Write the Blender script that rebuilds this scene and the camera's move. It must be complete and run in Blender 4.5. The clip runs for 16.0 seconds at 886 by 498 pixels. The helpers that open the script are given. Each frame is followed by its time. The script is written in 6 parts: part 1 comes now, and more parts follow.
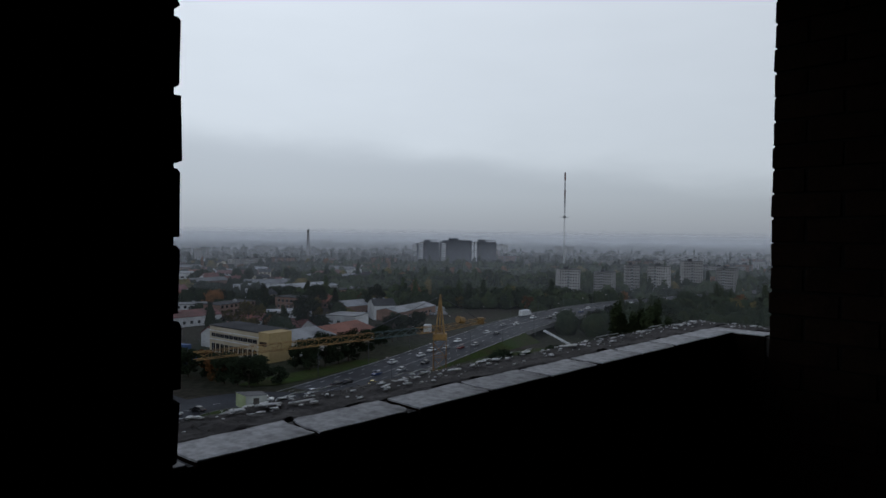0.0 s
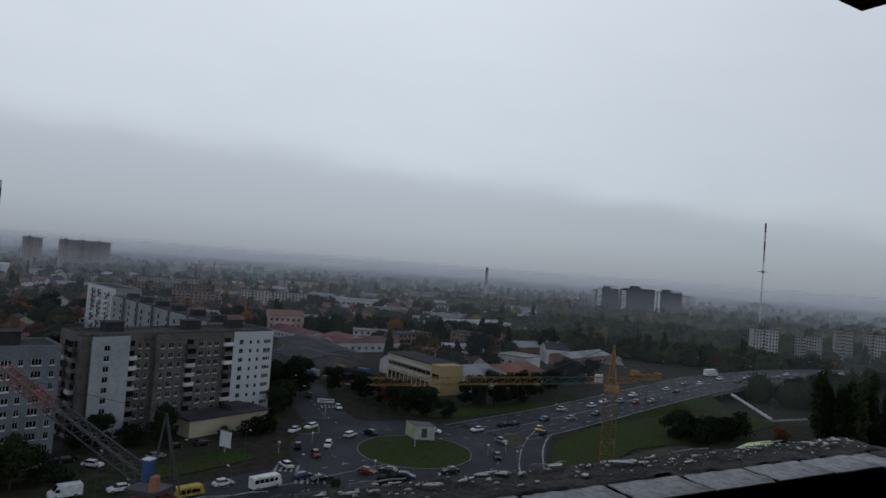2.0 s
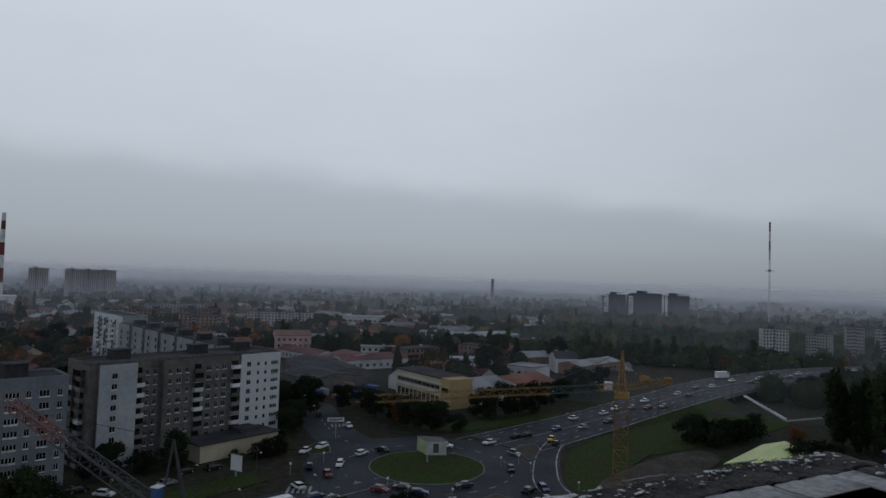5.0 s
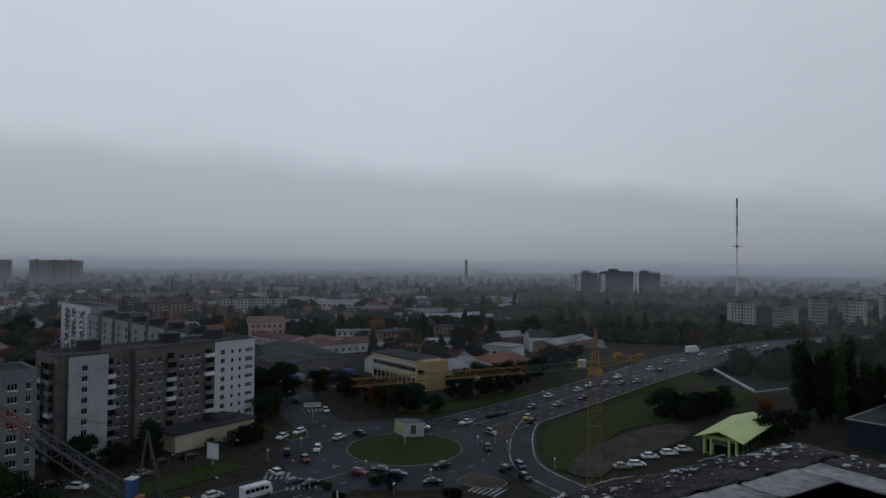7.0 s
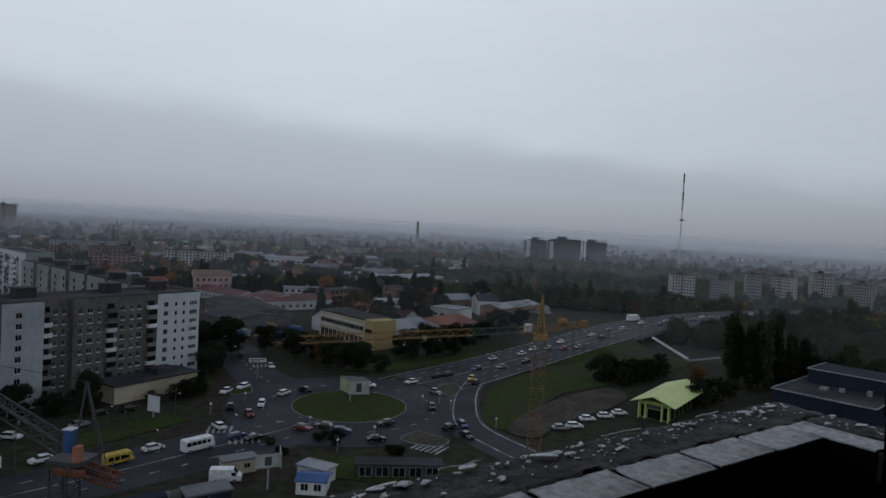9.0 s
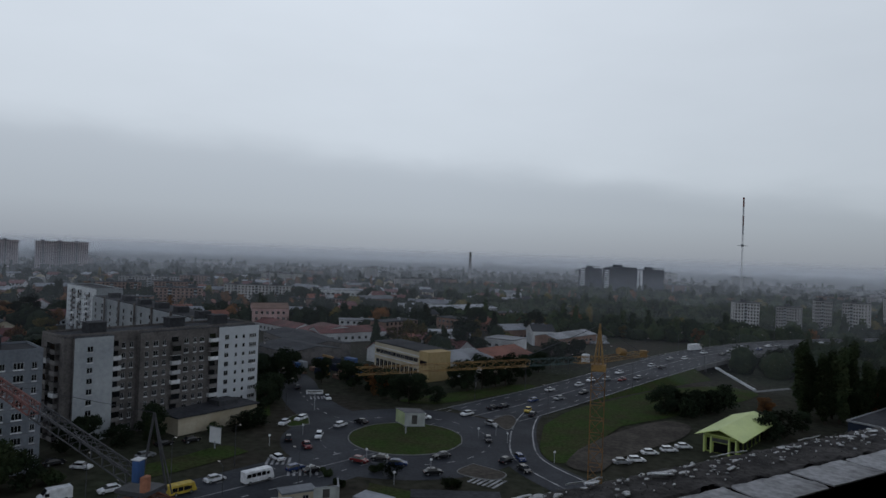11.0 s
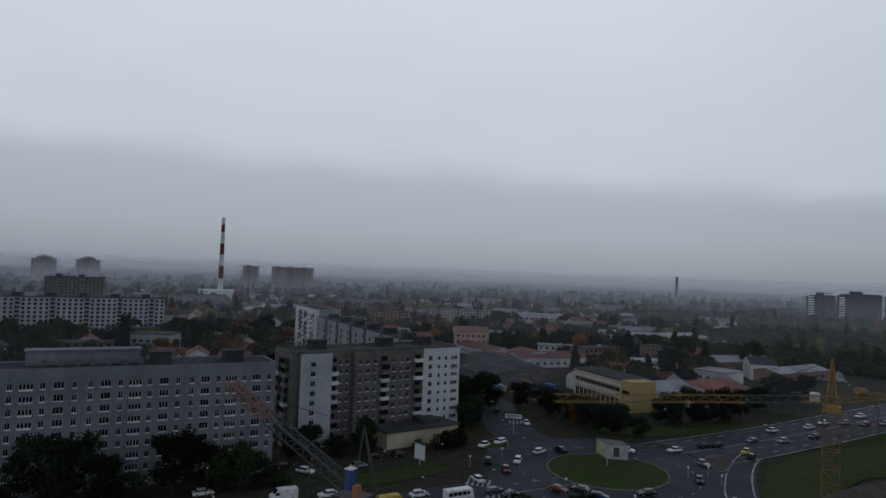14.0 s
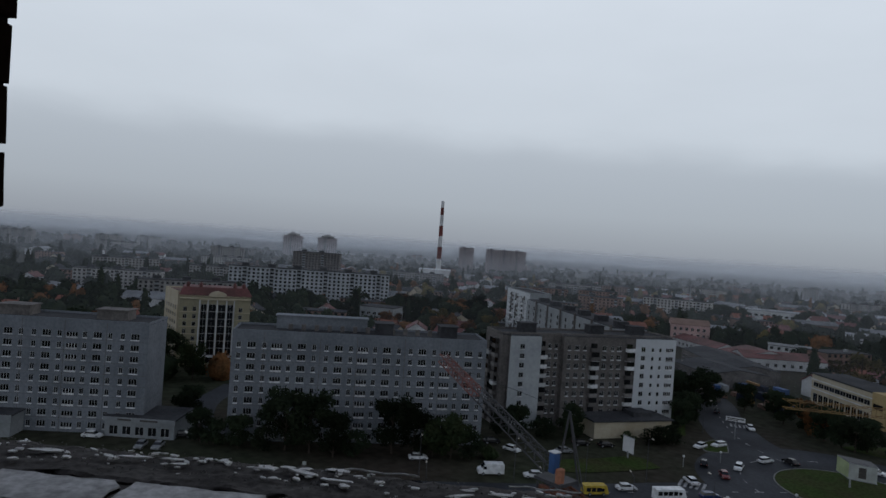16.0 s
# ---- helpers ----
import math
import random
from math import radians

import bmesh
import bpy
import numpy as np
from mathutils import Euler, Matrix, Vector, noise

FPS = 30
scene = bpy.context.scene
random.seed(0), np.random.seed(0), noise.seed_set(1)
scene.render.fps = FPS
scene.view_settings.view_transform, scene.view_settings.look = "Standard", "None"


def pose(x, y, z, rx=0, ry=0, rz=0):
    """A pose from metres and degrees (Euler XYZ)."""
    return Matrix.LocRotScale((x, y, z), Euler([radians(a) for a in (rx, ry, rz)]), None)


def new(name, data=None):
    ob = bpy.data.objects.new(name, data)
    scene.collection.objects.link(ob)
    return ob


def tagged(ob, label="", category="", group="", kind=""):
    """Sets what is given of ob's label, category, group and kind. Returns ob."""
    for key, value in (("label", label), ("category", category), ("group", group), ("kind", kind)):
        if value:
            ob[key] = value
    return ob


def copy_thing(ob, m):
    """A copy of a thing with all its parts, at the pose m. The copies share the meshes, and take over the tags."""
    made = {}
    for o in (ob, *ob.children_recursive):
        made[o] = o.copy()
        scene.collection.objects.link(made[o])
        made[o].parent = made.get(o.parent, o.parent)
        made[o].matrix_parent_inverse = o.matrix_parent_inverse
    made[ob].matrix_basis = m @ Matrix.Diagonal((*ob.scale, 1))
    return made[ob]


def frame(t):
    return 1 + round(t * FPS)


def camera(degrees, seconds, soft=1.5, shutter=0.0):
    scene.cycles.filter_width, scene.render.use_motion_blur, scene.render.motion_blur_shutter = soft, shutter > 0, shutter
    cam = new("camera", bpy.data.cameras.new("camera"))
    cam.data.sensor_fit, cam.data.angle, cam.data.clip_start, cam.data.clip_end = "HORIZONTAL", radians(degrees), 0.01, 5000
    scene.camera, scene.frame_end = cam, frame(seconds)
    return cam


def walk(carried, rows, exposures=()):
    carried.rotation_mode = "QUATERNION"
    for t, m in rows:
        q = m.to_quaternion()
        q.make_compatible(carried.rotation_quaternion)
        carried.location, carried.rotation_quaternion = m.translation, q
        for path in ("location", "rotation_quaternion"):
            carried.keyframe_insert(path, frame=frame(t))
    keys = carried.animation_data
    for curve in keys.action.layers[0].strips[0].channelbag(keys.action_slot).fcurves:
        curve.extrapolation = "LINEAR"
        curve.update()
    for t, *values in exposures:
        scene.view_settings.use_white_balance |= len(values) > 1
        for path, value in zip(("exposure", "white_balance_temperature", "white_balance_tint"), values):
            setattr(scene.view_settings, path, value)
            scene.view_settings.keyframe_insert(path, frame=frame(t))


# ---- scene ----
cam = camera(68.35, 16.0)
EYE = 48.0  # height of the first camera place over the street, sixteenth floor
PATH = [
    (0.0, 0.046, 0.110, -0.024, -0.02, -1.18, -0.65),
    (0.5, 0.170, 0.185, -0.003, 2.34, -1.58, -3.31),
    (1.0, 0.257, 0.333, 0.013, 1.53, -0.89, -0.40),
    (1.5, 0.351, 0.471, 0.038, 7.93, -0.61, -1.66),
    (2.0, 0.471, 0.538, 0.081, 15.53, 1.71, -4.46),
    (2.5, 0.507, 0.628, 0.093, 13.52, 2.46, -2.50),
    (3.0, 0.596, 0.693, 0.138, 17.55, 4.05, -2.63),
    (3.5, 0.622, 0.739, 0.101, 19.88, 3.45, -1.22),
    (4.0, 0.627, 0.776, 0.075, 17.91, 3.36, -2.63),
    (6.5, 0.679, 0.945, 0.124, 14.13, 1.91, -0.46),
    (7.0, 0.674, 0.953, 0.134, 13.72, 1.34, -0.65),
    (7.5, 0.637, 0.932, 0.134, 11.94, -1.41, -1.18),
    (8.0, 0.597, 0.928, 0.125, 8.88, -1.25, -2.55),
    (8.5, 0.541, 0.912, 0.112, 8.83, -2.13, -3.00),
    (11.0, 0.346, 0.688, 0.117, 14.07, 0.58, -2.17),
    (11.5, 0.351, 0.645, 0.130, 15.98, -0.02, -1.61),
    (12.0, 0.394, 0.598, 0.150, 20.75, 1.25, -0.74),
    (12.5, 0.536, 0.614, 0.156, 21.65, 1.17, -0.09),
    (13.0, 0.602, 0.718, 0.152, 16.83, 1.83, 0.12),
    (13.5, 0.605, 0.772, 0.140, 24.73, 2.99, -2.86),
    (14.0, 0.599, 0.805, 0.126, 31.39, 2.10, -2.18),
    (14.5, 0.613, 0.837, 0.102, 38.66, 2.44, -0.58),
    (15.0, 0.655, 0.875, 0.073, 45.96, 0.02, -3.21),
    (15.5, 0.714, 0.912, 0.052, 43.81, -0.93, -4.22),
    (16.0, 0.799, 0.938, 0.056, 49.90, -0.28, -4.09),
]
walk(cam, [(t, pose(x, y, EYE + z, 90 + p, r, w)) for t, x, y, z, w, p, r in PATH],
     exposures=[(0.0, 0.24), (1.0, 0.26), (1.5, 0.22), (2.0, 0.1), (2.5, -0.06), (3.5, -0.06), (4.2, -0.06), (6.5, -0.1), (7.5, -0.1), (8.0, 0.0), (8.5, 0.05), (11.0, 0.12), (11.5, 0.08), (12.0, -0.11), (12.5, -0.13), (13.0, -0.14), (14.0, -0.02), (14.5, 0.0), (16.0, 0.06)])

# ---- world, sun ----
world = bpy.data.worlds.new("overcast_sky")
scene.world = world
world.use_nodes = True
wt = world.node_tree
wt.nodes.clear()


def wnode(kind, **values):
    n = wt.nodes.new(kind)
    for k, v in values.items():
        n.inputs[int(k[1:])].default_value = v
    return n


def wmath(op, a, b=0.0, clamp=False):
    n = wt.nodes.new("ShaderNodeMath")
    n.operation, n.use_clamp = op, clamp
    for i, v in enumerate((a, b)):
        if isinstance(v, (int, float)):
            n.inputs[i].default_value = v
        else:
            wt.links.new(v, n.inputs[i])
    return n.outputs[0]


w_out = wt.nodes.new("ShaderNodeOutputWorld")
w_bg = wt.nodes.new("ShaderNodeBackground")
w_geo = wt.nodes.new("ShaderNodeTexCoord")
w_sep = wt.nodes.new("ShaderNodeSeparateXYZ")
wt.links.new(w_geo.outputs["Generated"], w_sep.inputs[0])
dx, dy, dz = w_sep.outputs
flat = wmath("SQRT", wmath("ADD", wmath("MULTIPLY", dx, dx), wmath("MULTIPLY", dy, dy)))
rise = wmath("DIVIDE", dz, wmath("MAXIMUM", flat, 0.001))  # tangent of the elevation
# the straight edge of the lower cloud deck
toward = wmath("DIVIDE", wmath("ADD", wmath("MULTIPLY", dx, -0.839), wmath("MULTIPLY", dy, 0.545)), wmath("MAXIMUM", flat, 0.001))
edge = wmath("ADD", wmath("MULTIPLY", toward, 0.097), 0.07)
w_map = wt.nodes.new("ShaderNodeMapping")
w_map.inputs["Scale"].default_value = (5, 5, 16)
wt.links.new(w_geo.outputs["Generated"], w_map.inputs[0])
w_noise = wt.nodes.new("ShaderNodeTexNoise")
w_noise.inputs["Scale"].default_value = 1.3
w_noise.inputs["Detail"].default_value = 5
wt.links.new(w_map.outputs[0], w_noise.inputs["Vector"])
wob = wmath("MULTIPLY", wmath("SUBTRACT", w_noise.outputs["Fac"], 0.5), 0.04)
above = wmath("SUBTRACT", wmath("ADD", rise, wob), edge)
w_deck = wt.nodes.new("ShaderNodeMapRange")
w_deck.interpolation_type = "SMOOTHERSTEP"
w_deck.inputs[1].default_value, w_deck.inputs[2].default_value = -0.042, 0.034
wt.links.new(above, w_deck.inputs[0])
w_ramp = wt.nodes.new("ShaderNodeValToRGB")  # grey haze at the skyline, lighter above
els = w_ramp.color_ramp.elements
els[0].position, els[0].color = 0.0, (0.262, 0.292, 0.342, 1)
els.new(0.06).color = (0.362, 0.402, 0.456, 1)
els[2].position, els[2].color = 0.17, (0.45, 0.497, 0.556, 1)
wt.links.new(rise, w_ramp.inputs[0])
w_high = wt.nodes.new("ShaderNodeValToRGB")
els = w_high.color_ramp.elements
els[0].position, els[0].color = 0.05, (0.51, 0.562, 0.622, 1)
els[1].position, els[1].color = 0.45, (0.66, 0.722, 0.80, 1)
for place, c in ((0.62, (0.47, 0.53, 0.63, 1)), (1.0, (0.195, 0.235, 0.32, 1))):  # unseen sky overhead, set darker to dim the light on the ground
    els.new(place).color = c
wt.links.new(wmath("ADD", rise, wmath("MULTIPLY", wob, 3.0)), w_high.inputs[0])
w_mix = wt.nodes.new("ShaderNodeMix")
w_mix.data_type = "RGBA"
wt.links.new(w_deck.outputs[0], w_mix.inputs[0])
wt.links.new(w_ramp.outputs[0], w_mix.inputs[6])
wt.links.new(w_high.outputs[0], w_mix.inputs[7])
w_sky = wt.nodes.new("ShaderNodeTexSky")
w_sky.sky_type, w_sky.sun_disc = "NISHITA", False
w_sky.sun_elevation, w_sky.sun_rotation = radians(35), radians(200)
w_skyd = wt.nodes.new("ShaderNodeVectorMath")
w_skyd.operation = "SCALE"
w_skyd.inputs[3].default_value = 0.1
wt.links.new(w_sky.outputs[0], w_skyd.inputs[0])
w_cover = wt.nodes.new("ShaderNodeMix")  # thick cloud lets little of the clear sky through
w_cover.data_type = "RGBA"
w_cover.inputs[0].default_value = 0.95
wt.links.new(w_skyd.outputs[0], w_cover.inputs[6])
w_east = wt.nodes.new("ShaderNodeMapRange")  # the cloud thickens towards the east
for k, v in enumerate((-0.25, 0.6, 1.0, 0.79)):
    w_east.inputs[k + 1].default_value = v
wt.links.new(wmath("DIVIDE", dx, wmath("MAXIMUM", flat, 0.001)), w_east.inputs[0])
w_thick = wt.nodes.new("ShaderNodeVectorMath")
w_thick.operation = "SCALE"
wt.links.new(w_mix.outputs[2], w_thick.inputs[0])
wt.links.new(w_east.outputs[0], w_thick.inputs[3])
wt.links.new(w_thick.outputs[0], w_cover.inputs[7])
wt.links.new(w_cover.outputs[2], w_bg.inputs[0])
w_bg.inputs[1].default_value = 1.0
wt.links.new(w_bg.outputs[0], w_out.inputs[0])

sun = new("sun", bpy.data.lights.new("sun", "SUN"))
sun.data.energy, sun.data.angle, sun.data.color = 0.2, radians(60), (1.0, 0.96, 0.9)
sun.matrix_world = pose(0, 0, 200, 55, 0, 160)

# ---- materials ----


def material(name, colour, rough=0.8, vary=0.25, scale=1.0, fine=12.0, tint=None, bump=0.0, metal=0.0, spread=0.0, coords="Object", patch=0.5, spec=0.2):
    """Colour that varies at two scales (metres), towards tint in patches; spread: from object to object."""
    m = bpy.data.materials.new(name)
    m.use_nodes = True
    t = m.node_tree
    b = t.nodes["Principled BSDF"]
    b.inputs["Roughness"].default_value, b.inputs["Metallic"].default_value = rough, metal
    b.inputs["Specular IOR Level"].default_value = spec
    tc = t.nodes.new("ShaderNodeTexCoord")
    big, small = t.nodes.new("ShaderNodeTexNoise"), t.nodes.new("ShaderNodeTexNoise")
    for n, s, d in ((big, scale, 4), (small, fine, 3)):
        n.inputs["Scale"].default_value, n.inputs["Detail"].default_value = s, d
        t.links.new(tc.outputs[coords], n.inputs["Vector"])
    ramp = t.nodes.new("ShaderNodeMapRange")
    ramp.inputs[1].default_value, ramp.inputs[2].default_value = patch - 0.12, patch + 0.18
    t.links.new(big.outputs["Fac"], ramp.inputs[0])
    mix = t.nodes.new("ShaderNodeMix")
    mix.data_type = "RGBA"
    tint = tint or tuple(c * 0.65 for c in colour)
    mix.inputs[6].default_value, mix.inputs[7].default_value = (*colour, 1), (*tint, 1)
    t.links.new(ramp.outputs[0], mix.inputs[0])
    hsv = t.nodes.new("ShaderNodeHueSaturation")
    val = t.nodes.new("ShaderNodeMapRange")
    val.inputs[1].default_value, val.inputs[2].default_value = 0.25, 0.75
    val.inputs[3].default_value, val.inputs[4].default_value = 1 - vary, 1 + vary
    t.links.new(small.outputs["Fac"], val.inputs[0])
    source = val.outputs[0]
    if spread:
        info = t.nodes.new("ShaderNodeObjectInfo")
        sp = t.nodes.new("ShaderNodeMapRange")
        sp.inputs[3].default_value, sp.inputs[4].default_value = 1 - spread, 1 + spread
        t.links.new(info.outputs["Random"], sp.inputs[0])
        mul = t.nodes.new("ShaderNodeMath")
        mul.operation = "MULTIPLY"
        t.links.new(source, mul.inputs[0])
        t.links.new(sp.outputs[0], mul.inputs[1])
        source = mul.outputs[0]
    t.links.new(mix.outputs[2], hsv.inputs["Color"])
    t.links.new(source, hsv.inputs["Value"])
    t.links.new(hsv.outputs[0], b.inputs["Base Color"])
    if bump:
        bp = t.nodes.new("ShaderNodeBump")
        bp.inputs["Strength"].default_value, bp.inputs["Distance"].default_value = 0.6, bump
        t.links.new(small.outputs["Fac"], bp.inputs["Height"])
        t.links.new(bp.outputs[0], b.inputs["Normal"])
    return m


M = {}
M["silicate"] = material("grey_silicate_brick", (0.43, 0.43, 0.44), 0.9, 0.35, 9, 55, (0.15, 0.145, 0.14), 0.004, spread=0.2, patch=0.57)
# indoor brick, mortar and concrete: the room's shade is put into near-black colours
M["shaded_brick"] = material("shade_black_brick", (0.013, 0.008, 0.006), 0.95, 0.3, 8, 60, (0.008, 0.006, 0.005), 0.004, spread=0.15, spec=0.0)
M["shaded_mortar"] = material("shade_black_mortar", (0.011, 0.010, 0.009), 0.95, 0.2, 8, 60, spec=0.0)
M["room"] = material("shade_black_concrete", (0.012, 0.011, 0.010), 0.95, 0.25, 1.5, 20, spec=0.0)
M["rust"] = material("rusty_slab_edge", (0.10, 0.05, 0.035), 0.9, 0.3, 4, 30, (0.05, 0.035, 0.03))
M["mortar"] = material("crumbled_mortar_bed", (0.085, 0.079, 0.077), 0.95, 0.45, 8, 70, (0.045, 0.041, 0.040), 0.003)
M["chip"] = material("pale_mortar_chip", (0.9, 0.9, 0.9), 0.9, 0.15, 20, 90, (0.7, 0.7, 0.7), 0.003, spread=0.1)
M["rubble"] = material("grey_rubble", (0.17, 0.165, 0.16), 0.95, 0.35, 30, 120, (0.08, 0.075, 0.07))
M["ground"] = material("autumn_ground", (0.032, 0.036, 0.023), 0.95, 0.4, 0.02, 0.4, (0.038, 0.032, 0.026), spec=0.03)
M["grass"] = material("dull_grass", (0.032, 0.052, 0.014), 0.95, 0.4, 0.12, 1.5, (0.042, 0.042, 0.020), spec=0.03)
M["dirt"] = material("bare_earth", (0.075, 0.066, 0.056), 0.95, 0.35, 0.1, 1.0, (0.045, 0.04, 0.034), spec=0.03)
M["asphalt"] = material("wet_asphalt", (0.040, 0.043, 0.050), 0.75, 0.25, 0.07, 1.2, (0.019, 0.021, 0.026), spec=0.1)
M["kerb"] = material("concrete_kerb", (0.17, 0.17, 0.165), 0.9, 0.2, 0.5, 6)
M["paint"] = material("worn_white_road_paint", (0.36, 0.36, 0.36), 0.8, 0.4, 0.3, 5, (0.08, 0.08, 0.085))
M["panel_grey"] = material("grey_panel_wall", (0.175, 0.190, 0.212), 0.9, 0.2, 0.12, 1.6, (0.125, 0.138, 0.155))
M["panel_dark"] = material("brown_grey_panel_wall", (0.140, 0.128, 0.122), 0.9, 0.3, 0.3, 1.5, (0.085, 0.079, 0.076))
M["panel_white"] = material("whitewashed_panel_wall", (0.52, 0.54, 0.56), 0.9, 0.06, 0.07, 1.2, (0.45, 0.47, 0.49))
M["panel_worn"] = material("worn_whitewash_wall", (0.38, 0.40, 0.41), 0.9, 0.12, 0.12, 1.2, (0.29, 0.31, 0.325))
M["panel_mauve"] = material("mauve_grey_panel_wall", (0.33, 0.285, 0.295), 0.9, 0.12, 0.1, 1.2, (0.27, 0.235, 0.245))
M["panel_pale"] = material("pale_grey_panel_wall", (0.25, 0.265, 0.275), 0.9, 0.12, 0.12, 1.2, (0.19, 0.205, 0.215))
M["panel_far"] = material("pale_panel_wall", (0.30, 0.293, 0.285), 0.9, 0.15, 0.08, 1.0, (0.22, 0.213, 0.207), spread=0.3)
M["yellow_wall"] = material("pale_yellow_wall", (0.27, 0.245, 0.165), 0.9, 0.1, 0.1, 1.0, (0.22, 0.20, 0.14))
M["cream_wall"] = material("cream_wall", (0.43, 0.385, 0.30), 0.9, 0.1, 0.15, 1.0, (0.36, 0.31, 0.22))
M["ochre_wall"] = material("ochre_wall", (0.36, 0.27, 0.14), 0.9, 0.12, 0.15, 1.0, (0.32, 0.24, 0.11))
M["pink_wall"] = material("pink_wall", (0.46, 0.315, 0.295), 0.9, 0.1, 0.1, 1.0)
M["white_wall"] = material("white_render_wall", (0.47, 0.48, 0.49), 0.9, 0.15, 0.15, 1.0, (0.36, 0.365, 0.37), spread=0.25)
M["brick_wall"] = material("brown_brick_wall", (0.19, 0.12, 0.095), 0.9, 0.15, 0.15, 2.0, spread=0.25)
M["bitumen"] = material("dark_bitumen_roof", (0.034, 0.035, 0.039), 0.9, 0.3, 0.1, 1.0, (0.055, 0.056, 0.06), spec=0.08)
M["red_roof"] = material("red_metal_roof", (0.14, 0.052, 0.05), 0.7, 0.2, 0.1, 1.0, (0.075, 0.034, 0.03), spread=0.15)
M["orange_roof"] = material("orange_tile_roof", (0.20, 0.075, 0.05), 0.8, 0.15, 0.1, 1.0)
M["grey_roof"] = material("grey_sheet_roof", (0.19, 0.20, 0.215), 0.6, 0.15, 0.1, 1.0, (0.09, 0.095, 0.105), spread=0.45)
M["lime_roof"] = material("lime_green_roof", (0.50, 0.58, 0.22), 0.5, 0.06, 0.15, 1.0, (0.44, 0.52, 0.2))
M["lime_wall"] = material("lime_panel_wall", (0.30, 0.36, 0.10), 0.7, 0.1, 0.2, 1.0)
M["navy"] = material("dark_blue_sheet", (0.022, 0.028, 0.044), 0.8, 0.1, 0.1, 1.0, spec=0.05)
M["blue"] = material("blue_sheet", (0.045, 0.10, 0.24), 0.6, 0.1, 0.3, 2.0)
M["crane_yellow"] = material("faded_crane_yellow", (0.28, 0.172, 0.065), 0.7, 0.25, 0.4, 3, (0.15, 0.09, 0.045))
M["crane_rust"] = material("rusty_ochre_crane_paint", (0.20, 0.11, 0.045), 0.75, 0.3, 0.5, 3, (0.11, 0.06, 0.03))
M["crane_teal"] = material("teal_crane_paint", (0.05, 0.085, 0.08), 0.6, 0.2, 0.4, 3)
M["crane_red"] = material("faded_red_crane_paint", (0.2, 0.08, 0.07), 0.7, 0.2, 0.4, 3, (0.13, 0.08, 0.075))
M["crane_orange"] = material("orange_crane_paint", (0.32, 0.14, 0.085), 0.7, 0.2, 0.4, 3)
M["rust_steel"] = material("rusty_orange_steel", (0.13, 0.05, 0.028), 0.8, 0.3, 0.6, 4, (0.07, 0.035, 0.025))
M["dark_steel"] = material("dark_steel", (0.06, 0.06, 0.065), 0.6, 0.2, 0.5, 3)
M["steel"] = material("galvanised_steel", (0.25, 0.26, 0.27), 0.5, 0.15, 0.5, 3)
M["red_paint"] = material("red_stripe_paint", (0.15, 0.045, 0.04), 0.7, 0.1, 0.1, 1.0)
M["white_paint"] = material("white_paint", (0.62, 0.63, 0.64), 0.7, 0.08, 0.1, 1.0)
M["tower_white"] = material("bright_white_cladding", (0.8, 0.81, 0.82), 0.8, 0.06, 0.1, 1.0)
M["board"] = material("pale_hoarding", (0.37, 0.39, 0.37), 0.7, 0.06, 0.3, 2)
M["board_green"] = material("green_poster", (0.36, 0.42, 0.24), 0.7, 0.06, 0.3, 2)
M["print"] = material("dark_print", (0.07, 0.065, 0.06), 0.7)
M["bark"] = material("bark", (0.05, 0.04, 0.032), 0.95, 0.3, 1, 8)
for key, c, tint in (("leaf_dark", (0.015, 0.022, 0.013), (0.023, 0.030, 0.016)), ("leaf_green", (0.022, 0.033, 0.016), (0.032, 0.039, 0.018)),
                     ("leaf_rust", (0.135, 0.062, 0.026), (0.065, 0.040, 0.020)), ("leaf_gold", (0.105, 0.080, 0.026), (0.055, 0.054, 0.022))):
    M[key] = material(key, c, 0.9, 0.4, 0.25, 1.6, tint, spread=0.3, spec=0.03)
for key, c in (("car_white", (0.7, 0.71, 0.72)), ("car_black", (0.012, 0.012, 0.014)), ("car_silver", (0.22, 0.23, 0.24)), ("car_red", (0.16, 0.02, 0.02)), ("car_blue", (0.02, 0.04, 0.12)), ("car_yellow", (0.5, 0.36, 0.05))):
    M[key] = material(key, c, 0.25, 0.04, spec=0.5)
M["tyre"] = material("tyre", (0.012, 0.012, 0.012), 0.9)
M["lamp_glass"] = material("lamp_glass", (0.5, 0.45, 0.4), 0.2)
M["sill"] = material("white_window_sill", (0.66, 0.67, 0.68), 0.7, 0.12, 1, 5, spread=0.3)
M["frame"] = material("white_window_frame", (0.40, 0.41, 0.42), 0.6, 0.08, 1, 5, spread=0.2)
M["balcony_old"] = material("weathered_balcony_board", (0.16, 0.15, 0.145), 0.85, 0.2, 0.8, 4, (0.08, 0.075, 0.072), spread=0.4)
M["slab_pale"] = material("pale_blue_grey_panel_wall", (0.36, 0.38, 0.40), 0.9, 0.12, 0.1, 1.2, (0.28, 0.30, 0.32))
M["balcony"] = material("balcony_sheet", (0.62, 0.63, 0.64), 0.8, 0.1, 0.8, 4, (0.3, 0.3, 0.3), spread=0.35)
M["glass"] = material("dark_window_glass", (0.010, 0.011, 0.013), 0.12, 0.3, 0.15, 0.5, spread=0.5, spec=0.5)


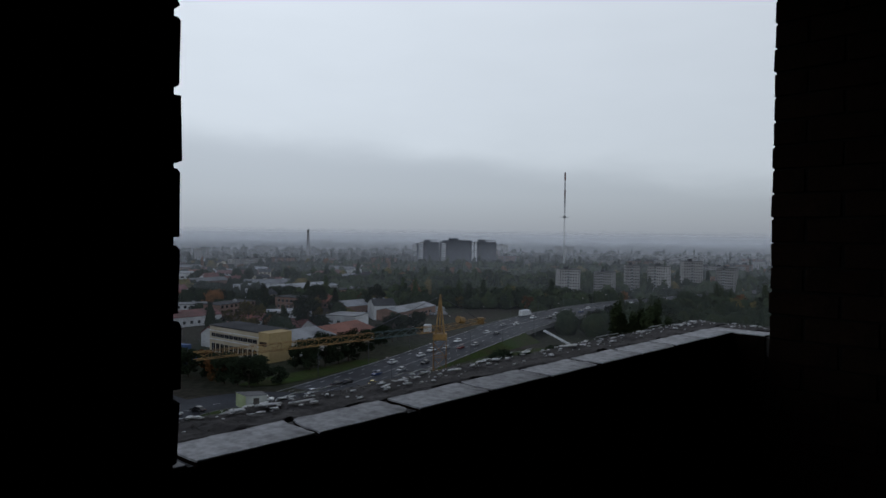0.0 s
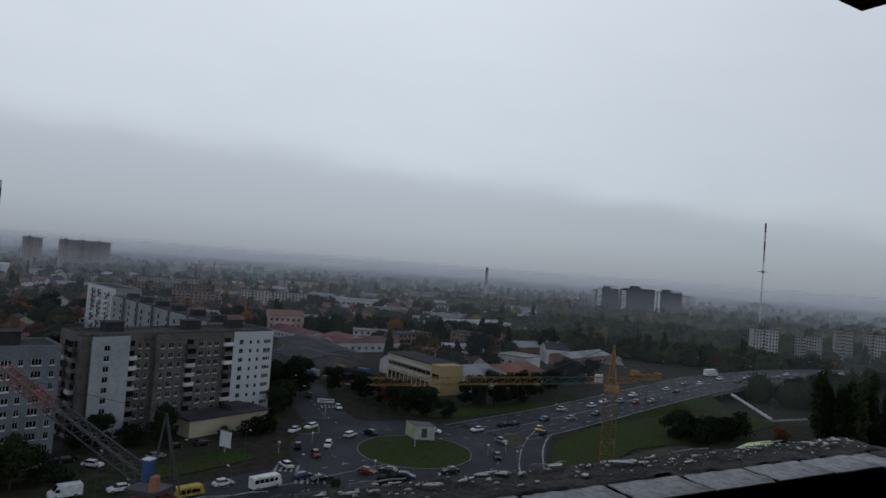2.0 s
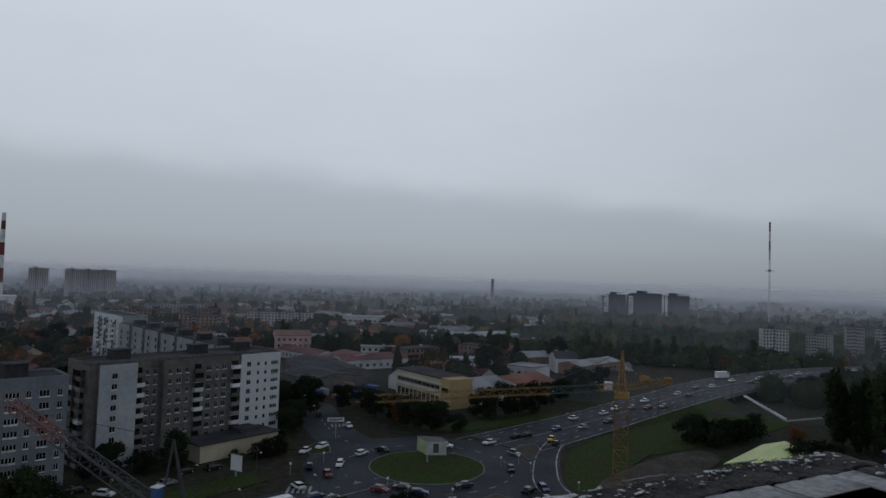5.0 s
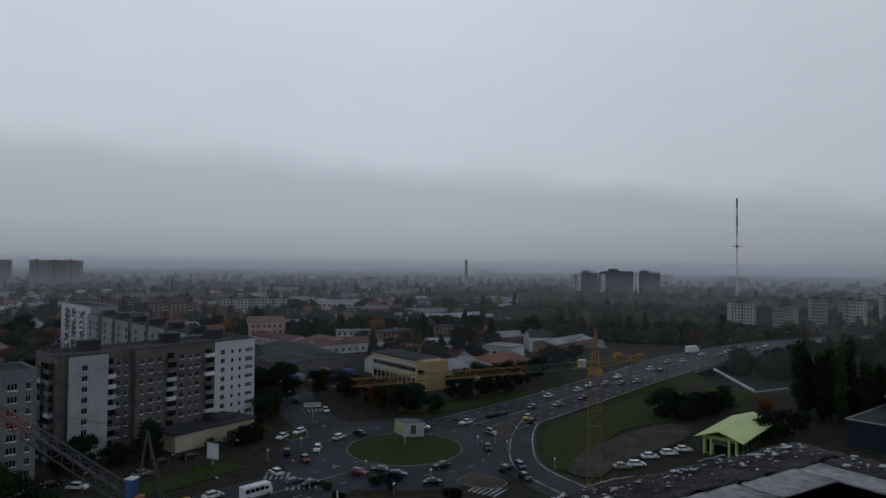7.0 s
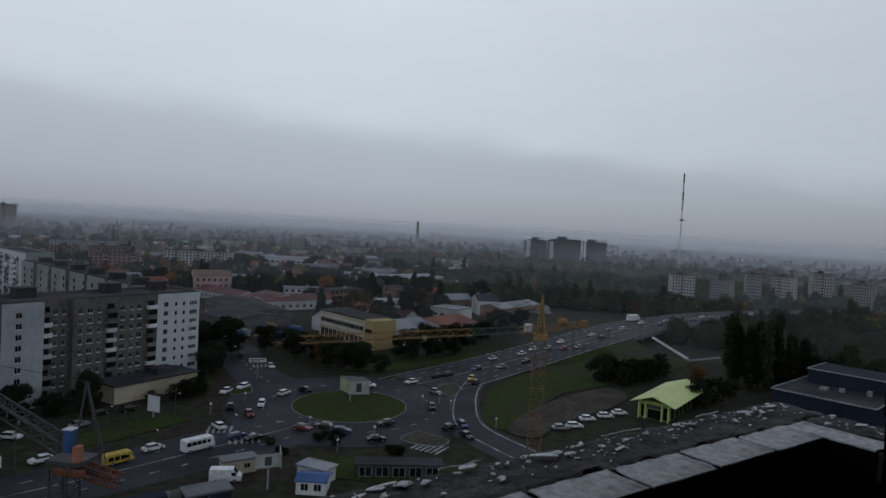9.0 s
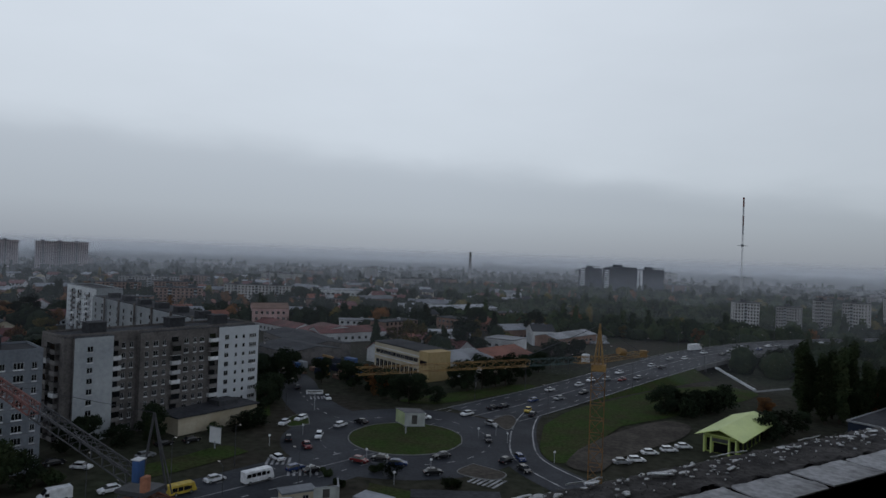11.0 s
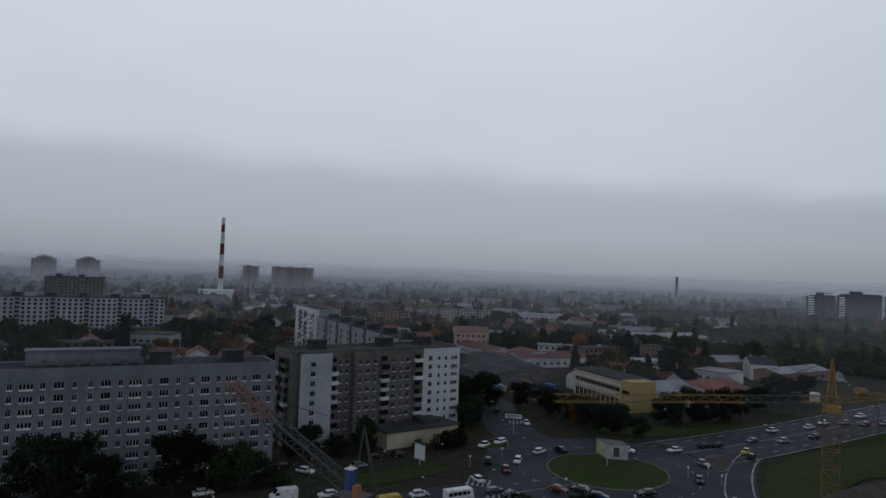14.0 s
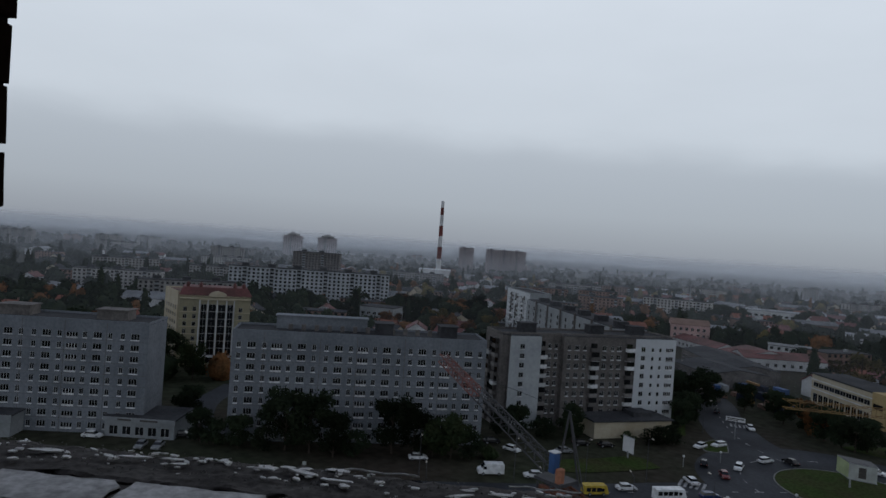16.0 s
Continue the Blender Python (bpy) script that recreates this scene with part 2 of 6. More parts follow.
def haze_material(name, amount, low, high):
    """Thin mist, seen through: scatters a little of the sky's light, thinning out with height (metres)."""
    m = bpy.data.materials.new(name)
    m.use_nodes = True
    t = m.node_tree
    t.nodes.clear()
    out, mix, clear = t.nodes.new("ShaderNodeOutputMaterial"), t.nodes.new("ShaderNodeMixShader"), t.nodes.new("ShaderNodeBsdfTransparent")
    both, dif, tra = t.nodes.new("ShaderNodeMixShader"), t.nodes.new("ShaderNodeBsdfDiffuse"), t.nodes.new("ShaderNodeBsdfTranslucent")
    for n in (dif, tra):
        n.inputs[0].default_value = (0.78, 0.82, 0.89, 1)
    tc, sep, rng = t.nodes.new("ShaderNodeTexCoord"), t.nodes.new("ShaderNodeSeparateXYZ"), t.nodes.new("ShaderNodeMapRange")
    rng.interpolation_type = "SMOOTHSTEP"
    rng.inputs[1].default_value, rng.inputs[2].default_value = low, high
    rng.inputs[3].default_value, rng.inputs[4].default_value = amount, 0.0
    t.links.new(tc.outputs["Object"], sep.inputs[0])
    t.links.new(sep.outputs[2], rng.inputs[0])
    t.links.new(rng.outputs[0], mix.inputs[0])
    both.inputs[0].default_value = 0.5
    t.links.new(dif.outputs[0], both.inputs[1])
    t.links.new(tra.outputs[0], both.inputs[2])
    t.links.new(clear.outputs[0], mix.inputs[1])
    t.links.new(both.outputs[0], mix.inputs[2])
    t.links.new(mix.outputs[0], out.inputs[0])
    return m


# ---- building blocks ----


def mesh(name, bm):
    me = bpy.data.meshes.new(name)
    bm.to_mesh(me)
    bm.free()
    return me


def raw(name, verts, faces, mats, index=None):
    me = bpy.data.meshes.new(name)
    me.from_pydata(verts, [], faces)
    for m in mats:
        me.materials.append(M[m])
    if index:
        me.polygons.foreach_set("material_index", index)
    return me


def part(name, data, mat, parent, label="", at=None):
    """One mesh object under a thing or a part."""
    me = mesh(name, data) if isinstance(data, bmesh.types.BMesh) else data
    if mat and not me.materials:
        me.materials.append(M[mat])
    ob = new(name, me)
    ob.parent = parent
    if at:
        ob.matrix_basis = at
    return tagged(ob, label)


def thing(name, m, label, category, group="", kind=""):
    ob = new(name)
    ob.matrix_basis = m
    return tagged(ob, label, category, group, kind)


def solid(name, data, mat, m, label, category="", kind="structure", group=""):
    me = mesh(name, data) if isinstance(data, bmesh.types.BMesh) else data
    if mat and not me.materials:
        me.materials.append(M[mat])
    ob = new(name, me)
    ob.matrix_basis = m
    return tagged(ob, label, category, group, kind)


def box(bm, x0, x1, y0, y1, z0, z1, bevel=0.0):
    vs = [bm.verts.new(v) for v in ((x0, y0, z0), (x1, y0, z0), (x1, y1, z0), (x0, y1, z0), (x0, y0, z1), (x1, y0, z1), (x1, y1, z1), (x0, y1, z1))]
    fs = [bm.faces.new([vs[i] for i in f]) for f in ((3, 2, 1, 0), (4, 5, 6, 7), (0, 1, 5, 4), (1, 2, 6, 5), (2, 3, 7, 6), (3, 0, 4, 7))]
    if bevel:
        bmesh.ops.bevel(bm, geom=list({e for f in fs for e in f.edges}), offset=bevel, segments=1, affect="EDGES")
    return bm


def boxes(*rows, bevel=0.0):
    bm = bmesh.new()
    for r in rows:
        box(bm, *r, bevel=bevel)
    return bm


def rod(bm, a, b, r, r2=None, sides=6):
    a, b = Vector(a), Vector(b)
    d = (b - a).normalized()
    u = d.orthogonal().normalized()
    v = d.cross(u)
    rings = []
    for p, rr in ((a, r), (b, r if r2 is None else r2)):
        rings.append([bm.verts.new(p + (u * math.cos(k * math.tau / sides) + v * math.sin(k * math.tau / sides)) * rr) for k in range(sides)])
    for k in range(sides):
        bm.faces.new((rings[0][k], rings[0][(k + 1) % sides], rings[1][(k + 1) % sides], rings[1][k]))
    bm.faces.new(rings[0][::-1])
    bm.faces.new(rings[1])
    return bm


def rods(*rows, sides=6):
    bm = bmesh.new()
    for r in rows:
        rod(bm, *r, sides=sides)
    return bm


def along(a, b):
    """A pose at a (x, y) whose x axis points to b, and the distance."""
    d = (b[0] - a[0], b[1] - a[1])
    return pose(a[0], a[1], 0, 0, 0, math.degrees(math.atan2(d[1], d[0]))), math.hypot(*d)

# ---- the unfinished room behind the camera ----
# its own axes: x along the window wall, y outward, z from the first camera height
WALL = pose(0, 0, EYE, 0, 0, 44.91)
SX0, SX1 = 0.484, 2.923     # the parapet's stretch
IN, OUT = 1.125, 1.405      # the parapet's faces
SILL = -0.415
FLOOR, CEIL = -1.50, 1.16
COURSE, BRICK = 0.0975, 0.26

# floor, back and side walls are out of view, added to close the room
solid("floor", boxes((-4, 3.3, -5, 1.5, FLOOR - 0.25, FLOOR)), "room", WALL, "concrete floor of an unfinished room, coloured near black for shade")
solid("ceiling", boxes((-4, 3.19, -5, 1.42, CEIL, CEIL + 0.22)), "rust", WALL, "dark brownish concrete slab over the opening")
solid("wall_back", boxes((-4, 3.3, -5.3, -5, FLOOR, CEIL)), "room", WALL, "concrete wall of an unfinished room, coloured near black for shade")
solid("wall_side", boxes((-4.3, -4, -5.3, 1.5, FLOOR, CEIL)), "room", WALL, "concrete wall of an unfinished room, coloured near black for shade")


def brick_mesh(name, lx, ly, lz, mat, wear):
    """A brick with chipped arrises; origin in its middle."""
    bm = boxes((-lx / 2, lx / 2, -ly / 2, ly / 2, -lz / 2, lz / 2), bevel=0.004)
    for v in bm.verts:
        v.co += Vector((random.uniform(-1, 1), random.uniform(-1, 1), random.uniform(-1, 1))) * wear
    me = mesh(name, bm)
    me.materials.append(M[mat])
    return me


def course_wall(name, label, x0, x1, y0, y1, z0, z1):
    """A wall of brick courses with raked joints; bricks at the free end are pieces, the rest one core."""
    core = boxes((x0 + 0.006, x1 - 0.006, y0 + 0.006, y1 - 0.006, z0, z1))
    return solid(name, core, "shaded_mortar", WALL, label)


stretchers = [brick_mesh("brick", 0.25, 0.12, 0.088, "shaded_brick", 0.0035) for _ in range(4)]
# left pier: ends short of the parapet, which stands outside it
PIER_X, PIER_IN, PIER_OUT = 0.459, 0.867, 1.045
pier_l = course_wall("wall_pier_left", "brick pier with raked joints beside the opening, coloured near black for shade", -4.0, PIER_X, PIER_IN, PIER_OUT, FLOOR, CEIL)
n_rows = int((CEIL - FLOOR) / COURSE)
for k in range(n_rows):
    z = FLOOR + COURSE * (k + 0.5)
    thick = Matrix.Diagonal((1, (PIER_OUT - PIER_IN) / 0.12, 1, 1))
    for j in range(3):
        shift = 0.13 if k % 2 else 0.0
        part("brick", random.choice(stretchers), None, pier_l, at=pose(PIER_X - 0.125 - shift - j * BRICK + random.uniform(-0.003, 0.003), (PIER_IN + PIER_OUT) / 2, z) @ thick)
    if k % 2:
        part("brick", random.choice(stretchers), None, pier_l, at=pose(PIER_X - 0.06 + random.uniform(-0.003, 0.003), (PIER_IN + PIER_OUT) / 2, z) @ thick @ Matrix.Diagonal((0.48, 1, 1, 1)))
# right side wall, perpendicular to the window wall
R_END = IN - 0.145
pier_r = course_wall("wall_pier_right", "brick side wall ending at the open corner, coloured near black for shade", SX1, SX1 + 0.28, -5.0, R_END, FLOOR, CEIL)
for k in range(n_rows):
    z = FLOOR + COURSE * (k + 0.5)
    shift = 0.13 if k % 2 else 0.0
    for j in range(4):
        part("brick", random.choice(stretchers), None, pier_r, at=pose(SX1 + 0.06, R_END - 0.125 - shift - j * BRICK + random.uniform(-0.003, 0.003), z, 0, 0, 90))
    for x in (SX1 + 0.06, SX1 + 0.22):
        if k % 2:
            part("brick", random.choice(stretchers), None, pier_r, at=pose(x, R_END - 0.06, z, 0, 0, 90) @ Matrix.Diagonal((0.48, 1, 1, 1)))

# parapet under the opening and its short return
parapet = solid("parapet", boxes((SX0 - 1.2, SX1 + 0.28, IN + 0.012, OUT, FLOOR - 0.3, SILL - 0.09), (SX1 + 0.012, SX1 + 0.28, R_END - 0.3, IN + 0.012, FLOOR - 0.3, SILL - 0.09)), "shaded_mortar", WALL, "low brick parapet with a broken top")


def worn_brick(lx, ly, lz, seed, chip=0.5):
    """A sill brick with a nibbled outline, broken corners and a softened, slightly uneven top."""
    rnd = random.Random(seed)
    pts = []
    corners = ((-lx / 2, -ly / 2), (lx / 2, -ly / 2), (lx / 2, ly / 2), (-lx / 2, ly / 2))
    for k in range(4):
        a, b = Vector(corners[k]), Vector(corners[(k + 1) % 4])
        n = max(3, int((b - a).length / 0.022))
        for q in range(n):
            p = a.lerp(b, q / n)
            inward = -p.normalized()
            w = 0.003 * rnd.random() if k == 0 else 0.007 * rnd.random() ** 1.6
            if q == 0 and rnd.random() < chip:
                w += rnd.uniform(0.004, 0.016)
            pts.append(p + inward * w)
    n = len(pts)
    verts = [(p.x * 0.993, p.y * 0.985, lz / 2 + rnd.uniform(-0.0012, 0.0)) for p in pts] + [(p.x, p.y, lz / 2 - 0.004) for p in pts] + [(p.x, p.y, -lz / 2) for p in pts]
    faces = [tuple(range(n))] + [(i, n + i, n + (i + 1) % n, (i + 1) % n) for i in range(n)] + [(n + i, 2 * n + i, 2 * n + (i + 1) % n, n + (i + 1) % n) for i in range(n)]
    faces = [tuple(reversed(f)) if len(f) == 4 else f for f in faces]
    return raw("brick", verts, faces, ["silicate", "shaded_brick"], [0] * (n + 1) + [1] * n)  # pale top; sides near black, the inner face's shade put into their colour


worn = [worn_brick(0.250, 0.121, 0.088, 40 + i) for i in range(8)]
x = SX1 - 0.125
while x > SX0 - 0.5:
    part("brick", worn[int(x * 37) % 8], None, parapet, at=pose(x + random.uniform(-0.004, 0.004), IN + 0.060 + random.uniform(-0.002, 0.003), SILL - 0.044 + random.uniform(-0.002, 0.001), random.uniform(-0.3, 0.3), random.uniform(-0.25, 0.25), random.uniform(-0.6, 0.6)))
    for z in range(1, 9):
        part("brick", random.choice(stretchers), None, parapet, at=pose(x + (0.13 if z % 2 else 0), IN + 0.062, SILL - 0.044 - z * COURSE))
    x -= BRICK
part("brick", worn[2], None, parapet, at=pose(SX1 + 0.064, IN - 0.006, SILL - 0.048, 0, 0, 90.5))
for z in range(1, 9):
    part("brick", random.choice(stretchers), None, parapet, at=pose(SX1 + 0.066, IN - 0.005, SILL - 0.046 - z * COURSE, 0, 0, 90))
# mortar filling the joints between the sill bricks
part("joint_mortar", boxes((SX0 - 0.6, SX1 + 0.01, IN + 0.012, IN + 0.13, SILL - 0.095, SILL - 0.011), (SX1 + 0.014, SX1 + 0.13, R_END, IN + 0.13, SILL - 0.095, SILL - 0.012)), "mortar", parapet, "dark crumbling joint mortar")


def rough_bed(name, x0, x1, y0, y1, z, step, lift, seed):
    """A crumbled bed of mortar: a grid of uneven height with ragged borders and skirts."""
    nx, ny = max(2, int((x1 - x0) / step)), max(2, int((y1 - y0) / step))
    verts, faces = [], []
    for i in range(nx + 1):
        for j in range(ny + 1):
            px, py = x0 + (x1 - x0) * i / nx, y0 + (y1 - y0) * j / ny
            h = noise.fractal(Vector((px * 9, py * 9, seed)), 0.8, 2.1, 5) * lift + noise.noise(Vector((px * 40, py * 40, seed))) * lift * 0.35
            if j in (0, ny):
                py += noise.noise(Vector((px * 14, seed, py))) * 0.022 + noise.noise(Vector((px * 50, seed, py))) * 0.008
                h -= lift * 0.5
            if i in (0, nx):
                px += noise.noise(Vector((py * 14, seed, px))) * 0.02
            verts.append((px, py, z + h))
    for i in range(nx):
        for j in range(ny):
            a = i * (ny + 1) + j
            faces.append((a, a + ny + 1, a + ny + 2, a + 1))
    base = len(verts)
    rim = [i * (ny + 1) for i in range(nx + 1)] + [nx * (ny + 1) + j for j in range(1, ny + 1)] + [i * (ny + 1) + ny for i in range(nx - 1, -1, -1)] + list(range(ny - 1, 0, -1))
    for r in rim:
        verts.append((verts[r][0], verts[r][1], z - 0.15))
    for q in range(len(rim)):
        n2 = (q + 1) % len(rim)
        faces.append((rim[n2], rim[q], base + q, base + n2))
    return verts, faces


v, f = rough_bed("mortar_bed", SX0 - 0.5, SX1 + 0.28, IN + 0.128, OUT + 0.005, SILL - 0.004, 0.010, 0.007, 3.0)
part("mortar_bed", raw("mortar_bed", v, f, ["mortar"]), None, parapet, "crumbled dark mortar bed")
v, f = rough_bed("mortar_bed", SX1 + 0.13, SX1 + 0.28, R_END - 0.4, IN + 0.126, SILL - 0.004, 0.010, 0.007, 7.0)
part("mortar_bed", raw("mortar_bed", v, f, ["mortar"]), None, parapet, "crumbled dark mortar bed")


def flake(seed, thick):
    """A thin flat flake of mortar with a ragged outline."""
    rnd = random.Random(seed)
    n = 9
    st = rnd.uniform(0.35, 0.8)
    ring = [(math.cos(k * math.tau / n) * rnd.uniform(0.55, 1.15), math.sin(k * math.tau / n) * rnd.uniform(0.55, 1.15) * st) for k in range(n)]
    verts = [(x * 0.9, y * 0.9, thick + rnd.uniform(-0.02, 0.02)) for x, y in ring] + [(x, y, -0.1) for x, y in ring]
    faces = [tuple(range(n))] + [(k, n + k, n + (k + 1) % n, (k + 1) % n) for k in range(n)]
    return raw("mortar_flake", verts, [faces[0]] + [tuple(reversed(f)) for f in faces[1:]], ["chip"])


rnd = random.Random(11)
chips = [flake(70 + i, 0.12) for i in range(9)]


def bed_place():
    if rnd.random() < 0.88:
        px = rnd.uniform(SX0 - 0.3, SX1 + 0.25)
        return px, IN + 0.14 + rnd.random() ** 0.55 * 0.13
    return rnd.uniform(SX1 + 0.14, SX1 + 0.26), rnd.uniform(R_END - 0.1, IN + 0.1)


for i in range(290):
    px, py = bed_place()
    s = 0.004 + 0.011 * rnd.random() ** 2.0
    part("mortar_flake", rnd.choice(chips), None, parapet, at=pose(px, py, SILL + 0.002, rnd.uniform(-4, 4), rnd.uniform(-4, 4), rnd.uniform(-40, 40)) @ Matrix.Scale(s, 4))
# larger pale patches of spilt mortar along the outer edge
for px, py, s in ((0.80, 1.372, 0.026), (0.835, 1.385, 0.018), (0.77, 1.365, 0.016), (1.62, 1.385, 0.024), (1.68, 1.38, 0.026), (2.05, 1.375, 0.026), (2.11, 1.37, 0.022), (2.6, 1.38, 0.02), (3.1, 1.37, 0.022), (3.15, 1.12, 0.025), (1.2, 1.36, 0.016), (2.35, 1.36, 0.018)):
    part("mortar_flake", rnd.choice(chips), None, parapet, "large pale patch of spilt mortar", at=pose(px, py, SILL + 0.003, 0, 0, rnd.uniform(-15, 15)) @ Matrix.Diagonal((s, s * 0.8, s * 0.35, 1)))
for k in range(26):
    s = rnd.uniform(0.012, 0.030)
    part("mortar_flake", rnd.choice(chips), None, parapet, at=pose(rnd.uniform(SX0 - 0.3, SX1 + 0.2), IN + rnd.uniform(0.19, 0.272), SILL + 0.004, 0, 0, rnd.uniform(-25, 25)) @ Matrix.Diagonal((s * 1.5, s * 0.7, s * 0.4, 1)))
# a pale ragged lip of set mortar along the outer edge
for k, (a, b) in enumerate(((0.92, 1.10), (1.28, 1.42), (1.78, 1.90), (2.30, 2.46), (2.72, 2.84))):
    bm = bmesh.new()
    last = None
    for q in range(13):
        px = a + (b - a) * q / 12
        p = Vector((px, OUT - 0.004 + 0.010 * noise.noise(Vector((px * 14, 3, k))), SILL + 0.006 + 0.006 * noise.noise(Vector((px * 22, 8, k)))))
        if last:
            rod(bm, last, p, 0.0018, sides=5)
        last = p
    part("mortar_lip", bm, "chip", parapet, "thin pale ragged mortar lip")
# fine grit, past counting
verts, faces = [], []
for i in range(1500):
    px, py = bed_place()
    s, a = rnd.uniform(0.0012, 0.0035), rnd.uniform(0, 6)
    b = len(verts)
    z = SILL + rnd.uniform(-0.004, 0.007)
    for q in range(4):
        verts.append((px + math.cos(a + q * 1.57) * s * rnd.uniform(0.6, 1.3), py + math.sin(a + q * 1.57) * s, z))
    verts.append((px, py, z + s))
    faces += [(b + q, b + (q + 1) % 4, b + 4) for q in range(4)]
tagged(part("grit", raw("grit", verts, faces, ["rubble"]), None, parapet, "loose grit on the mortar"), kind="stuff")

# ---- ground and roads ----
HERE = Matrix.Identity(4)


def ground_sheet():
    """One sheet to the horizon, finer near by."""
    rings = [0, 60, 120, 200, 300, 450, 700, 1100, 1800, 3000, 4900]
    sides = 64
    verts, faces = [(0, 0, 0)], []
    for r in rings[1:]:
        for k in range(sides):
            verts.append((r * math.cos(k * math.tau / sides), r * math.sin(k * math.tau / sides), 0))
    for k in range(sides):
        faces.append((0, 1 + k, 1 + (k + 1) % sides))
    for q in range(len(rings) - 2):
        for k in range(sides):
            a, b = 1 + q * sides, 1 + (q + 1) * sides
            faces.append((a + k, b + k, b + (k + 1) % sides, a + (k + 1) % sides))
    return raw("ground", verts, faces, ["ground"])


solid("ground", ground_sheet(), None, HERE, "dull autumn ground of grass and bare earth", "ground")


def smooth(points, steps=8):
    """A soft line through points of any number of values."""
    out = []
    pts = [points[0]] + list(points) + [points[-1]]
    for i in range(1, len(pts) - 2):
        p0, p1, p2, p3 = (np.array(p, float) for p in pts[i - 1:i + 3])
        for k in range(steps):
            t = k / steps
            out.append(0.5 * (2 * p1 + (p2 - p0) * t + (2 * p0 - 5 * p1 + 4 * p2 - p3) * t * t + (3 * p1 - p0 - 3 * p2 + p3) * t ** 3))
    out.append(np.array(points[-1], float))
    return out


ROADS = []  # centre lines (x, y, z, width), for cars and to keep trees off


def ribbon(line, left, right, dz):
    """A band along a line, from left to right of it in metres."""
    verts, faces = [], []
    for i, p in enumerate(line):
        q, r = line[max(0, i - 1)], line[min(len(line) - 1, i + 1)]
        d = (r[:2] - q[:2]) / np.linalg.norm(r[:2] - q[:2])
        n = np.array((-d[1], d[0]))
        l = left * p[3] if abs(left) <= 0.5 else left
        rr = right * p[3] if abs(right) <= 0.5 else right
        for s in (l, rr):
            verts.append((p[0] + n[0] * s, p[1] + n[1] * s, p[2] + dz))
    for i in range(len(line) - 1):
        faces.append((2 * i, 2 * i + 1, 2 * i + 3, 2 * i + 2))
    return verts, faces


def road(points, label, dz=0.03, kerbs=True):
    line = smooth(points)
    ROADS.append(line)
    v, f = ribbon(line, 0.5, -0.5, dz)
    ob = solid("road", raw("road", v, f, ["asphalt"]), None, HERE, label, "road")
    return ob, line


def dashes(ob, line, offset, dash, gap, width=0.15, dz=0.05):
    """Painted lines on a road; gap 0: one unbroken line."""
    verts, faces, run = [], [], 0.0
    for i in range(len(line) - 1):
        p, q = line[i], line[i + 1]
        d = q[:2] - p[:2]
        ln = np.linalg.norm(d)
        if ln < 1e-6:
            continue
        d = d / ln
        n = np.array((-d[1], d[0]))
        s = 0.0
        while s < ln:
            e = min(ln, s + 0.7)
            if gap == 0 or (run + s) % (dash + gap) < dash:
                o1, o2 = offset * (p[3] + (q[3] - p[3]) * s / ln), offset * (p[3] + (q[3] - p[3]) * e / ln)
                b = len(verts)
                for t, o in ((s, o1), (e, o2)):
                    z = p[2] + (q[2] - p[2]) * t / ln + dz
                    for w in (-width, width):
                        verts.append((p[0] + d[0] * t + n[0] * (o + w), p[1] + d[1] * t + n[1] * (o + w), z))
                faces.append((b, b + 2, b + 3, b + 1))
            s = e
        run += ln
    if faces:
        tagged(part("lane_marking", raw("lane_marking", verts, faces, ["paint"]), None, ob, "worn white road paint"), kind="stuff")


main_road, main_line = road([(-47, 180, 0, 22), (-33, 202, 0, 26), (-12, 240, 0.5, 25), (11, 280, 2.2, 25), (38, 322, 4.4, 26), (66, 360, 5.4, 26), (98, 398, 5.6, 26), (150, 450, 5.0, 24), (300, 580, 3, 22)], "wide dark asphalt road rising to a flyover")
for o in (-0.36, -0.18, 0.18, 0.36):
    dashes(main_road, main_line, o, 2.5, 5)
for o in (0.0, 0.48, -0.48):
    dashes(main_road, main_line, o, 1, 0)
up_road, up_line = road([(-62, 172, 0, 17), (-80, 182, 0, 16), (-97, 202, 0, 14), (-112, 226, 0, 12), (-140, 255, 0, 10), (-190, 300, 0, 9)], "dark asphalt side road", 0.034)
dashes(up_road, up_line, 0.0, 2, 4)
low_road, low_line = road([(-52, 150, 0, 20), (-64, 129, 0, 21), (-76, 108, 0, 19), (-92, 84, 0, 17), (-118, 48, 0, 15), (-160, -10, 0, 14)], "dark asphalt street leaving the roundabout", 0.038)
dashes(low_road, low_line, 0.0, 1, 0)
for o in (-0.25, 0.25):
    dashes(low_road, low_line, o, 2, 4)
slip_road, slip_line = road([(-20, 216, 0.1, 8), (-22, 196, 0, 9), (-21, 176, 0, 10), (-17, 158, 0, 11), (-5, 143, 0, 12), (18, 122, 0, 12), (60, 90, 0, 12)], "dark asphalt slip road curving away", 0.042)
dashes(slip_road, slip_line, 0.4, 1, 0, 0.2)
dashes(slip_road, slip_line, -0.2, 1, 0, 0.2)
yard_road, yard_line = road([(-118, 110, 0, 6), (-137, 84, 0, 6), (-152, 62, 0, 7), (-175, 68, 0, 7), (-195, 85, 0, 7)], "narrow asphalt yard road", 0.022)

RC, R_IN, R_OUT = (-49.0, 165.0), 14.8, 32.0


def ring(r0, r1, z, sides=72):
    verts, faces = [], []
    for k in range(sides):
        a = k * math.tau / sides
        for r in (r0, r1):
            verts.append((RC[0] + r * math.cos(a), RC[1] + r * math.sin(a), z))
    for k in range(sides):
        a, b = 2 * k, 2 * ((k + 1) % sides)
        faces.append((a, a + 1, b + 1, b))
    return verts, faces


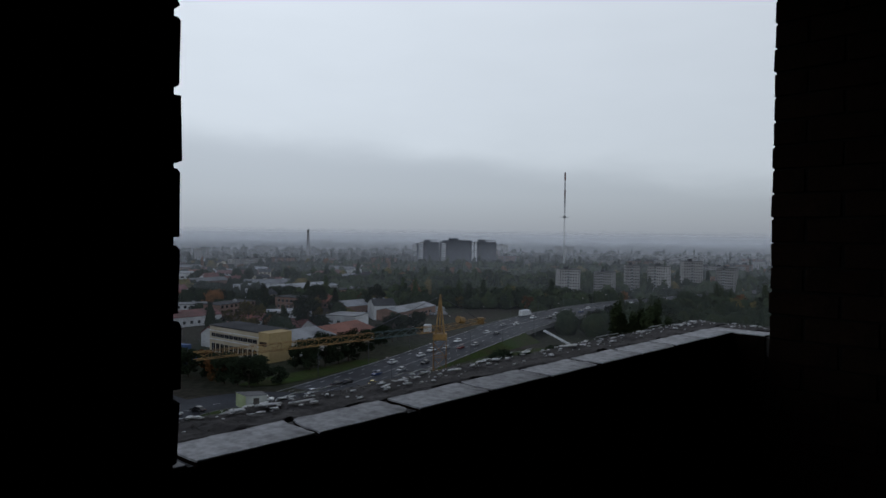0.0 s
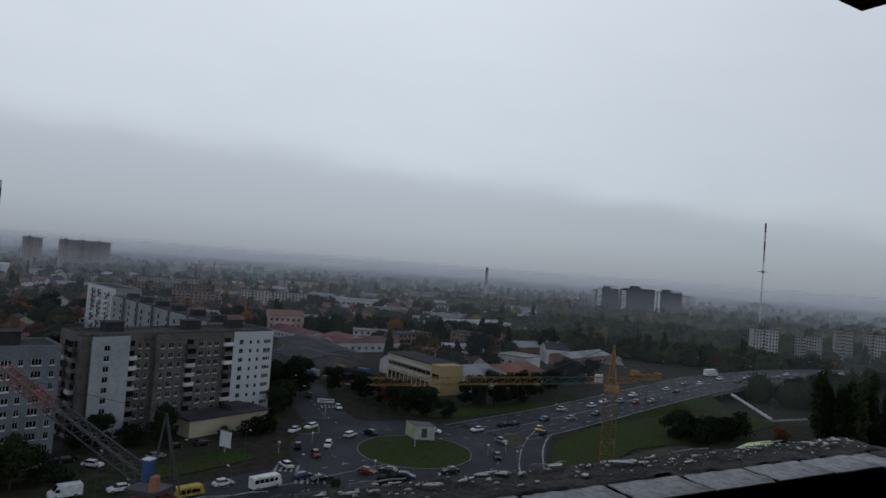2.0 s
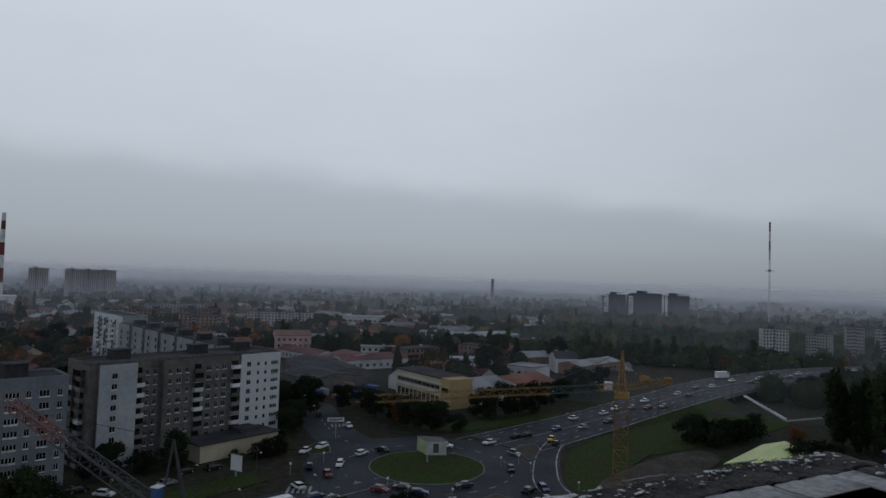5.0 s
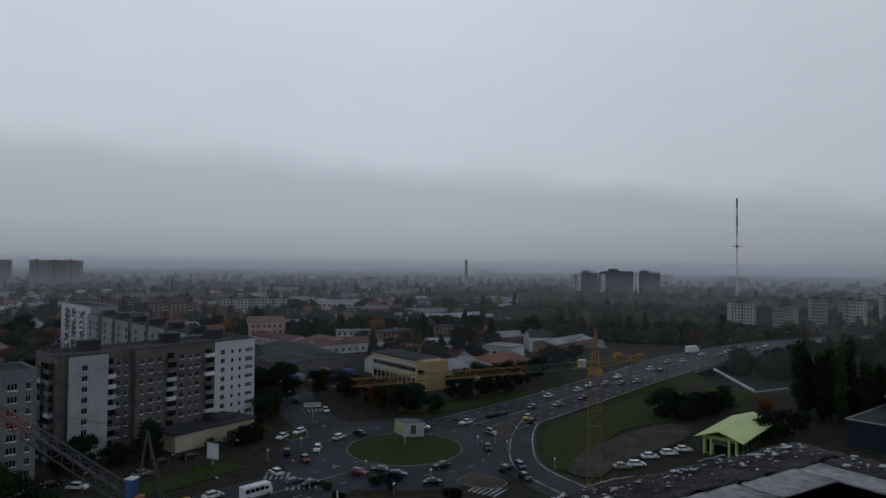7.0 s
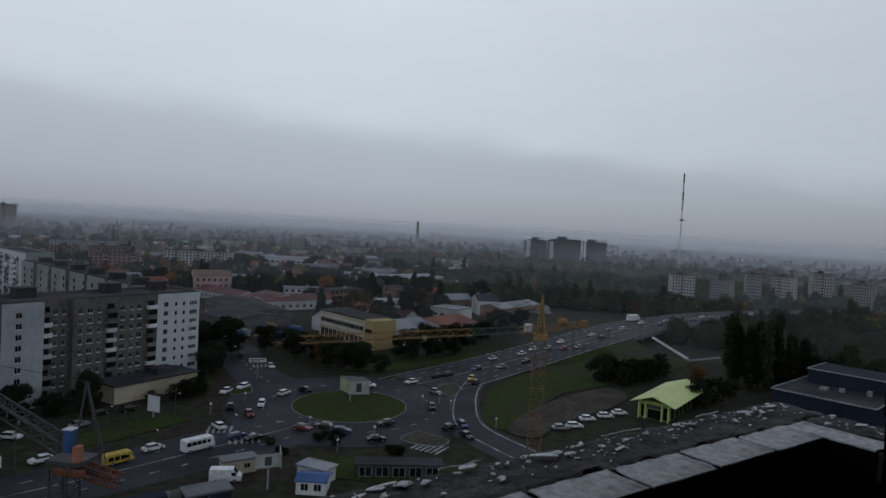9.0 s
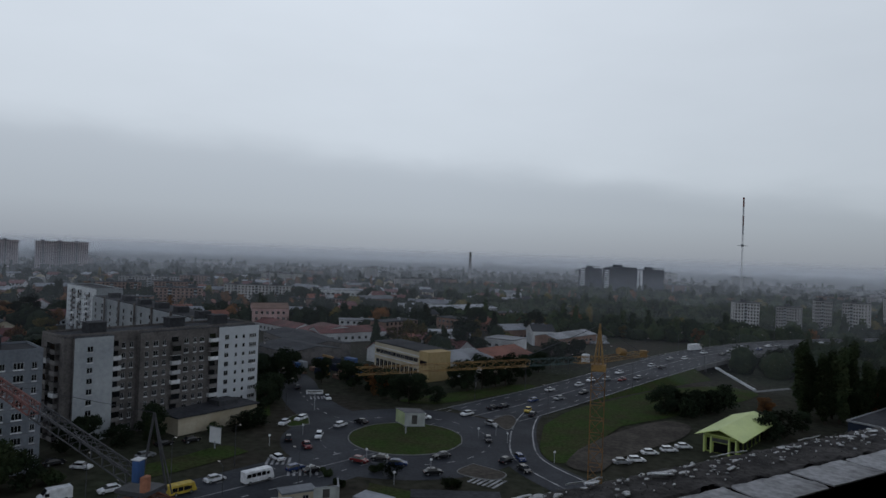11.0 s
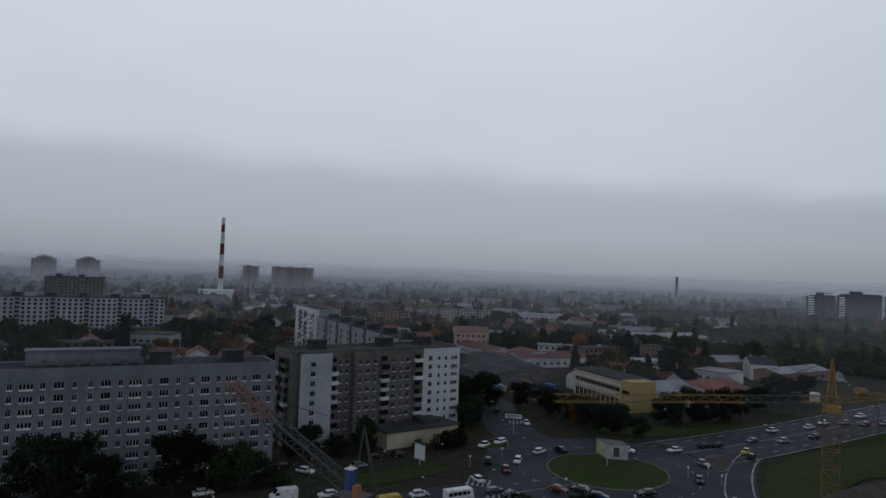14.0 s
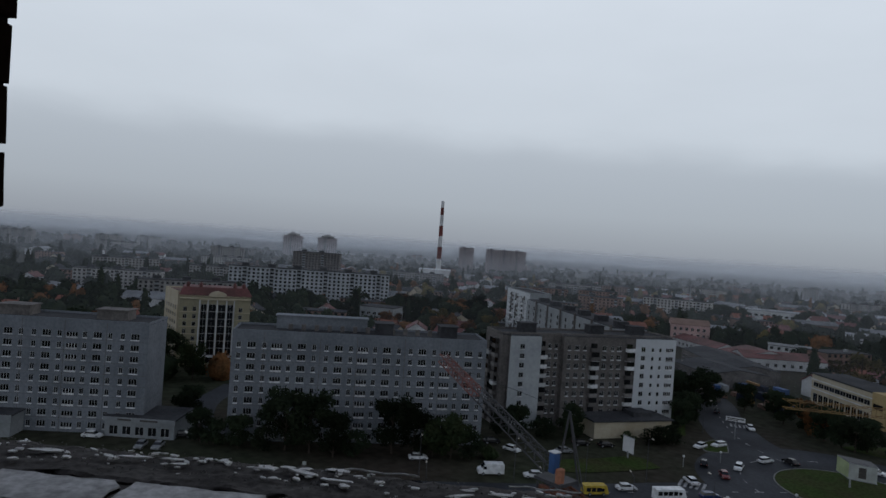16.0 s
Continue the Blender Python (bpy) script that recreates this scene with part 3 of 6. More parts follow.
v, f = ring(R_IN - 0.5, R_OUT, 0.046)
roundabout = solid("road", raw("road", v, f, ["asphalt"]), None, HERE, "dark asphalt roundabout with worn lane lines", "road")
ring_line = [np.array((RC[0] + 22 * math.cos(a), RC[1] + 22 * math.sin(a), 0.0, 10.0)) for a in np.linspace(0, math.tau, 60)]
dashes(roundabout, ring_line, 0.0, 2, 4, 0.13, 0.07)
ROADS.append(ring_line)
ROADS.append([np.array((RC[0] + 28 * math.cos(a), RC[1] + 28 * math.sin(a), 0.0, 10.0)) for a in np.linspace(0, math.tau, 40)])


def raised(name, outline, z, mat, label, kerb=True):
    """A raised bed with a kerb: a smooth closed outline, a step up from the road."""
    pts = [p[:2] for p in smooth([(*p, 0) for p in outline + outline[:1]], 6)[:-1]]
    c = np.mean(pts, axis=0)
    ob = solid(name, raw(name, [(*p, z) for p in pts] + [(*c, z + 0.25)], [(i, (i + 1) % len(pts), len(pts)) for i in range(len(pts))], [mat]), None, HERE, label, "verge")
    if kerb:
        verts, faces, n = [], [], len(pts)
        for p in pts:
            d = (p - c) / np.linalg.norm(p - c)
            for r, h in ((0.0, z + 0.03), (0.3, z + 0.03), (0.3, 0.0)):
                verts.append((*(p + d * r), h))
        for i in range(n):
            a, b = 3 * i, 3 * ((i + 1) % n)
            faces += [(a, a + 1, b + 1, b), (a + 1, a + 2, b + 2, b + 1)]
        part("kerb", raw("kerb", verts, faces, ["kerb"]), None, ob, "worn concrete kerb")
    return ob


raised("grass_island", [(RC[0] + 14.8 * math.cos(a), RC[1] + 14.8 * math.sin(a)) for a in np.linspace(0, math.tau, 13)[:-1]], 0.18, "grass", "round grass island inside the roundabout")
raised("grass_verge", [(-15.5, 192), (-9, 214), (4, 236), (22, 262), (44, 280), (58, 272), (44, 246), (22, 218), (4, 196), (-3, 174), (-8, 158), (-14, 166)], 0.16, "grass", "long grass verge beside the slip road", False)
raised("bare_plot", [(-5, 170), (4, 190), (18, 210), (26, 208), (22, 192), (6, 168), (0, 154), (-7, 157)], 0.30, "dirt", "bare earth plot with rubble", False)
raised("grass_verge", [(-80, 140), (-84, 128), (-90, 117), (-96, 121), (-92, 132), (-88, 142)], 0.16, "grass", "grass verge beside the street", False)
raised("grass_verge", [(-52, 205), (-38, 222), (-24, 246), (-30, 250), (-48, 228), (-64, 206)], 0.16, "grass", "grass verge before the works", False)
raised("grass_verge", [(-92, 172), (-100, 186), (-108, 202), (-113, 200), (-103, 180), (-96, 168)], 0.16, "grass", "grass verge beside the side road", False)
raised("grass_verge", [(-46, 130), (-36, 128), (-18, 128), (-8, 132), (-14, 120), (-40, 118)], 0.16, "grass", "grass verge below the roundabout", False)
raised("traffic_island", [(-31, 192), (-27, 200), (-24, 194), (-25, 183)], 0.16, "dirt", "small paved traffic island")
raised("traffic_island", [(-78, 168), (-84, 178), (-86, 172), (-82, 164)], 0.16, "grass", "small grass traffic island")
raised("traffic_island", [(-28, 150), (-20, 146), (-22, 141), (-30, 143)], 0.16, "dirt", "small paved traffic island")

# the embankment's slope, the bridge's edge beams, piers and the pale wing wall
emb = [p for p in main_line if 0.3 < p[2] and p[1] < 310]
verts, faces = [], []
for i, p in enumerate(emb):
    q, r = emb[max(0, i - 1)], emb[min(len(emb) - 1, i + 1)]
    d = (r[:2] - q[:2]) / np.linalg.norm(r[:2] - q[:2])
    n = np.array((-d[1], d[0]))
    for s, z in ((-0.5 * p[3] - p[2] * 2.2, 0.0), (-0.5 * p[3], p[2] + 0.02), (0.5 * p[3], p[2] + 0.02), (0.5 * p[3] + p[2] * 2.2, 0.0)):
        verts.append((p[0] + n[0] * s, p[1] + n[1] * s, z))
for i in range(len(emb) - 1):
    a, b = 4 * i, 4 * i + 4
    faces += [(a, b, b + 1, a + 1), (a + 2, b + 2, b + 3, a + 3)]
solid("embankment", raw("embankment", verts, faces, ["grass"]), None, HERE, "grass slope of the road embankment", "slope")
bridge = thing("flyover", HERE, "concrete flyover on round piers", "flyover", kind="structure")
deck = [p for p in main_line if p[1] > 305 and p[1] < 460]
for side in (-0.5, 0.5):
    verts, faces = [], []
    for i, p in enumerate(deck):
        q, r = deck[max(0, i - 1)], deck[min(len(deck) - 1, i + 1)]
        d = (r[:2] - q[:2]) / np.linalg.norm(r[:2] - q[:2])
        n = np.array((-d[1], d[0])) * (1 if side > 0 else -1)
        for s, z in ((0.0, 0.5), (0.4, 0.5), (0.4, -1.3), (0.0, -1.3)):
            e = np.array(p[:2]) + n * (0.5 * p[3] + s)
            verts.append((e[0], e[1], p[2] + z))
    for i in range(len(deck) - 1):
        a, b = 4 * i, 4 * i + 4
        faces += [(a + k, a + (k + 1) % 4, b + (k + 1) % 4, b + k) for k in range(4)]
    part("edge_beam", raw("edge_beam", verts, faces, ["kerb"]), None, bridge, "pale concrete edge beam")
v, f = ribbon(deck, 0.5, -0.5, -1.2)
part("deck", raw("deck", v, [tuple(reversed(q)) for q in f], ["kerb"]), None, bridge)
for i in range(3, len(deck), 4):
    p, q = deck[i], deck[i - 1]
    d = (p[:2] - q[:2]) / np.linalg.norm(p[:2] - q[:2])
    n = np.array((-d[1], d[0]))
    for s in (-9, 0, 9):
        part("pier", rods(((p[0] + n[0] * s, p[1] + n[1] * s, 0), (p[0] + n[0] * s, p[1] + n[1] * s, p[2] - 1.2), 0.6), sides=10), "kerb", bridge)
wing = bmesh.new()
for q in range(9):  # a flight of flat concrete treads
    a, b = Vector((48, 305, 3.9)).lerp(Vector((58, 277, 0.3)), q / 9), Vector((48, 305, 3.9)).lerp(Vector((58, 277, 0.3)), (q + 1) / 9)
    rod(wing, a, b + Vector((0, 0, 0.25)), 0.55, 0.55, sides=4)
solid("wing_wall", wing, "white_paint", HERE, "pale concrete strip down the embankment", "wall")
m, l = along((43, 263), (74, 290))
solid("footpath", boxes((0, l, -1.2, 1.2, 0.0, 0.08)), "kerb", m, "pale footpath under the flyover", "path")


def crossing(x, y, turn, n, w, l):
    bm = bmesh.new()
    for k in range(n):
        box(bm, k * w * 2, k * w * 2 + w, 0, l, 0.0, 0.02)
    return solid("zebra_crossing", bm, "paint", pose(x, y, 0.072, 0, 0, turn), "worn pale painted crossing", "crossing")


crossing(-72, 133, 20, 5, 0.6, 5)
crossing(-64, 128, 25, 6, 0.6, 6)
crossing(-27, 138, -20, 6, 0.6, 6)
crossing(-91, 196, 30, 5, 0.6, 4)

# ---- buildings ----
STOREY = 2.57


def window_mesh(w, h, lights, sill=True):
    """The pieces of a window for an opening: frame with bars, pane and sill; origin in the opening's middle, y into the wall."""
    t = 0.07
    rows = [(-w / 2, w / 2, 0.06, 0.12, -h / 2, -h / 2 + t), (-w / 2, w / 2, 0.06, 0.12, h / 2 - t, h / 2)]
    for k in range(lights + 1):
        x = -w / 2 + t / 2 + (w - t) * k / lights
        rows.append((x - t / 2, x + t / 2, 0.06, 0.12, -h / 2 + t, h / 2 - t))
    made = [("window", clean("window_frame", boxes(*rows), "frame")), ("pane", clean("pane", boxes((-w / 2, w / 2, 0.10, 0.11, -h / 2, h / 2)), "glass"))]
    if sill:
        made.append(("sill", clean("sill", boxes((-w / 2 - 0.05, w / 2 + 0.05, -0.10, 0.06, -h / 2 - 0.2, -h / 2)), "sill")))
    return made


def clean(name, bm, mat):
    bmesh.ops.remove_doubles(bm, verts=bm.verts, dist=0.0005)
    me = mesh(name, bm)
    me.materials.append(M[mat])
    return me


def loggia_mesh(w, h):
    """A recessed balcony: dark glazing with posts behind a pale parapet board."""
    posts = [(-w / 2 + w * k / 4 - 0.05, -w / 2 + w * k / 4 + 0.05, 0.04, 0.12, -h / 2, h / 2) for k in range(5)]
    return [("loggia", clean("loggia", boxes((-w / 2, w / 2, -0.12, 0.0, -h / 2 - 0.30, -h / 2 + 0.12)), "balcony")), ("pane", clean("pane", boxes((-w / 2, w / 2, 0.10, 0.115, -h / 2, h / 2)), "glass")), ("glazing_bar", clean("glazing_bar", boxes(*posts), "balcony"))]


def balcony_mesh(w, glazed, board="balcony"):
    """A balcony that stands out: slab and three boards, with glazing and a roof above if closed in."""
    rows = [(-w / 2, w / 2, -1.12, 0.0, -1.35, -1.2), (-w / 2, w / 2, -1.12, -1.06, -1.2, -0.25), (-w / 2, -w / 2 + 0.06, -1.06, 0, -1.2, -0.25), (w / 2 - 0.06, w / 2, -1.06, 0, -1.2, -0.25)]
    made = [("balcony", clean("balcony", boxes(*rows), board))]
    if glazed:
        made.append(("glazing", clean("glazing", boxes((-w / 2 + 0.08, w / 2 - 0.08, -1.08, -1.06, -0.25, 1.15)), "glass")))
        made.append(("roof", clean("roof", boxes((-w / 2, w / 2, -1.12, 0, 1.15, 1.25)), board)))
    else:
        made.append(("pane", clean("pane", boxes((-w / 2 + 0.3, w / 2 - 0.3, -0.02, -0.003, -1.2, 0.9)), "glass")))
    return made


def fit_window(house, made, at):
    """Sets a window, loggia or balcony with its pieces on a wall."""
    first = part(made[0][0], made[0][1], None, house, at=at)
    for name, me in made[1:]:
        piece = part(name, me, None, first)
        if name == "glazing_bar":
            tagged(piece, kind="stuff")


WINDOWS = {"n": (0.95, 1.35, window_mesh(0.95, 1.35, 2)), "w": (1.9, 1.4, window_mesh(1.9, 1.4, 3)), "d": (1.4, 1.35, window_mesh(1.4, 1.35, 2)), "s": (0.85, 1.1, window_mesh(0.85, 1.1, 1)),
           "L": (2.5, 1.1, loggia_mesh(2.5, 1.1)), "T": (1.1, 2.0, window_mesh(1.1, 2.0, 2, False)), "B": (2.6, 1.3, balcony_mesh(2.6, True)), "b": (2.6, 1.3, balcony_mesh(2.6, False)),
           "O": (2.6, 1.3, balcony_mesh(2.6, True, "balcony_old")), "o": (2.6, 1.3, balcony_mesh(2.6, False, "balcony_old"))}


def pierced(x0, x1, z0, z1, y, holes, deep=0.14):
    """A wall face at y with true openings and their reveals. holes: (left, right, bottom, top)."""
    xs = sorted({x0, x1, *[h[0] for h in holes], *[h[1] for h in holes]})
    zs = sorted({z0, z1, *[h[2] for h in holes], *[h[3] for h in holes]})
    xs = [x for i, x in enumerate(xs) if i == 0 or x - xs[i - 1] > 1e-4]
    zs = [z for i, z in enumerate(zs) if i == 0 or z - zs[i - 1] > 1e-4]
    verts, faces = [], []

    def quad(*c):
        b = len(verts)
        verts.extend(c)
        faces.append((b, b + 1, b + 2, b + 3))
    for i in range(len(zs) - 1):
        zm = (zs[i] + zs[i + 1]) / 2
        row = [h for h in holes if h[2] < zm < h[3]]
        run = x0
        for h in sorted(row):
            if h[0] > run + 1e-4:
                quad((run, y, zs[i]), (h[0], y, zs[i]), (h[0], y, zs[i + 1]), (run, y, zs[i + 1]))
            run = h[1]
        if x1 > run + 1e-4:
            quad((run, y, zs[i]), (x1, y, zs[i]), (x1, y, zs[i + 1]), (run, y, zs[i + 1]))
    for a, b, c, d in holes:
        e = y + deep
        quad((a, y, c), (b, y, c), (b, e, c), (a, e, c))
        quad((a, y, d), (a, e, d), (b, e, d), (b, y, d))
        quad((a, y, c), (a, e, c), (a, e, d), (a, y, d))
        quad((b, y, c), (b, y, d), (b, e, d), (b, e, c))
    return verts, faces


def block_front(house, x0, x1, z1, y, columns, floors, mat, lift=0.9, deep=0.14, z0=0.0, skip=0.0, seed=1):
    """One stretch of a facade: pierced wall and its windows. columns: (place along it, kind)."""
    rnd = random.Random(seed)
    holes, put = [], []
    for x, kind in columns:
        w, h, me = WINDOWS[kind]
        for k in range(floors):
            zc = z0 + lift + STOREY * k + h / 2
            if kind in "Bb":
                put.append((x, zc + 0.45, WINDOWS[rnd.choice("BbOOo") if kind == "B" else rnd.choice("Ooob")][2], "balcony"))
                continue
            holes.append((x - w / 2, x + w / 2, zc - h / 2, zc + h / 2))
            put.append((x, zc, me, "loggia" if kind == "L" else "window"))
    v, f = pierced(x0, x1, z0, z1, y, holes, deep)
    part("wall", raw("wall", v, f, [mat]), None, house)
    for x, z, me, name in put:
        fit_window(house, me, pose(x, y, z))


def body(house, x0, x1, y0, y1, z0, z1, wall, roof="bitumen", rim=0.5):
    """The closed rest of a block: sides, back, roof with an upstand."""
    verts = [(x0, y0, z0), (x0, y1, z0), (x1, y1, z0), (x1, y0, z0), (x0, y0, z1), (x0, y1, z1), (x1, y1, z1), (x1, y0, z1)]
    part("wall", raw("wall", verts, [(1, 0, 4, 5), (2, 1, 5, 6), (3, 2, 6, 7)], [wall]), None, house)
    part("roof", boxes((x0, x1, y0 + 0.02, y1, z1 - 0.2, z1 - 0.02)), roof, house, "dark bitumen roof")
    part("roof_upstand", boxes((x0, x1, y0 - 0.04, y0 + 0.2, z1, z1 + rim), (x0, x1, y1 - 0.2, y1, z1, z1 + rim), (x0, x0 + 0.2, y0 + 0.2, y1 - 0.2, z1, z1 + rim), (x1 - 0.2, x1, y0 + 0.2, y1 - 0.2, z1, z1 + rim)), wall, house)


def seams(house, xs, zs, x0, x1, z1, y, mat="panel_dark"):
    """Panel joints, as thin recessed-looking strips of sealant standing 4 mm proud."""
    bm = bmesh.new()
    for x in xs:
        box(bm, x - 0.06, x + 0.06, y - 0.006, y - 0.001, 0, z1)
    for z in zs:
        box(bm, x0, x1, y - 0.005, y - 0.0005, z - 0.03, z + 0.03)
    part("panel_joints", bm, mat, house, "dark sealed panel joints")


# the long grey panel block
m, l = along((-143.5, 61.5), (-113, 113))
grey = thing("apartment_block", m, "long nine-storey grey panel apartment block", "apartment block", "panel blocks")
Z = 25.2
block_front(grey, 0, l, Z, 0, [(1.5 + (l - 3.0) * i / 20, k) for i, k in enumerate("nwnLnwnnwnLnwnnwnLnwn")], 9, "panel_grey", 1.0, seed=3)
body(grey, 0, l, 0, 12.5, 0, Z, "panel_grey")
seams(grey, [l * 7 / 21, l * 14 / 21, l * 2.5 / 21, l * 10 / 21, l * 17 / 21], [0.55 + STOREY * k for k in range(1, 9)], 0, l, Z, 0)
for x in (33.0, 49.0):
    part("stair_house", boxes((x, x + 4.2, 4.5, 9.5, Z, Z + 2.6), (x - 0.3, x + 4.5, 4.2, 9.8, Z + 2.6, Z + 2.85)), "bitumen", grey, "dark stair house on the roof")
part("attic", boxes((9, 31, 8.0, 11.5, Z, Z + 3.0), (8.7, 31.3, 7.7, 11.8, Z + 3.0, Z + 3.3)), "panel_grey", grey, "long grey attic storey on the roof")
for k in range(13):
    part("vent", boxes((12 + 3.1 * k, 13 + 3.1 * k, 6, 7, Z, Z + 1.4)), "panel_dark", grey)

# the next grey block along the street
m, l = along((-197.5, -13.5), (-155.4, 46.7))
grey2 = thing("apartment_block", m, "nine-storey grey panel apartment block above low shops", "apartment block", "panel blocks")
n = 26
block_front(grey2, 0, l, Z, 0, [(1.6 + (l - 4.5) * i / (n - 1), "nwnLnwn"[(i + 4) % 7]) for i in range(n)], 9, "panel_grey", 1.0, seed=5)
body(grey2, 0, l, 0, 12.5, 0, Z, "panel_grey")
seams(grey2, [l * k / 8 for k in range(1, 8)], [0.55 + STOREY * k for k in range(1, 9)], 0, l, Z, 0)
for x in (18, 38, 60):
    part("stair_house", boxes((x, x + 7, 4.5, 9.5, Z, Z + 2.2), (x - 0.3, x + 7.3, 4.2, 9.8, Z + 2.2, Z + 2.45)), "panel_dark", grey2, "dark stair house on the roof")

# the block with whitewashed ends
m, l = along((-122.0, 128.0), (-101.2, 179.0))
white = thing("apartment_block", m, "nine-storey panel block with whitewashed ends and brown middle", "apartment block", "panel blocks")
Z = 25.4
block_front(white, 0, 1.9, Z, 0.6, [], 9, "panel_dark", 1.1)
block_front(white, 1.9, 11.2, Z, -0.5, [(5.6, "d")], 9, "panel_worn", 1.1)
block_front(white, 11.2, 18.4, Z, 1.8, [(12.6, "b"), (15.0, "n"), (17.0, "n")], 9, "panel_dark", 1.0)
block_front(white, 18.4, 41.3, Z, 0, [(20.2, "n"), (22.6, "d"), (25.0, "n"), (28.0, "B"), (31.4, "d"), (34.0, "n"), (36.2, "d"), (39.6, "B")], 9, "panel_dark", 1.0, seed=9)
block_front(white, 41.3, l, Z, -0.5, [(44.0, "d"), (47.2, "s"), (49.8, "s"), (53.0, "L")], 9, "panel_white", 1.0)
for r in ((1.9, 2.02, -0.49, 0.6, 0, Z), (11.08, 11.2, -0.49, 1.8, 0, Z), (18.38, 18.5, 0, 1.8, 0, Z), (41.2, 41.32, -0.5, 0, 0, Z)):
    part("wall", boxes(r), "panel_dark", white)
body(white, 0, l, 1.8, 12.5, 0, Z, "panel_dark")
part("wall", boxes((0, 0.12, 0.603, 1.82, 0, Z)), "panel_dark", white)
part("wall", boxes((l - 0.12, l, -0.49, 1.82, 0, Z)), "panel_white", white)
for r in ((0, 1.9, 0.6, 1.8, Z - 0.2, Z), (1.9, 11.2, -0.5, 1.8, Z - 0.2, Z), (18.4, 41.3, 0, 1.8, Z - 0.2, Z), (41.3, l, -0.5, 1.8, Z - 0.2, Z)):
    part("roof", boxes(r), "bitumen", white)
for k in range(9):
    for y in (4.0, 8.5):
        fit_window(white, WINDOWS["OobOo"[(k * 7 + int(y)) % 5]][2], pose(0, y, 1.0 + STOREY * k + 1.1, 0, 0, -90))
for x in (8, 30, 44):
    part("stair_house", boxes((x, x + 4.5, 6, 9.5, Z, Z + 2.4), (x - 0.3, x + 4.8, 5.7, 9.8, Z + 2.4, Z + 2.6)), "bitumen", white, "dark stair house on the roof")
part("antenna", rods((Vector((20, 6, Z)), Vector((20, 6, Z + 3.5)), 0.05), (Vector((19.3, 6, Z + 3.2)), Vector((20.7, 6, Z + 3.2)), 0.03)), "dark_steel", white)


def low_house(name, a, b, depth, h, wall, roof, label, category, windows=(), pitch=0.0, door=None, over=0.3):
    """A low building along a to b: pierced front, closed rest, flat or ridged roof."""
    m, l = along(a, b)
    t = thing(name, m, label, category)
    holes = [(x - w / 2, x + w / 2, z, z + hh) for x, w, z, hh in windows]
    v, f = pierced(0, l, 0, h, 0, holes)
    part("wall", raw("wall", v, f, [wall]), None, t)
    verts = [(0, 0, 0), (0, depth, 0), (l, depth, 0), (l, 0, 0), (0, 0, h), (0, depth, h), (l, depth, h), (l, 0, h)]
    fs = [(1, 0, 4, 5), (2, 1, 5, 6), (3, 2, 6, 7)]
    if pitch:
        verts += [(0, depth / 2, h + pitch), (l, depth / 2, h + pitch)]
        fs += [(5, 4, 8), (7, 6, 9)]
    part("wall", raw("wall", verts, fs, [wall]), None, t)
    if pitch:
        e = over
        r = [(-e, -e, h - e * pitch / depth * 2), (l + e, -e, h - e * pitch / depth * 2), (l + e, depth / 2, h + pitch), (-e, depth / 2, h + pitch), (l + e, depth + e, h - e * pitch / depth * 2), (-e, depth + e, h - e * pitch / depth * 2)]
        r += [(x, y, z + 0.18) for x, y, z in r]
        part("roof", raw("roof", r, [(6, 7, 8, 9), (9, 8, 10, 11), (0, 3, 2, 1), (3, 5, 4, 2), (0, 1, 7, 6), (4, 5, 11, 10), (1, 2, 8, 7), (2, 4, 10, 8), (3, 0, 6, 9), (5, 3, 9, 11)], [roof]), None, t)
    else:
        part("roof", boxes((-over, l + over, -over, depth + over, h, h + 0.35)), roof, t)
    for x, w, z, hh in windows:
        part("window", boxes((x - w / 2, x + w / 2, 0.10, 0.12, z, z + hh)), "glass", t)
        part("window_frame", boxes((x - w / 2, x + w / 2, 0.05, 0.10, z, z + 0.08), (x - w / 2, x + w / 2, 0.05, 0.10, z + hh - 0.08, z + hh), (x - 0.04, x + 0.04, 0.05, 0.10, z + 0.08, z + hh - 0.08), (x - w / 2, x - w / 2 + 0.08, 0.05, 0.10, z + 0.08, z + hh - 0.08), (x + w / 2 - 0.08, x + w / 2, 0.05, 0.10, z + 0.08, z + hh - 0.08)), "frame", t)
    return t, l


# shops under the grey block, the cream annex
shop, l = low_house("shop", (-158.5, 39.5), (-148.5, 51.5), 11, 4.2, "panel_pale", "bitumen", "low grey-white shop with a dark flat roof", "shop", [(2 + 2.9 * k, 2.0, 0.5, 2.0) for k in range(5)])
part("fascia", boxes((-0.3, l + 0.3, -0.45, -0.31, 3.5, 4.5)), "panel_pale", shop, "pale fascia board")
part("lettering_bar", boxes((3, 6, -0.48, -0.455, 3.8, 4.2), (8, 12, -0.48, -0.455, 3.8, 4.2)), "print", shop)
shop2, l = low_house("shop", (-175, 8), (-165.5, 22.4), 9, 4.6, "panel_pale", "bitumen", "low pale shop built against the grey block", "shop", [(3 + 3.4 * k, 2.2, 0.6, 1.8) for k in range(4)])
part("fascia", boxes((-0.3, l + 0.3, -0.45, -0.31, 3.2, 4.9)), "panel_pale", shop2, "pale fascia board")
annex, l = low_house("annex", (-103, 145), (-94, 167.5), 9, 4.4, "cream_wall", "bitumen", "low cream annex with a dark flat roof", "annex", [(l2, 1.0, 1.2, 1.5) for l2 in (21.5,)], over=0.5)
part("roof_box", boxes((14, 20, 3, 8, 4.75, 6.0)), "bitumen", annex)

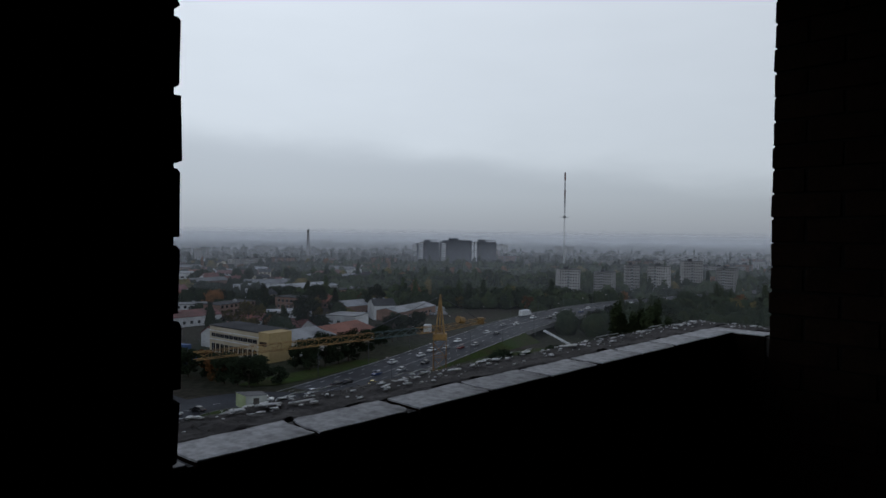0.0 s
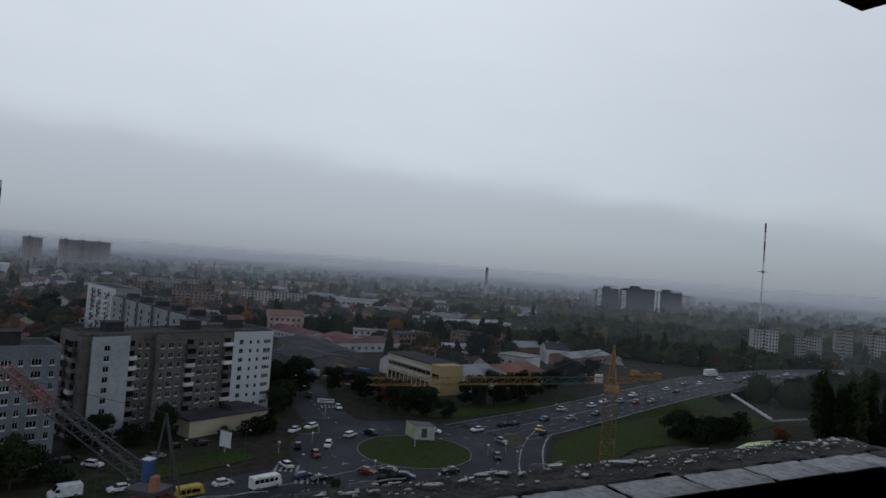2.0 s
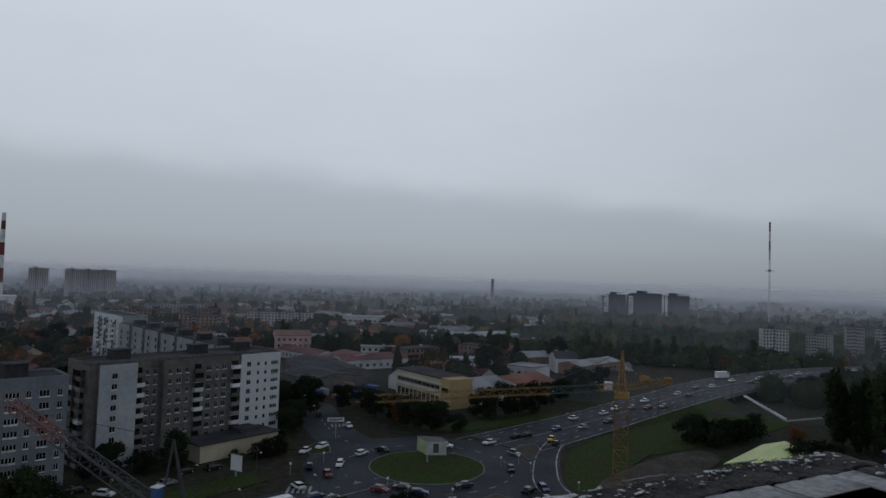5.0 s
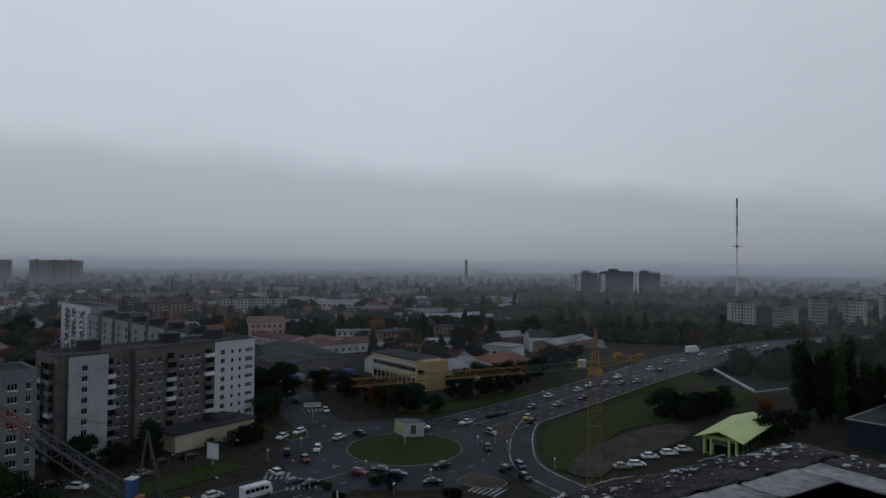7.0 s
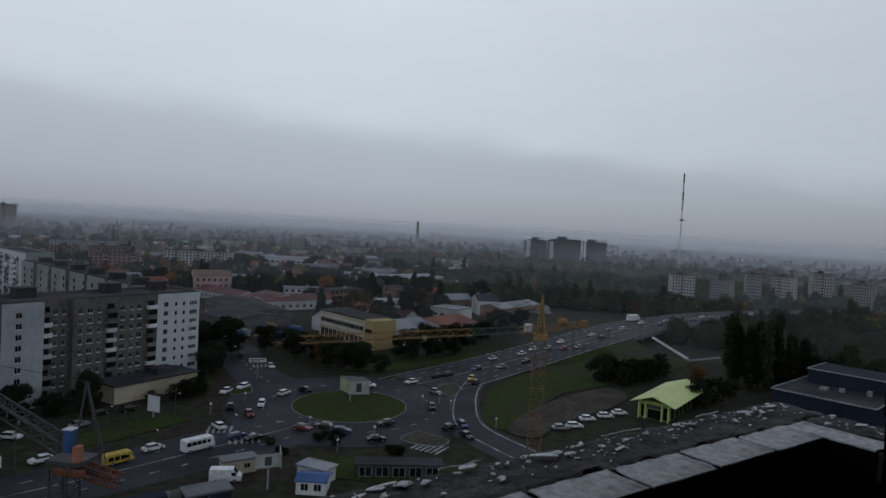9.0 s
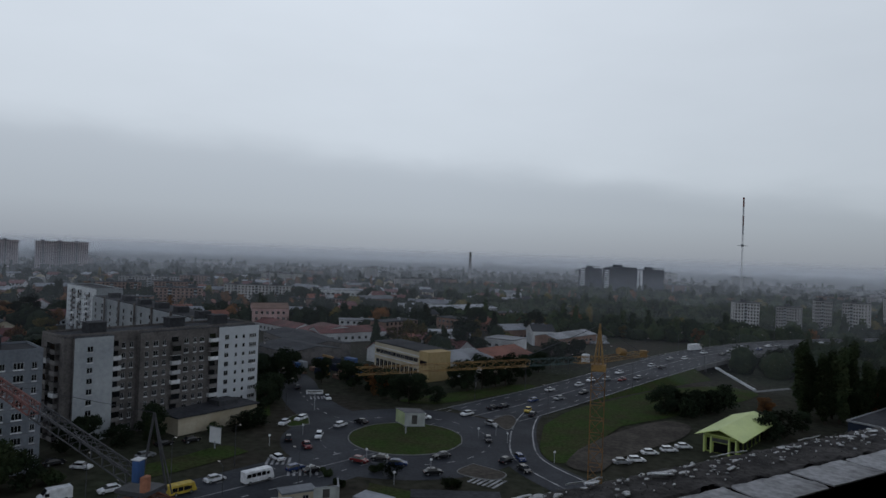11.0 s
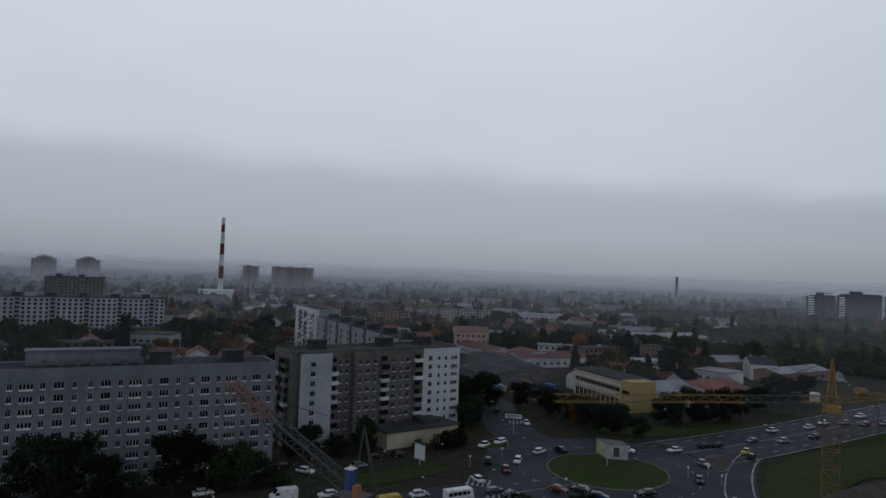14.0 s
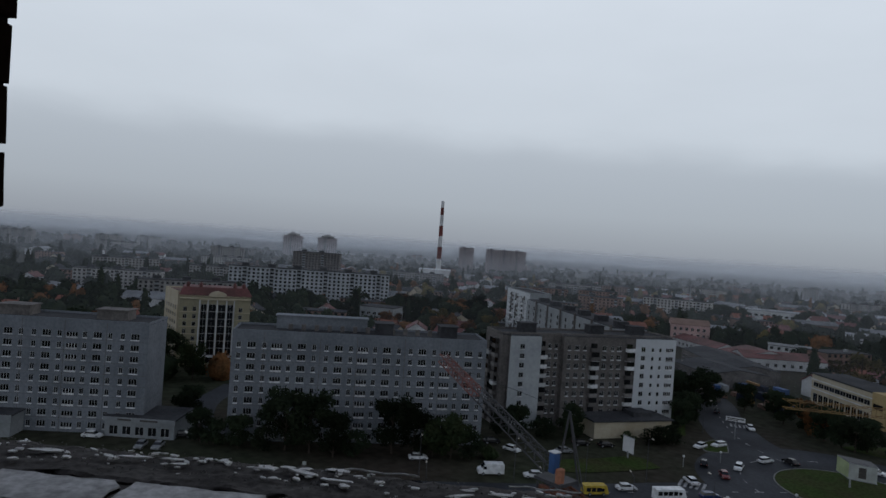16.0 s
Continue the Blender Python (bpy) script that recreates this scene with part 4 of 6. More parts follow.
# the yellow block with tall arched bays and a red roof
m, l = along((-228.5, 77.5), (-218.5, 105.5))
yellow = thing("apartment_block", m @ Matrix.Diagonal((0.79, 1, 1, 1)), "pale yellow block with tall dark bays and red roof", "apartment block")
Z = 24.5
WINDOWS["Y"] = (1.5, 1.5, window_mesh(1.5, 1.5, 2, False))
WINDOWS["G"] = (3.2, 2.55, window_mesh(3.2, 2.55, 2, False))
WINDOWS["H"] = (2.5, 2.55, window_mesh(2.5, 2.55, 2, False))
block_front(yellow, 0, l, Z, 0, [(2.4, "Y"), (6.2, "Y"), (10.0, "H"), (13.6, "G"), (17.6, "G"), (21.2, "H"), (25.6, "Y")], 8, "yellow_wall", 1.3, 0.3)
body(yellow, 0, l, 0, 16, 0, Z, "cream_wall", rim=0.4)
for x in (8.3, 11.7, 15.6, 19.6, 22.8):
    part("pilaster", boxes((x - 0.28, x + 0.28, -0.5, -0.003, 4.1, Z - 1.2)), "white_wall", yellow, "pale pilaster")
part("cornice", boxes((-0.3, l + 0.3, -0.6, -0.003, Z - 0.9, Z - 0.5), (8.0, 23.1, -0.5, -0.003, Z - 1.2, Z - 0.9)), "cream_wall", yellow, "cream cornice")
for k in range(7):  # band courses beside the bays
    part("band_course", boxes((0, 8.0, -0.12, -0.003, 3.55 + STOREY * k, 3.75 + STOREY * k), (23.1, l, -0.12, -0.003, 3.55 + STOREY * k, 3.75 + STOREY * k)), "cream_wall", yellow)
r = [(-0.5, -0.5, Z + 0.41), (l + 0.5, -0.5, Z + 0.41), (l + 0.5, 16.5, Z + 0.41), (-0.5, 16.5, Z + 0.41), (1.2, 3.2, Z + 3.0), (l - 1.2, 3.2, Z + 3.0), (l - 1.2, 13, Z + 3.0), (1.2, 13, Z + 3.0)]
part("roof", raw("roof", r, [(0, 1, 5, 4), (1, 2, 6, 5), (2, 3, 7, 6), (3, 0, 4, 7), (4, 5, 6, 7), (3, 2, 1, 0)], ["red_roof"]), None, yellow, "dull brown-red mansard roof")
for x in (3.0, 8.4, 22.8, 26.8):
    part("roof_turret", rods(((x, 4.2, Z + 2.0), (x, 4.2, Z + 3.9), 0.8), ((x, 4.2, Z + 3.9), (x, 4.2, Z + 4.8), 1.0, 0.1), sides=6), "red_roof", yellow, "small roof turret")
gable = raw("gable", [(12, -0.6, Z), (19.2, -0.6, Z), (19.2, -0.6, Z + 1.0), (17.6, -0.6, Z + 1.7), (15.6, -0.6, Z + 2.1), (13.6, -0.6, Z + 1.7), (12, -0.6, Z + 1.0), (12, 0.2, Z), (19.2, 0.2, Z), (19.2, 0.2, Z + 1.0), (17.6, 0.2, Z + 1.7), (15.6, 0.2, Z + 2.1), (13.6, 0.2, Z + 1.7), (12, 0.2, Z + 1.0)],
            [(0, 1, 2, 3, 4, 5, 6), (13, 12, 11, 10, 9, 8, 7), (2, 9, 10, 3), (3, 10, 11, 4), (4, 11, 12, 5), (5, 12, 13, 6), (1, 8, 9, 2), (6, 13, 7, 0)], ["cream_wall"])
part("gable", gable, None, yellow, "arched cream gable")
for k in range(8):
    for y in (3.0, 7.5, 12.0):
        fit_window(yellow, WINDOWS["Y"][2], pose(-0.003, y, 1.3 + STOREY * k + 0.75, 0, 0, -90))
part("canopy", boxes((9, 24, -2.5, -0.52, 3.6, 4.0)), "white_wall", yellow)
block_side = thing("apartment_block", pose(-249, 79, 0, 0, 0, -5), "pale yellow wing of the red-roofed block", "apartment block")
block_front(block_side, 0, 19, 25.5, 0, [(3 + 3.3 * k, "Y") for k in range(5)], 8, "cream_wall", 1.3, 0.3)
body(block_side, 0, 19, 0, 12, 0, 25.5, "cream_wall", "red_roof")

# the second whitewashed block behind: an end wall and a long stepped front
m, l = along((-210, 233), (-124, 179.7))

back = thing("apartment_block", m, "long pale panel block with dark section edges", "apartment block", "panel blocks")
Z = 25.4
n = 6
for k in range(n):
    x0, x1 = l * k / n, l * (k + 1) / n
    part("wall", boxes((x0, x1, 0.0 + (k % 2) * 0.5, 12, 0, Z)), "panel_pale", back, "pale panel section")
    part("stair_house", boxes((x1 - 4, x1 - 0.5, 2, 6, Z + 0.31, Z + 2.2)), "bitumen", back, "dark stair house on the roof")
    part("section_edge", boxes((x1 - 0.6, x1 - 0.02, -0.6, -0.003, 0, Z + 1.0)), "panel_dark", back, "dark projecting section edge")
part("roof", boxes((0, l, 0.6, 11.9, Z + 0.004, Z + 0.3)), "bitumen", back)
bm = bmesh.new()
for k in range(9):
    for i in range(12):
        x = 4.5 + l / 12 * i
        y = (int(x / (l / n)) % 2) * 0.5
        box(bm, x - 0.6, x + 0.6, y - 0.06, y - 0.003, 1.2 + STOREY * k, 2.6 + STOREY * k)
tagged(part("window_grid", bm, "glass", back), kind="stuff")
m, l = along((-277, 289), (-236, 264))
back2 = thing("apartment_block", m, "whitewashed panel block with balconies", "apartment block", "panel blocks")
block_front(back2, 0, l, 25.6, 0, [(3 + 3.4 * q, "nwnBnwBnwnBn"[q]) for q in range(13 if l > 60 else 12)], 9, "panel_white", 1.0)
body(back2, 0, l, 0, 12, 0, 25.6, "panel_pale")

# works yard: ochre hall, sheds, long low buildings
works, l = low_house("works_hall", (-94, 264), (-68, 244), 13, 10.6, "cream_wall", "bitumen", "two-storey cream and ochre works hall", "hall", [(2.5 + 3.0 * k, 2.9, 6.2, 1.7) for k in range(10)] + [(2.5 + 3.0 * k, 2.5, 0.4, 3.4) for k in range(10)], over=0.4)
part("ochre_bay", boxes((l - 0.1, l + 6.0, -0.6, 10, 0, 11.1)), "ochre_wall", works, "plain ochre end bay")
for r in ((l + 0.5, l + 4.8, -0.66, -0.603, 6.0, 7.6), (l + 1.5, l + 3.5, -0.66, -0.603, 1, 2.6)):
    part("window_band", boxes(r), "glass", works)
part("stringcourse", boxes((0, l, -0.25, -0.003, 5.2, 5.5), (0, l, -0.25, -0.003, 8.6, 8.9)), "white_wall", works)
low_house("shed", (-59, 250), (-44, 272), 24, 6, "white_wall", "grey_roof", "wide shed with a pale blue-grey sheet roof", "shed", pitch=2.6)
low_house("shed", (-43, 272), (-30, 296), 22, 5.5, "cream_wall", "orange_roof", "shed with an orange tiled roof", "shed", pitch=3.0)
low_house("long_house", (-143, 316), (-117, 346), 17, 5, "white_wall", "red_roof", "long white house with a dull red roof", "house", [(3 + 4 * k, 1.6, 1.3, 1.6) for k in range(9)], pitch=2.6)
low_house("long_house", (-163, 330), (-146, 318), 30, 5, "white_wall", "red_roof", "white house with a dull red roof", "house", [(3 + 4 * k, 1.6, 1.3, 1.6) for k in range(4)], pitch=3.0)
low_house("long_house", (-202, 352), (-166, 332), 14, 4.5, "white_wall", "red_roof", "long low house with a dull red roof", "house", [(3 + 4 * k, 1.6, 1.3, 1.6) for k in range(9)], pitch=2.4)
pink, l = low_house("pink_house", (-205, 354), (-187, 366), 22, 12, "pink_wall", "brick_wall", "three-storey pink rendered house", "house", [(2.5 + 3.2 * k, 1.5, z, 1.8) for k in range(6) for z in (1.5, 5.0, 8.6)], pitch=2.5)
low_house("shed", (-150, 262), (-125, 247.2), 26, 5.5, "panel_dark", "bitumen", "long dark-roofed grey works shed", "shed", [(3 + 4.4 * k, 2.2, 1.6, 1.6) for k in range(6)], pitch=1.8)
low_house("shed", (-170, 306), (-128, 268), 22, 5.5, "panel_dark", "bitumen", "long dark-roofed grey works shed", "shed", [(3 + 4.4 * k, 2.2, 1.6, 1.6) for k in range(11)], pitch=1.8)
low_house("store", (-162, 494), (-140, 502), 20, 8, "white_wall", "grey_roof", "white store building with a grey roof", "store", [(3 + 4 * k, 2.6, 3.5, 1.6) for k in range(5)])
low_house("store", (-124, 466), (-84, 528), 26, 7, "white_wall", "grey_roof", "long store with a pale sheet roof", "store", [(3 + 5 * k, 2.6, 3.5, 1.6) for k in range(13)], pitch=2.5)
low_house("store", (-60, 338), (-44, 333), 16, 6, "white_wall", "grey_roof", "small white store building", "store", [(3 + 4 * k, 1.8, 2.0, 1.6) for k in range(3)])
low_house("store", (-38, 366), (-26, 370), 18, 8, "white_wall", "bitumen", "white gabled store building", "store", [(3, 1.8, 2.0, 1.6), (8, 1.8, 2.0, 1.6)], pitch=3)
low_house("store", (-24, 360), (-4, 400), 16, 5, "brick_wall", "grey_roof", "long grey-roofed brick store building", "store", [(3 + 5 * k, 2.6, 1.5, 1.6) for k in range(8)], pitch=2.0)
low_house("store", (-106, 414), (-88, 404), 14, 8, "brick_wall", "bitumen", "brown brick store with a flat roof", "store", [(3 + 3.4 * k, 1.8, z, 1.8) for k in range(5) for z in (1.5, 5)])
low_house("hall", (-285, 612), (-240, 630), 30, 9, "white_wall", "grey_roof", "long pale hall with a grey roof", "hall", [(3 + 5 * k, 3, 4, 2) for k in range(9)])
low_house("terrace", (-223, 317), (-210, 340), 15, 8, "brick_wall", "orange_roof", "brown house with an orange roof", "house", [(3 + 4 * k, 1.6, 1.5, 1.8) for k in range(6)], pitch=3.2)
low_house("school", (-306, 202), (-289, 212.8), 14, 11.5, "panel_pale", "bitumen", "pale grey three-storey public building", "building", [(2 + 3.4 * k, 2.2, z, 1.6) for k in range(5) for z in (1.2, 4.2, 7.2)])

# the works yard: containers, stacks of timber, lean-to roofs
rnd = random.Random(52)


def yard_container(paint, label):
    t = thing("container", pose(0, 0, -500), label, "container", "yard containers")
    part("box", boxes((-3, 3, -1.2, 1.2, 0.12, 2.6), bevel=0.05), paint, t)
    for k in range(10):
        part("rib", boxes((-2.8 + 0.58 * k, -2.66 + 0.58 * k, -1.26, -1.203, 0.3, 2.45)), paint, t)
    part("door", boxes((3.003, 3.06, -1.1, 1.1, 0.25, 2.5)), paint, t)
    return t


def timber_stack(label):
    t = thing("timber_stack", pose(0, 0, -500), label, "timber stack", "timber stacks")
    for k in range(3):
        part("layer", boxes((-2.4 + 0.15 * k, 2.4 - 0.1 * k, -1.0, 1.0, 0.12 + 0.5 * k, 0.5 + 0.5 * k), bevel=0.03), "brick_wall", t)
        part("bearer", boxes((-1.8, -1.6, -1.0, 1.0, 0.5 * k, 0.12 + 0.5 * k), (1.6, 1.8, -1.0, 1.0, 0.5 * k, 0.12 + 0.5 * k)), "bark", t)
    return t


yard = [yard_container("blue", "blue steel container in the works yard"), yard_container("navy", "dark blue steel container in the works yard"), yard_container("panel_pale", "pale grey site container in the works yard"), timber_stack("brown stack of timber in the works yard")]
spare = set(range(4))
for i, x, y, turn in ((0, -117, 259, -30), (1, -111, 262, -32), (0, -105, 265, -28), (1, -113, 253, -25), (3, -107, 254, 20), (2, -120, 248, -30), (3, -112, 244, 62), (1, -104, 247, -30), (3, -99, 243, 10), (2, -95, 247, -36), (0, -92, 239, -36), (3, -88, 236, 40), (1, -106, 238, 58), (3, -114, 236, -30), (2, -118, 232, -30), (3, -97, 232, -30), (1, -90, 229, -35), (0, -121, 242, 58)):
    m = pose(x, y, 0, 0, 0, turn + rnd.uniform(-5, 5))
    if i in spare:
        spare.discard(i)
        yard[i].matrix_basis = m
    else:
        copy_thing(yard[i], m)
low_house("lean_to", (-122, 228), (-112, 222), 5, 3.0, "panel_dark", "grey_roof", "low lean-to with a grey sheet roof", "shed", [(2 + 3 * k, 1.6, 0.8, 1.2) for k in range(3)])
low_house("lean_to", (-86, 232), (-77, 226.5), 5, 3.2, "cream_wall", "bitumen", "low cream lean-to with a dark roof", "shed", [(2 + 3 * k, 1.6, 0.8, 1.2) for k in range(3)])
low_house("lean_to", (-128, 236), (-120, 231), 6, 3.0, "brick_wall", "red_roof", "small brick shed with a dull red roof", "shed", [(2 + 3 * k, 1.4, 0.8, 1.2) for k in range(2)], pitch=0.9)

# lime-green pavilion
pav, l = low_house("pavilion", (26.8, 183.2), (35.7, 178.7), 22, 4.4, "lime_wall", "lime_roof", "lime green pavilion with a pale gabled roof", "pavilion", [], pitch=0.01)
pav.matrix_basis = pav.matrix_basis @ Matrix.Diagonal((0.78, 1.25, 1, 1))
for x in (0.0, 2.2, 7.9, 10.1):
    part("post", boxes((x, x + 0.35, -1.0, -0.6, 0, 4.3)), "lime_roof", pav)
r = [(-2.5, -1.6, 4.2), (5.2, -1.6, 6.3), (12.9, -1.6, 4.2), (-2.5, 23, 4.2), (5.2, 23, 6.3), (12.9, 23, 4.2)]
r += [(x, y, z + 0.2) for x, y, z in r]
part("gable_roof", raw("gable_roof", r, [(6, 7, 10, 9), (7, 8, 11, 10), (0, 3, 4, 1), (1, 4, 5, 2), (0, 1, 7, 6), (1, 2, 8, 7), (3, 9, 10, 4), (4, 10, 11, 5), (0, 6, 9, 3), (2, 5, 11, 8)], ["lime_roof"]), None, pav, "pale lime sheet roof")
part("shop_glass", boxes((0.6, 2.0, -0.06, -0.003, 0.3, 3.6), (2.9, 7.5, -0.06, -0.003, 0.1, 2.6), (8.3, 9.8, -0.06, -0.003, 0.3, 3.6)), "glass", pav)
part("sign_band", boxes((2.6, 7.8, -0.5, -0.1, 3.0, 3.8)), "dark_steel", pav)
for k in range(7):
    part("side_glass", boxes((10.35, 10.42, 1.5 + 3 * k, 3.4 + 3 * k, 0.4, 3.2)), "glass", pav)

# dark blue store beyond the corner
m, l = along((66, 202), (84, 188))
store = thing("warehouse", m, "dark blue sheet-clad warehouse with pale eaves", "warehouse")
part("wall", boxes((0, 26, 0, 36, 0, 7)), "navy", store)
part("roof", boxes((0.3, 25.7, 0.3, 35.7, 7.004, 7.1)), "bitumen", store, "dark flat roof")
part("upper_hall", boxes((3, 34, 20, 36, 7.104, 11.4)), "navy", store, "dark blue upper hall")
for r in ((2.7, 34.3, 19.7, 19.997, 11.2, 11.5), (2.7, 2.997, 20.0, 36, 11.2, 11.5)):
    part("eave_board", boxes(r), "steel", store, "pale metal eaves")
for r in ((-0.3, 26.3, -0.3, -0.003, 6.9, 7.3), (-0.3, -0.003, 0.0, 36, 6.9, 7.3), (26.003, 26.3, 0.0, 36, 6.9, 7.3)):
    part("eave_board", boxes(r), "steel", store, "pale metal eaves")
for r in ((9, 11, 11, 13, 7.1, 8.0), (13.5, 14.8, 13, 14.3, 7.1, 8.3), (20, 21.2, 15, 16.2, 7.1, 8.6)):
    part("roof_unit", boxes(r, bevel=0.08), "steel", store, "grey roof ventilation unit")

# three dark towers, with white stair strips
for x, y, w, h in ((-31, 1056, 27, 37), (6, 1072, 46, 40), (58, 1096, 36, 38)):
    t = thing("tower_block", pose(x, y, 0, 0, 0, 22), "dark grey tower block with white stair strip", "tower block", "dark towers")
    part("wall", boxes((0, w, 0, 18, 0, h), (w * 0.2, w * 0.5, 4, 12, h, h + 4)), "navy", t)
    if w == 36:
        part("strip", boxes((-9.0, -5.6, 1, 8, 0, h - 1), (-4.0, -0.003, 1, 8, 0, h - 1)), "tower_white", t, "white stair strip")
        part("wall", boxes((-5.6, -4.0, 1.5, 8, 0, h - 1)), "navy", t)
    else:
        part("wall", boxes((-8.0, -0.003, 1.2, 9, 0, h - 2)), "navy", t)
        for k in range(10):
            part("strip", boxes((-8.0, -0.5, 0.6, 1.197, 3 + 3.4 * k, 4.7 + 3.4 * k)), "tower_white", t, "white balcony strip")
    bm = bmesh.new()
    for k in range(13):
        for i in range(int(w / 4)):
            box(bm, 1 + 4 * i, 3.2 + 4 * i, -0.08, -0.003, 2 + 3.1 * k, 3.6 + 3.1 * k)
    tagged(part("window_grid", bm, "glass", t), kind="stuff")

# ---- far city, landmarks and haze ----


def slab_block(w, d, floors, wall, seed, label):
    """A far apartment slab: walls, roof, stair houses, and its windows and balconies as joined pieces."""
    rnd = random.Random(seed)
    h = floors * STOREY + 0.8
    t = thing("apartment_block", pose(0, 0, -500), label, "apartment block", "far blocks")
    part("wall", boxes((-w / 2, w / 2, -d / 2, d / 2, 0, h)), wall, t)
    part("roof", boxes((-w / 2 - 0.3, w / 2 + 0.3, -d / 2 - 0.3, d / 2 + 0.3, h, h + 0.5), *[(-w / 2 + 8 + 18 * k, -w / 2 + 13 + 18 * k, -2, 2, h + 0.5, h + 2.6) for k in range(int(w / 18))]), "bitumen", t)
    bm, bal = bmesh.new(), bmesh.new()
    n = int(w / 3.1)
    for i in range(n):
        x = -w / 2 + (i + 0.5) * w / n
        for k in range(floors):
            z = 1.0 + STOREY * k
            if i % 6 == 3:
                box(bal, x - 1.4, x + 1.4, -d / 2 - 0.9, -d / 2 - 0.003, z - 0.4, z + 0.6)
                box(bm, x - 1.3, x + 1.3, -d / 2 - 0.5, -d / 2 - 0.003, z + 0.6, z + 1.8)
            else:
                box(bm, x - 0.75, x + 0.75, -d / 2 - 0.06, -d / 2 - 0.003, z, z + 1.4)
    for k in range(floors):
        for y in (-d / 4, d / 4):
            for s in (-1, 1):
                x0, x1 = sorted((s * (w / 2 + 0.003), s * (w / 2 + 0.06)))
                box(bm, x0, x1, y - 0.7, y + 0.7, 1.0 + STOREY * k, 2.4 + STOREY * k)
    tagged(part("window_grid", bm, "glass", t), kind="stuff")
    tagged(part("balcony_grid", bal, "panel_pale", t), kind="stuff")
    return t


slabs = [slab_block(46, 12, 9, "panel_far", 1, "nine-storey pale panel block in the haze"), slab_block(60, 12, 5, "panel_far", 2, "five-storey pale panel block in the haze"),
         slab_block(19, 12, 9, "panel_far", 3, "short nine-storey pale panel block"), slab_block(36, 13, 5, "brick_wall", 4, "five-storey brown brick block"), slab_block(30, 18, 18, "panel_mauve", 5, "tall brown tower block in the haze")]
TAKEN = []  # discs that stay free of trees and houses


def put_slab(i, x, y, turn, first=[True] * 9):
    TAKEN.append((x, y, (26, 32, 14, 20, 18)[i]))
    if first[i]:
        first[i] = False
        slabs[i].matrix_basis = pose(x, y, 0, 0, 0, turn)
        return slabs[i]
    return copy_thing(slabs[i], pose(x, y, 0, 0, 0, turn))


def polar(az, d):
    return -d * math.sin(radians(az)), d * math.cos(radians(az))


# blocks beyond the flyover
for i, x, y, turn in ((1, 420, 1120, 15), (1, 350, 1010, -20), (1, 340, 800, 5), (1, 470, 990, -20), (0, 520, 1000, 10)):
    put_slab(i, x, y, turn)
slabs.append(slab_block(26, 13, 10, "panel_far", 7, "ten-storey weathered pale panel block"))
beyond = [(-10.9, 512, 12, 0.62, 0.87), (-14.0, 520, -15, 0.84, 0.92), (-16.2, 560, 8, 0.68, 1.10), (-18.4, 566, -20, 0.90, 1.07), (-20.9, 640, 15, 1.05, 1.16), (-23.6, 600, -15, 0.9, 1.0)]
for i, (az, d, turn, w, h) in enumerate(beyond):
    m = pose(*polar(az, d), 0, 0, 0, az + turn) @ Matrix.Diagonal((w, 1, h, 1))
    TAKEN.append((*polar(az, d), 13))
    if i:
        copy_thing(slabs[-1], m)
    else:
        slabs[-1].matrix_basis = m
# the long pale slab and its neighbours, west of the chimney
for i, x, y, turn in ((3, -560, 330, 60), (1, -600, 240, 50), (1, -430, 150, 70), (1, -520, 130, 60), (3, -700, 300, 70), (1, -820, 330, 60), (1, -700, 180, 80),
                      (3, -400, 545, 40), (3, -425, 500, 50), (1, -480, 610, 45), (3, -470, 680, 40), (1, -610, 480, 55), (3, -340, 470, 30), (1, -320, 560, 20)):
    put_slab(i, x, y, turn)
slabs.append(slab_block(112, 12, 9, "slab_pale", 6, "long nine-storey pale blue-grey panel block"))
slabs[-1].matrix_basis = pose(*polar(61.0, 476), 0, 0, 0, 61.0 - 4)
for a in (56, 58.5, 61, 63.5, 66):
    TAKEN.append((*polar(a, 474), 16))
# pairs of towers on the skyline
for az, d in ((47.75, 1340), (45.4, 1340), (44.3, 1350), (43.2, 1345)):
    put_slab(4, *polar(az, d), az)
for az, d, in ((62.8, 1560), (59.9, 1570)):
    wide = put_slab(4, *polar(az, d), az)
    wide.matrix_basis = wide.matrix_basis @ Matrix.Diagonal((1.5, 1, 1, 1))
    x, y = polar(az, d)
    t = thing("roof_dome", pose(x, y, 18 * STOREY + 1.3), "low grey stepped crown on a tower", "roof")
    part("drum", rods(((0, 0, 0), (0, 0, 3), 15), ((0, 0, 3), (0, 0, 7), 14, 4), sides=8), "panel_far", t)
slabs.append(slab_block(48, 14, 12, "panel_dark", 8, "twelve-storey brown block beyond the pale slab"))
slabs[-1].matrix_basis = pose(*polar(60.6, 690), 0, 0, 0, 52)
rnd = random.Random(4)
for k in range(90):
    az, d = rnd.uniform(-36, 92), rnd.uniform(900, 3200)
    put_slab(rnd.choice((0, 1, 1, 3, 3, 2)), *polar(az, d), az + rnd.uniform(-60, 60))

